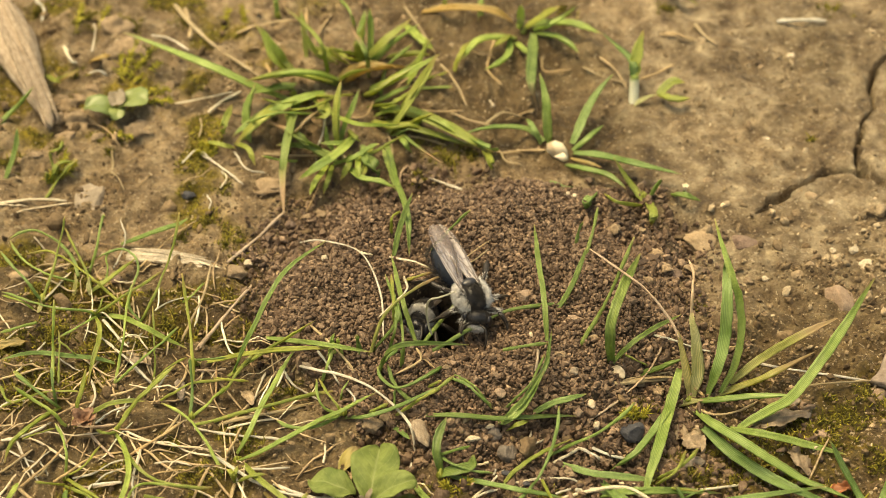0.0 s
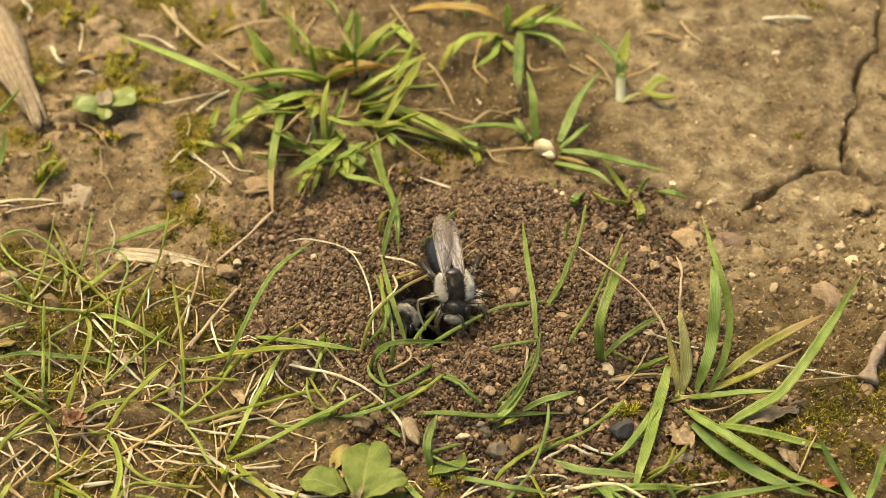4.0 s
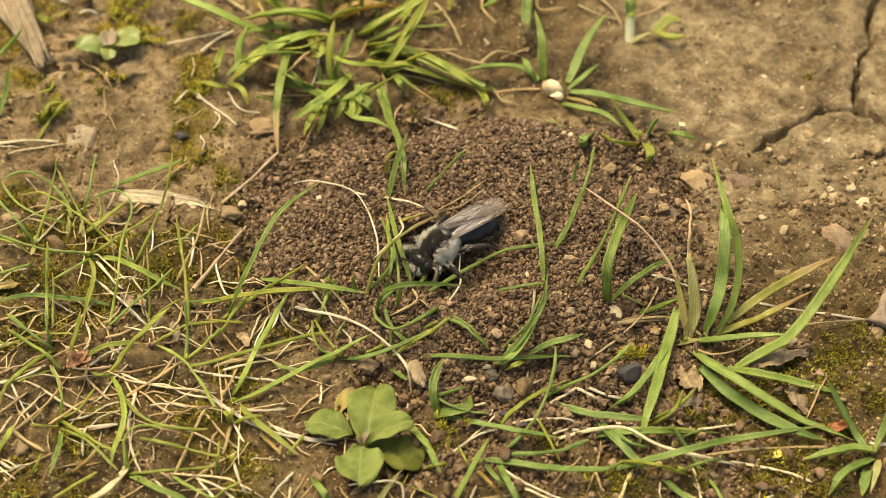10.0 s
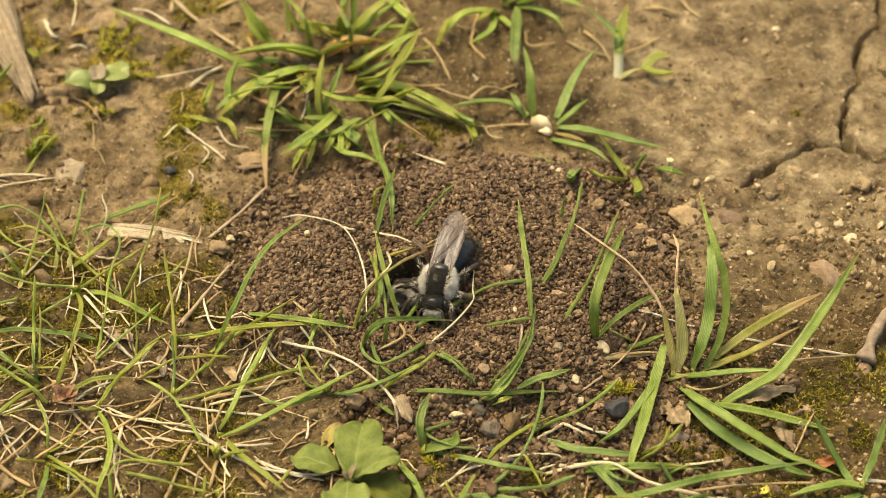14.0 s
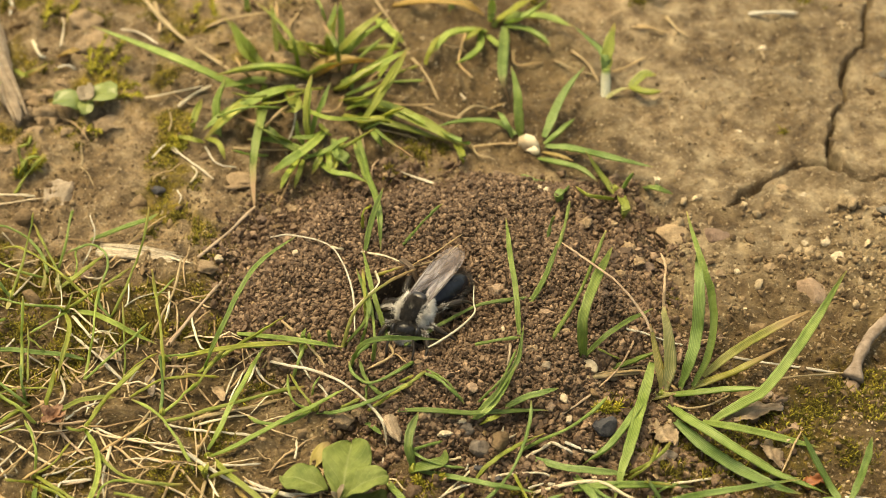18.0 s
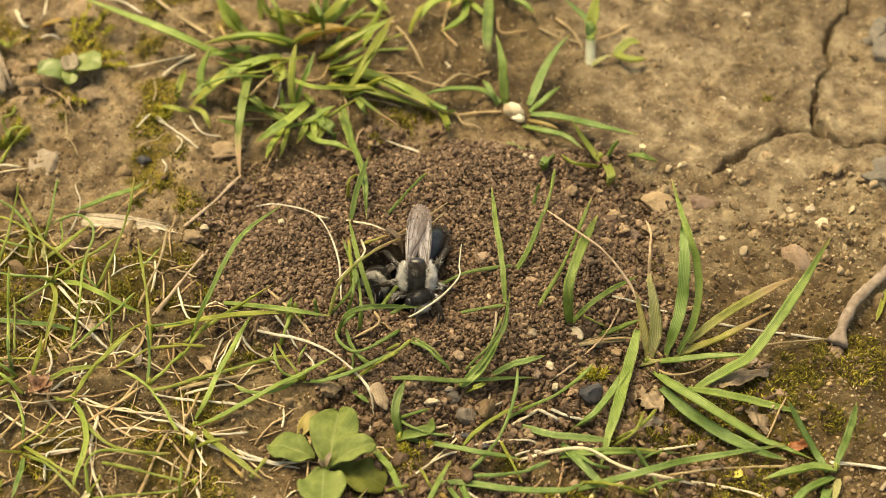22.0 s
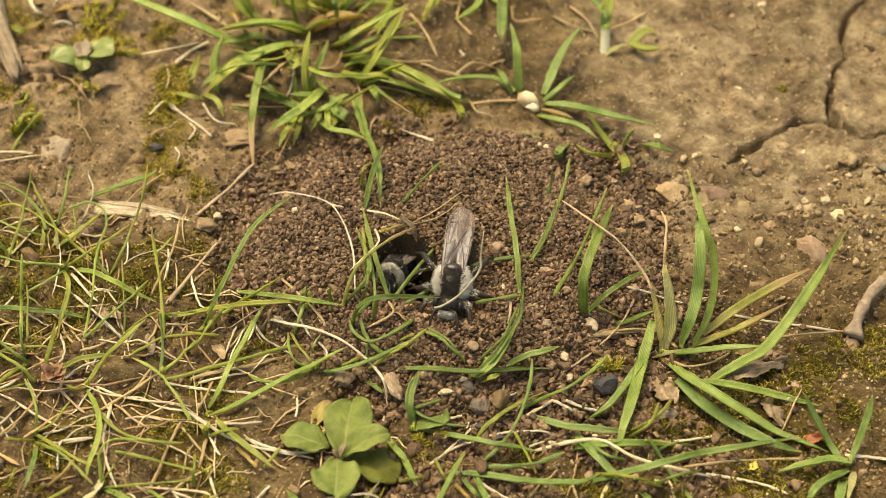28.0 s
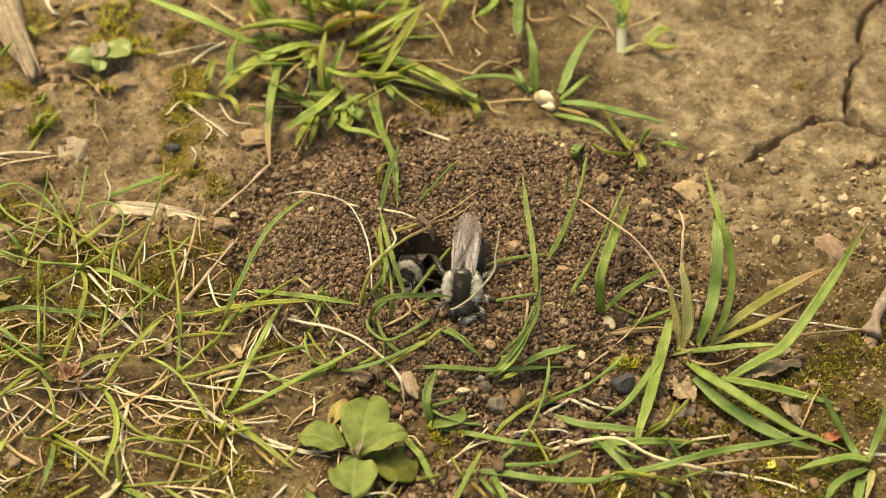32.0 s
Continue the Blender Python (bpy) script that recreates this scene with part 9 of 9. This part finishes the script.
    turns = [(0, -34), (1, 10), (2, -25), (3, -19), (6, -22), (7, 34), (7.5, -7), (8, 1), (8.5, -8), (9, -6), (9.5, -34), (10, -2), (11, -23), (12, 25), (13, 21), (15.5, -26), (16, -34), (17, 2), (18, 16), (19, 6), (20, 19), (21, 22), (22, 29), (23, -10), (24, -23), (25, 16), (28, -4), (29, -8), (30, 29), (31, 4), (32, 28)]
    walk(parts["head"], [(t, pose(0, 0.00158, -0.00025, -14 + 6 * math.sin(5 * t), 0, a)) for t, a in turns])
    swings = [(0, 7), (1, 14), (2, 13), (3, 14), (6, 7), (7, -5), (7.5, -4), (8, 13), (8.5, 19), (9, -2), (9.5, -3), (10, -9), (10.5, -12), (11, -16), (12, -13), (13, -22), (15.5, -7), (16, -7), (17, -16), (18, -17), (19, -13), (20, -14), (21, -13), (22, -19), (23, -13), (24, -16), (25, -19), (28, 0), (29, -6), (30, -4), (31, -4), (32, -10)]
    walk(parts["abdomen"], [(t, pose(0, -0.0014, -0.00035, 4 + 3 * math.sin(3 * t), 0, a)) for t, a in swings])
    spreads = [(0, 0), (1, 0), (2, 0), (3, 0), (6, 0), (7, 1), (7.5, 1), (8, 0), (8.5, 1), (9, 1), (9.5, 0), (10, 0), (11, 0), (12, 0), (13, -1), (15.5, 0), (16, 0), (17, 0), (18, 0), (19, 0), (20, -1), (21, -1), (22, -1), (23, -1), (24, -1), (25, -1), (28, 0), (29, 0), (30, 0), (31, 0), (32, 0)]
    for k in digger.children:
        kind = k.name.split(".")[0]
        side = 1 if k.location.x > 0 else -1
        base = k.location.copy()
        if kind in ("forewing", "hindwing"):
            tilt = k.rotation_euler.copy()
            walk(k, [(t, Matrix.LocRotScale(base, Euler((tilt.x, tilt.y, tilt.z + radians(a * side))), None)) for t, a in spreads])
        if kind in ("foreleg", "midleg", "hindleg"):
            beat, phase, reach = {"foreleg": (5.3, 0.0, 13), "midleg": (3.1, 1.1, 7), "hindleg": (2.2, 2.3, 6)}[kind]
            walk(k, [(t / 4, Matrix.LocRotScale(base, Euler((radians(reach * 0.6 * math.sin(beat * t / 4 + phase + side)), radians(3 * math.sin(beat * t / 5)), radians(reach * math.sin(beat * t / 4 + phase * side)))), None)) for t in range(0, 129)])
    low = [(0, 0.2, 0.6), (1, 0.1, 0.3), (2, -0.2, -0.1), (3, -0.3, 0.2), (6, 0.1, 0.4), (7, -0.1, -0.4), (7.5, -0.0, 0.4), (8, -0.0, 0.6), (8.5, 0.1, 0.3), (9, -0.4, 0.6), (13, -0.1, -0.1), (20, 0.0, -0.2), (21, 0.2, -0.6), (22, -0.2, -0.0), (23, -0.4, -0.3), (24, -0.1, 0.5), (25, 0.0, 0.4), (28, 0.0, -0.3), (29, -0.4, -0.6), (30, 0.1, -0.5), (31, 0.2, 0.0), (32, 0.0, -0.1)]
    walk(dweller, [(t, pose(DWELL[0] + x * MM, DWELL[1] + y * MM, DWELL[2], DWELL[3], DWELL[4], DWELL[5] + 5 * math.sin(2 * t))) for t, x, y in low])
    walk(loose_straw, STRAW_ROWS)


motions()
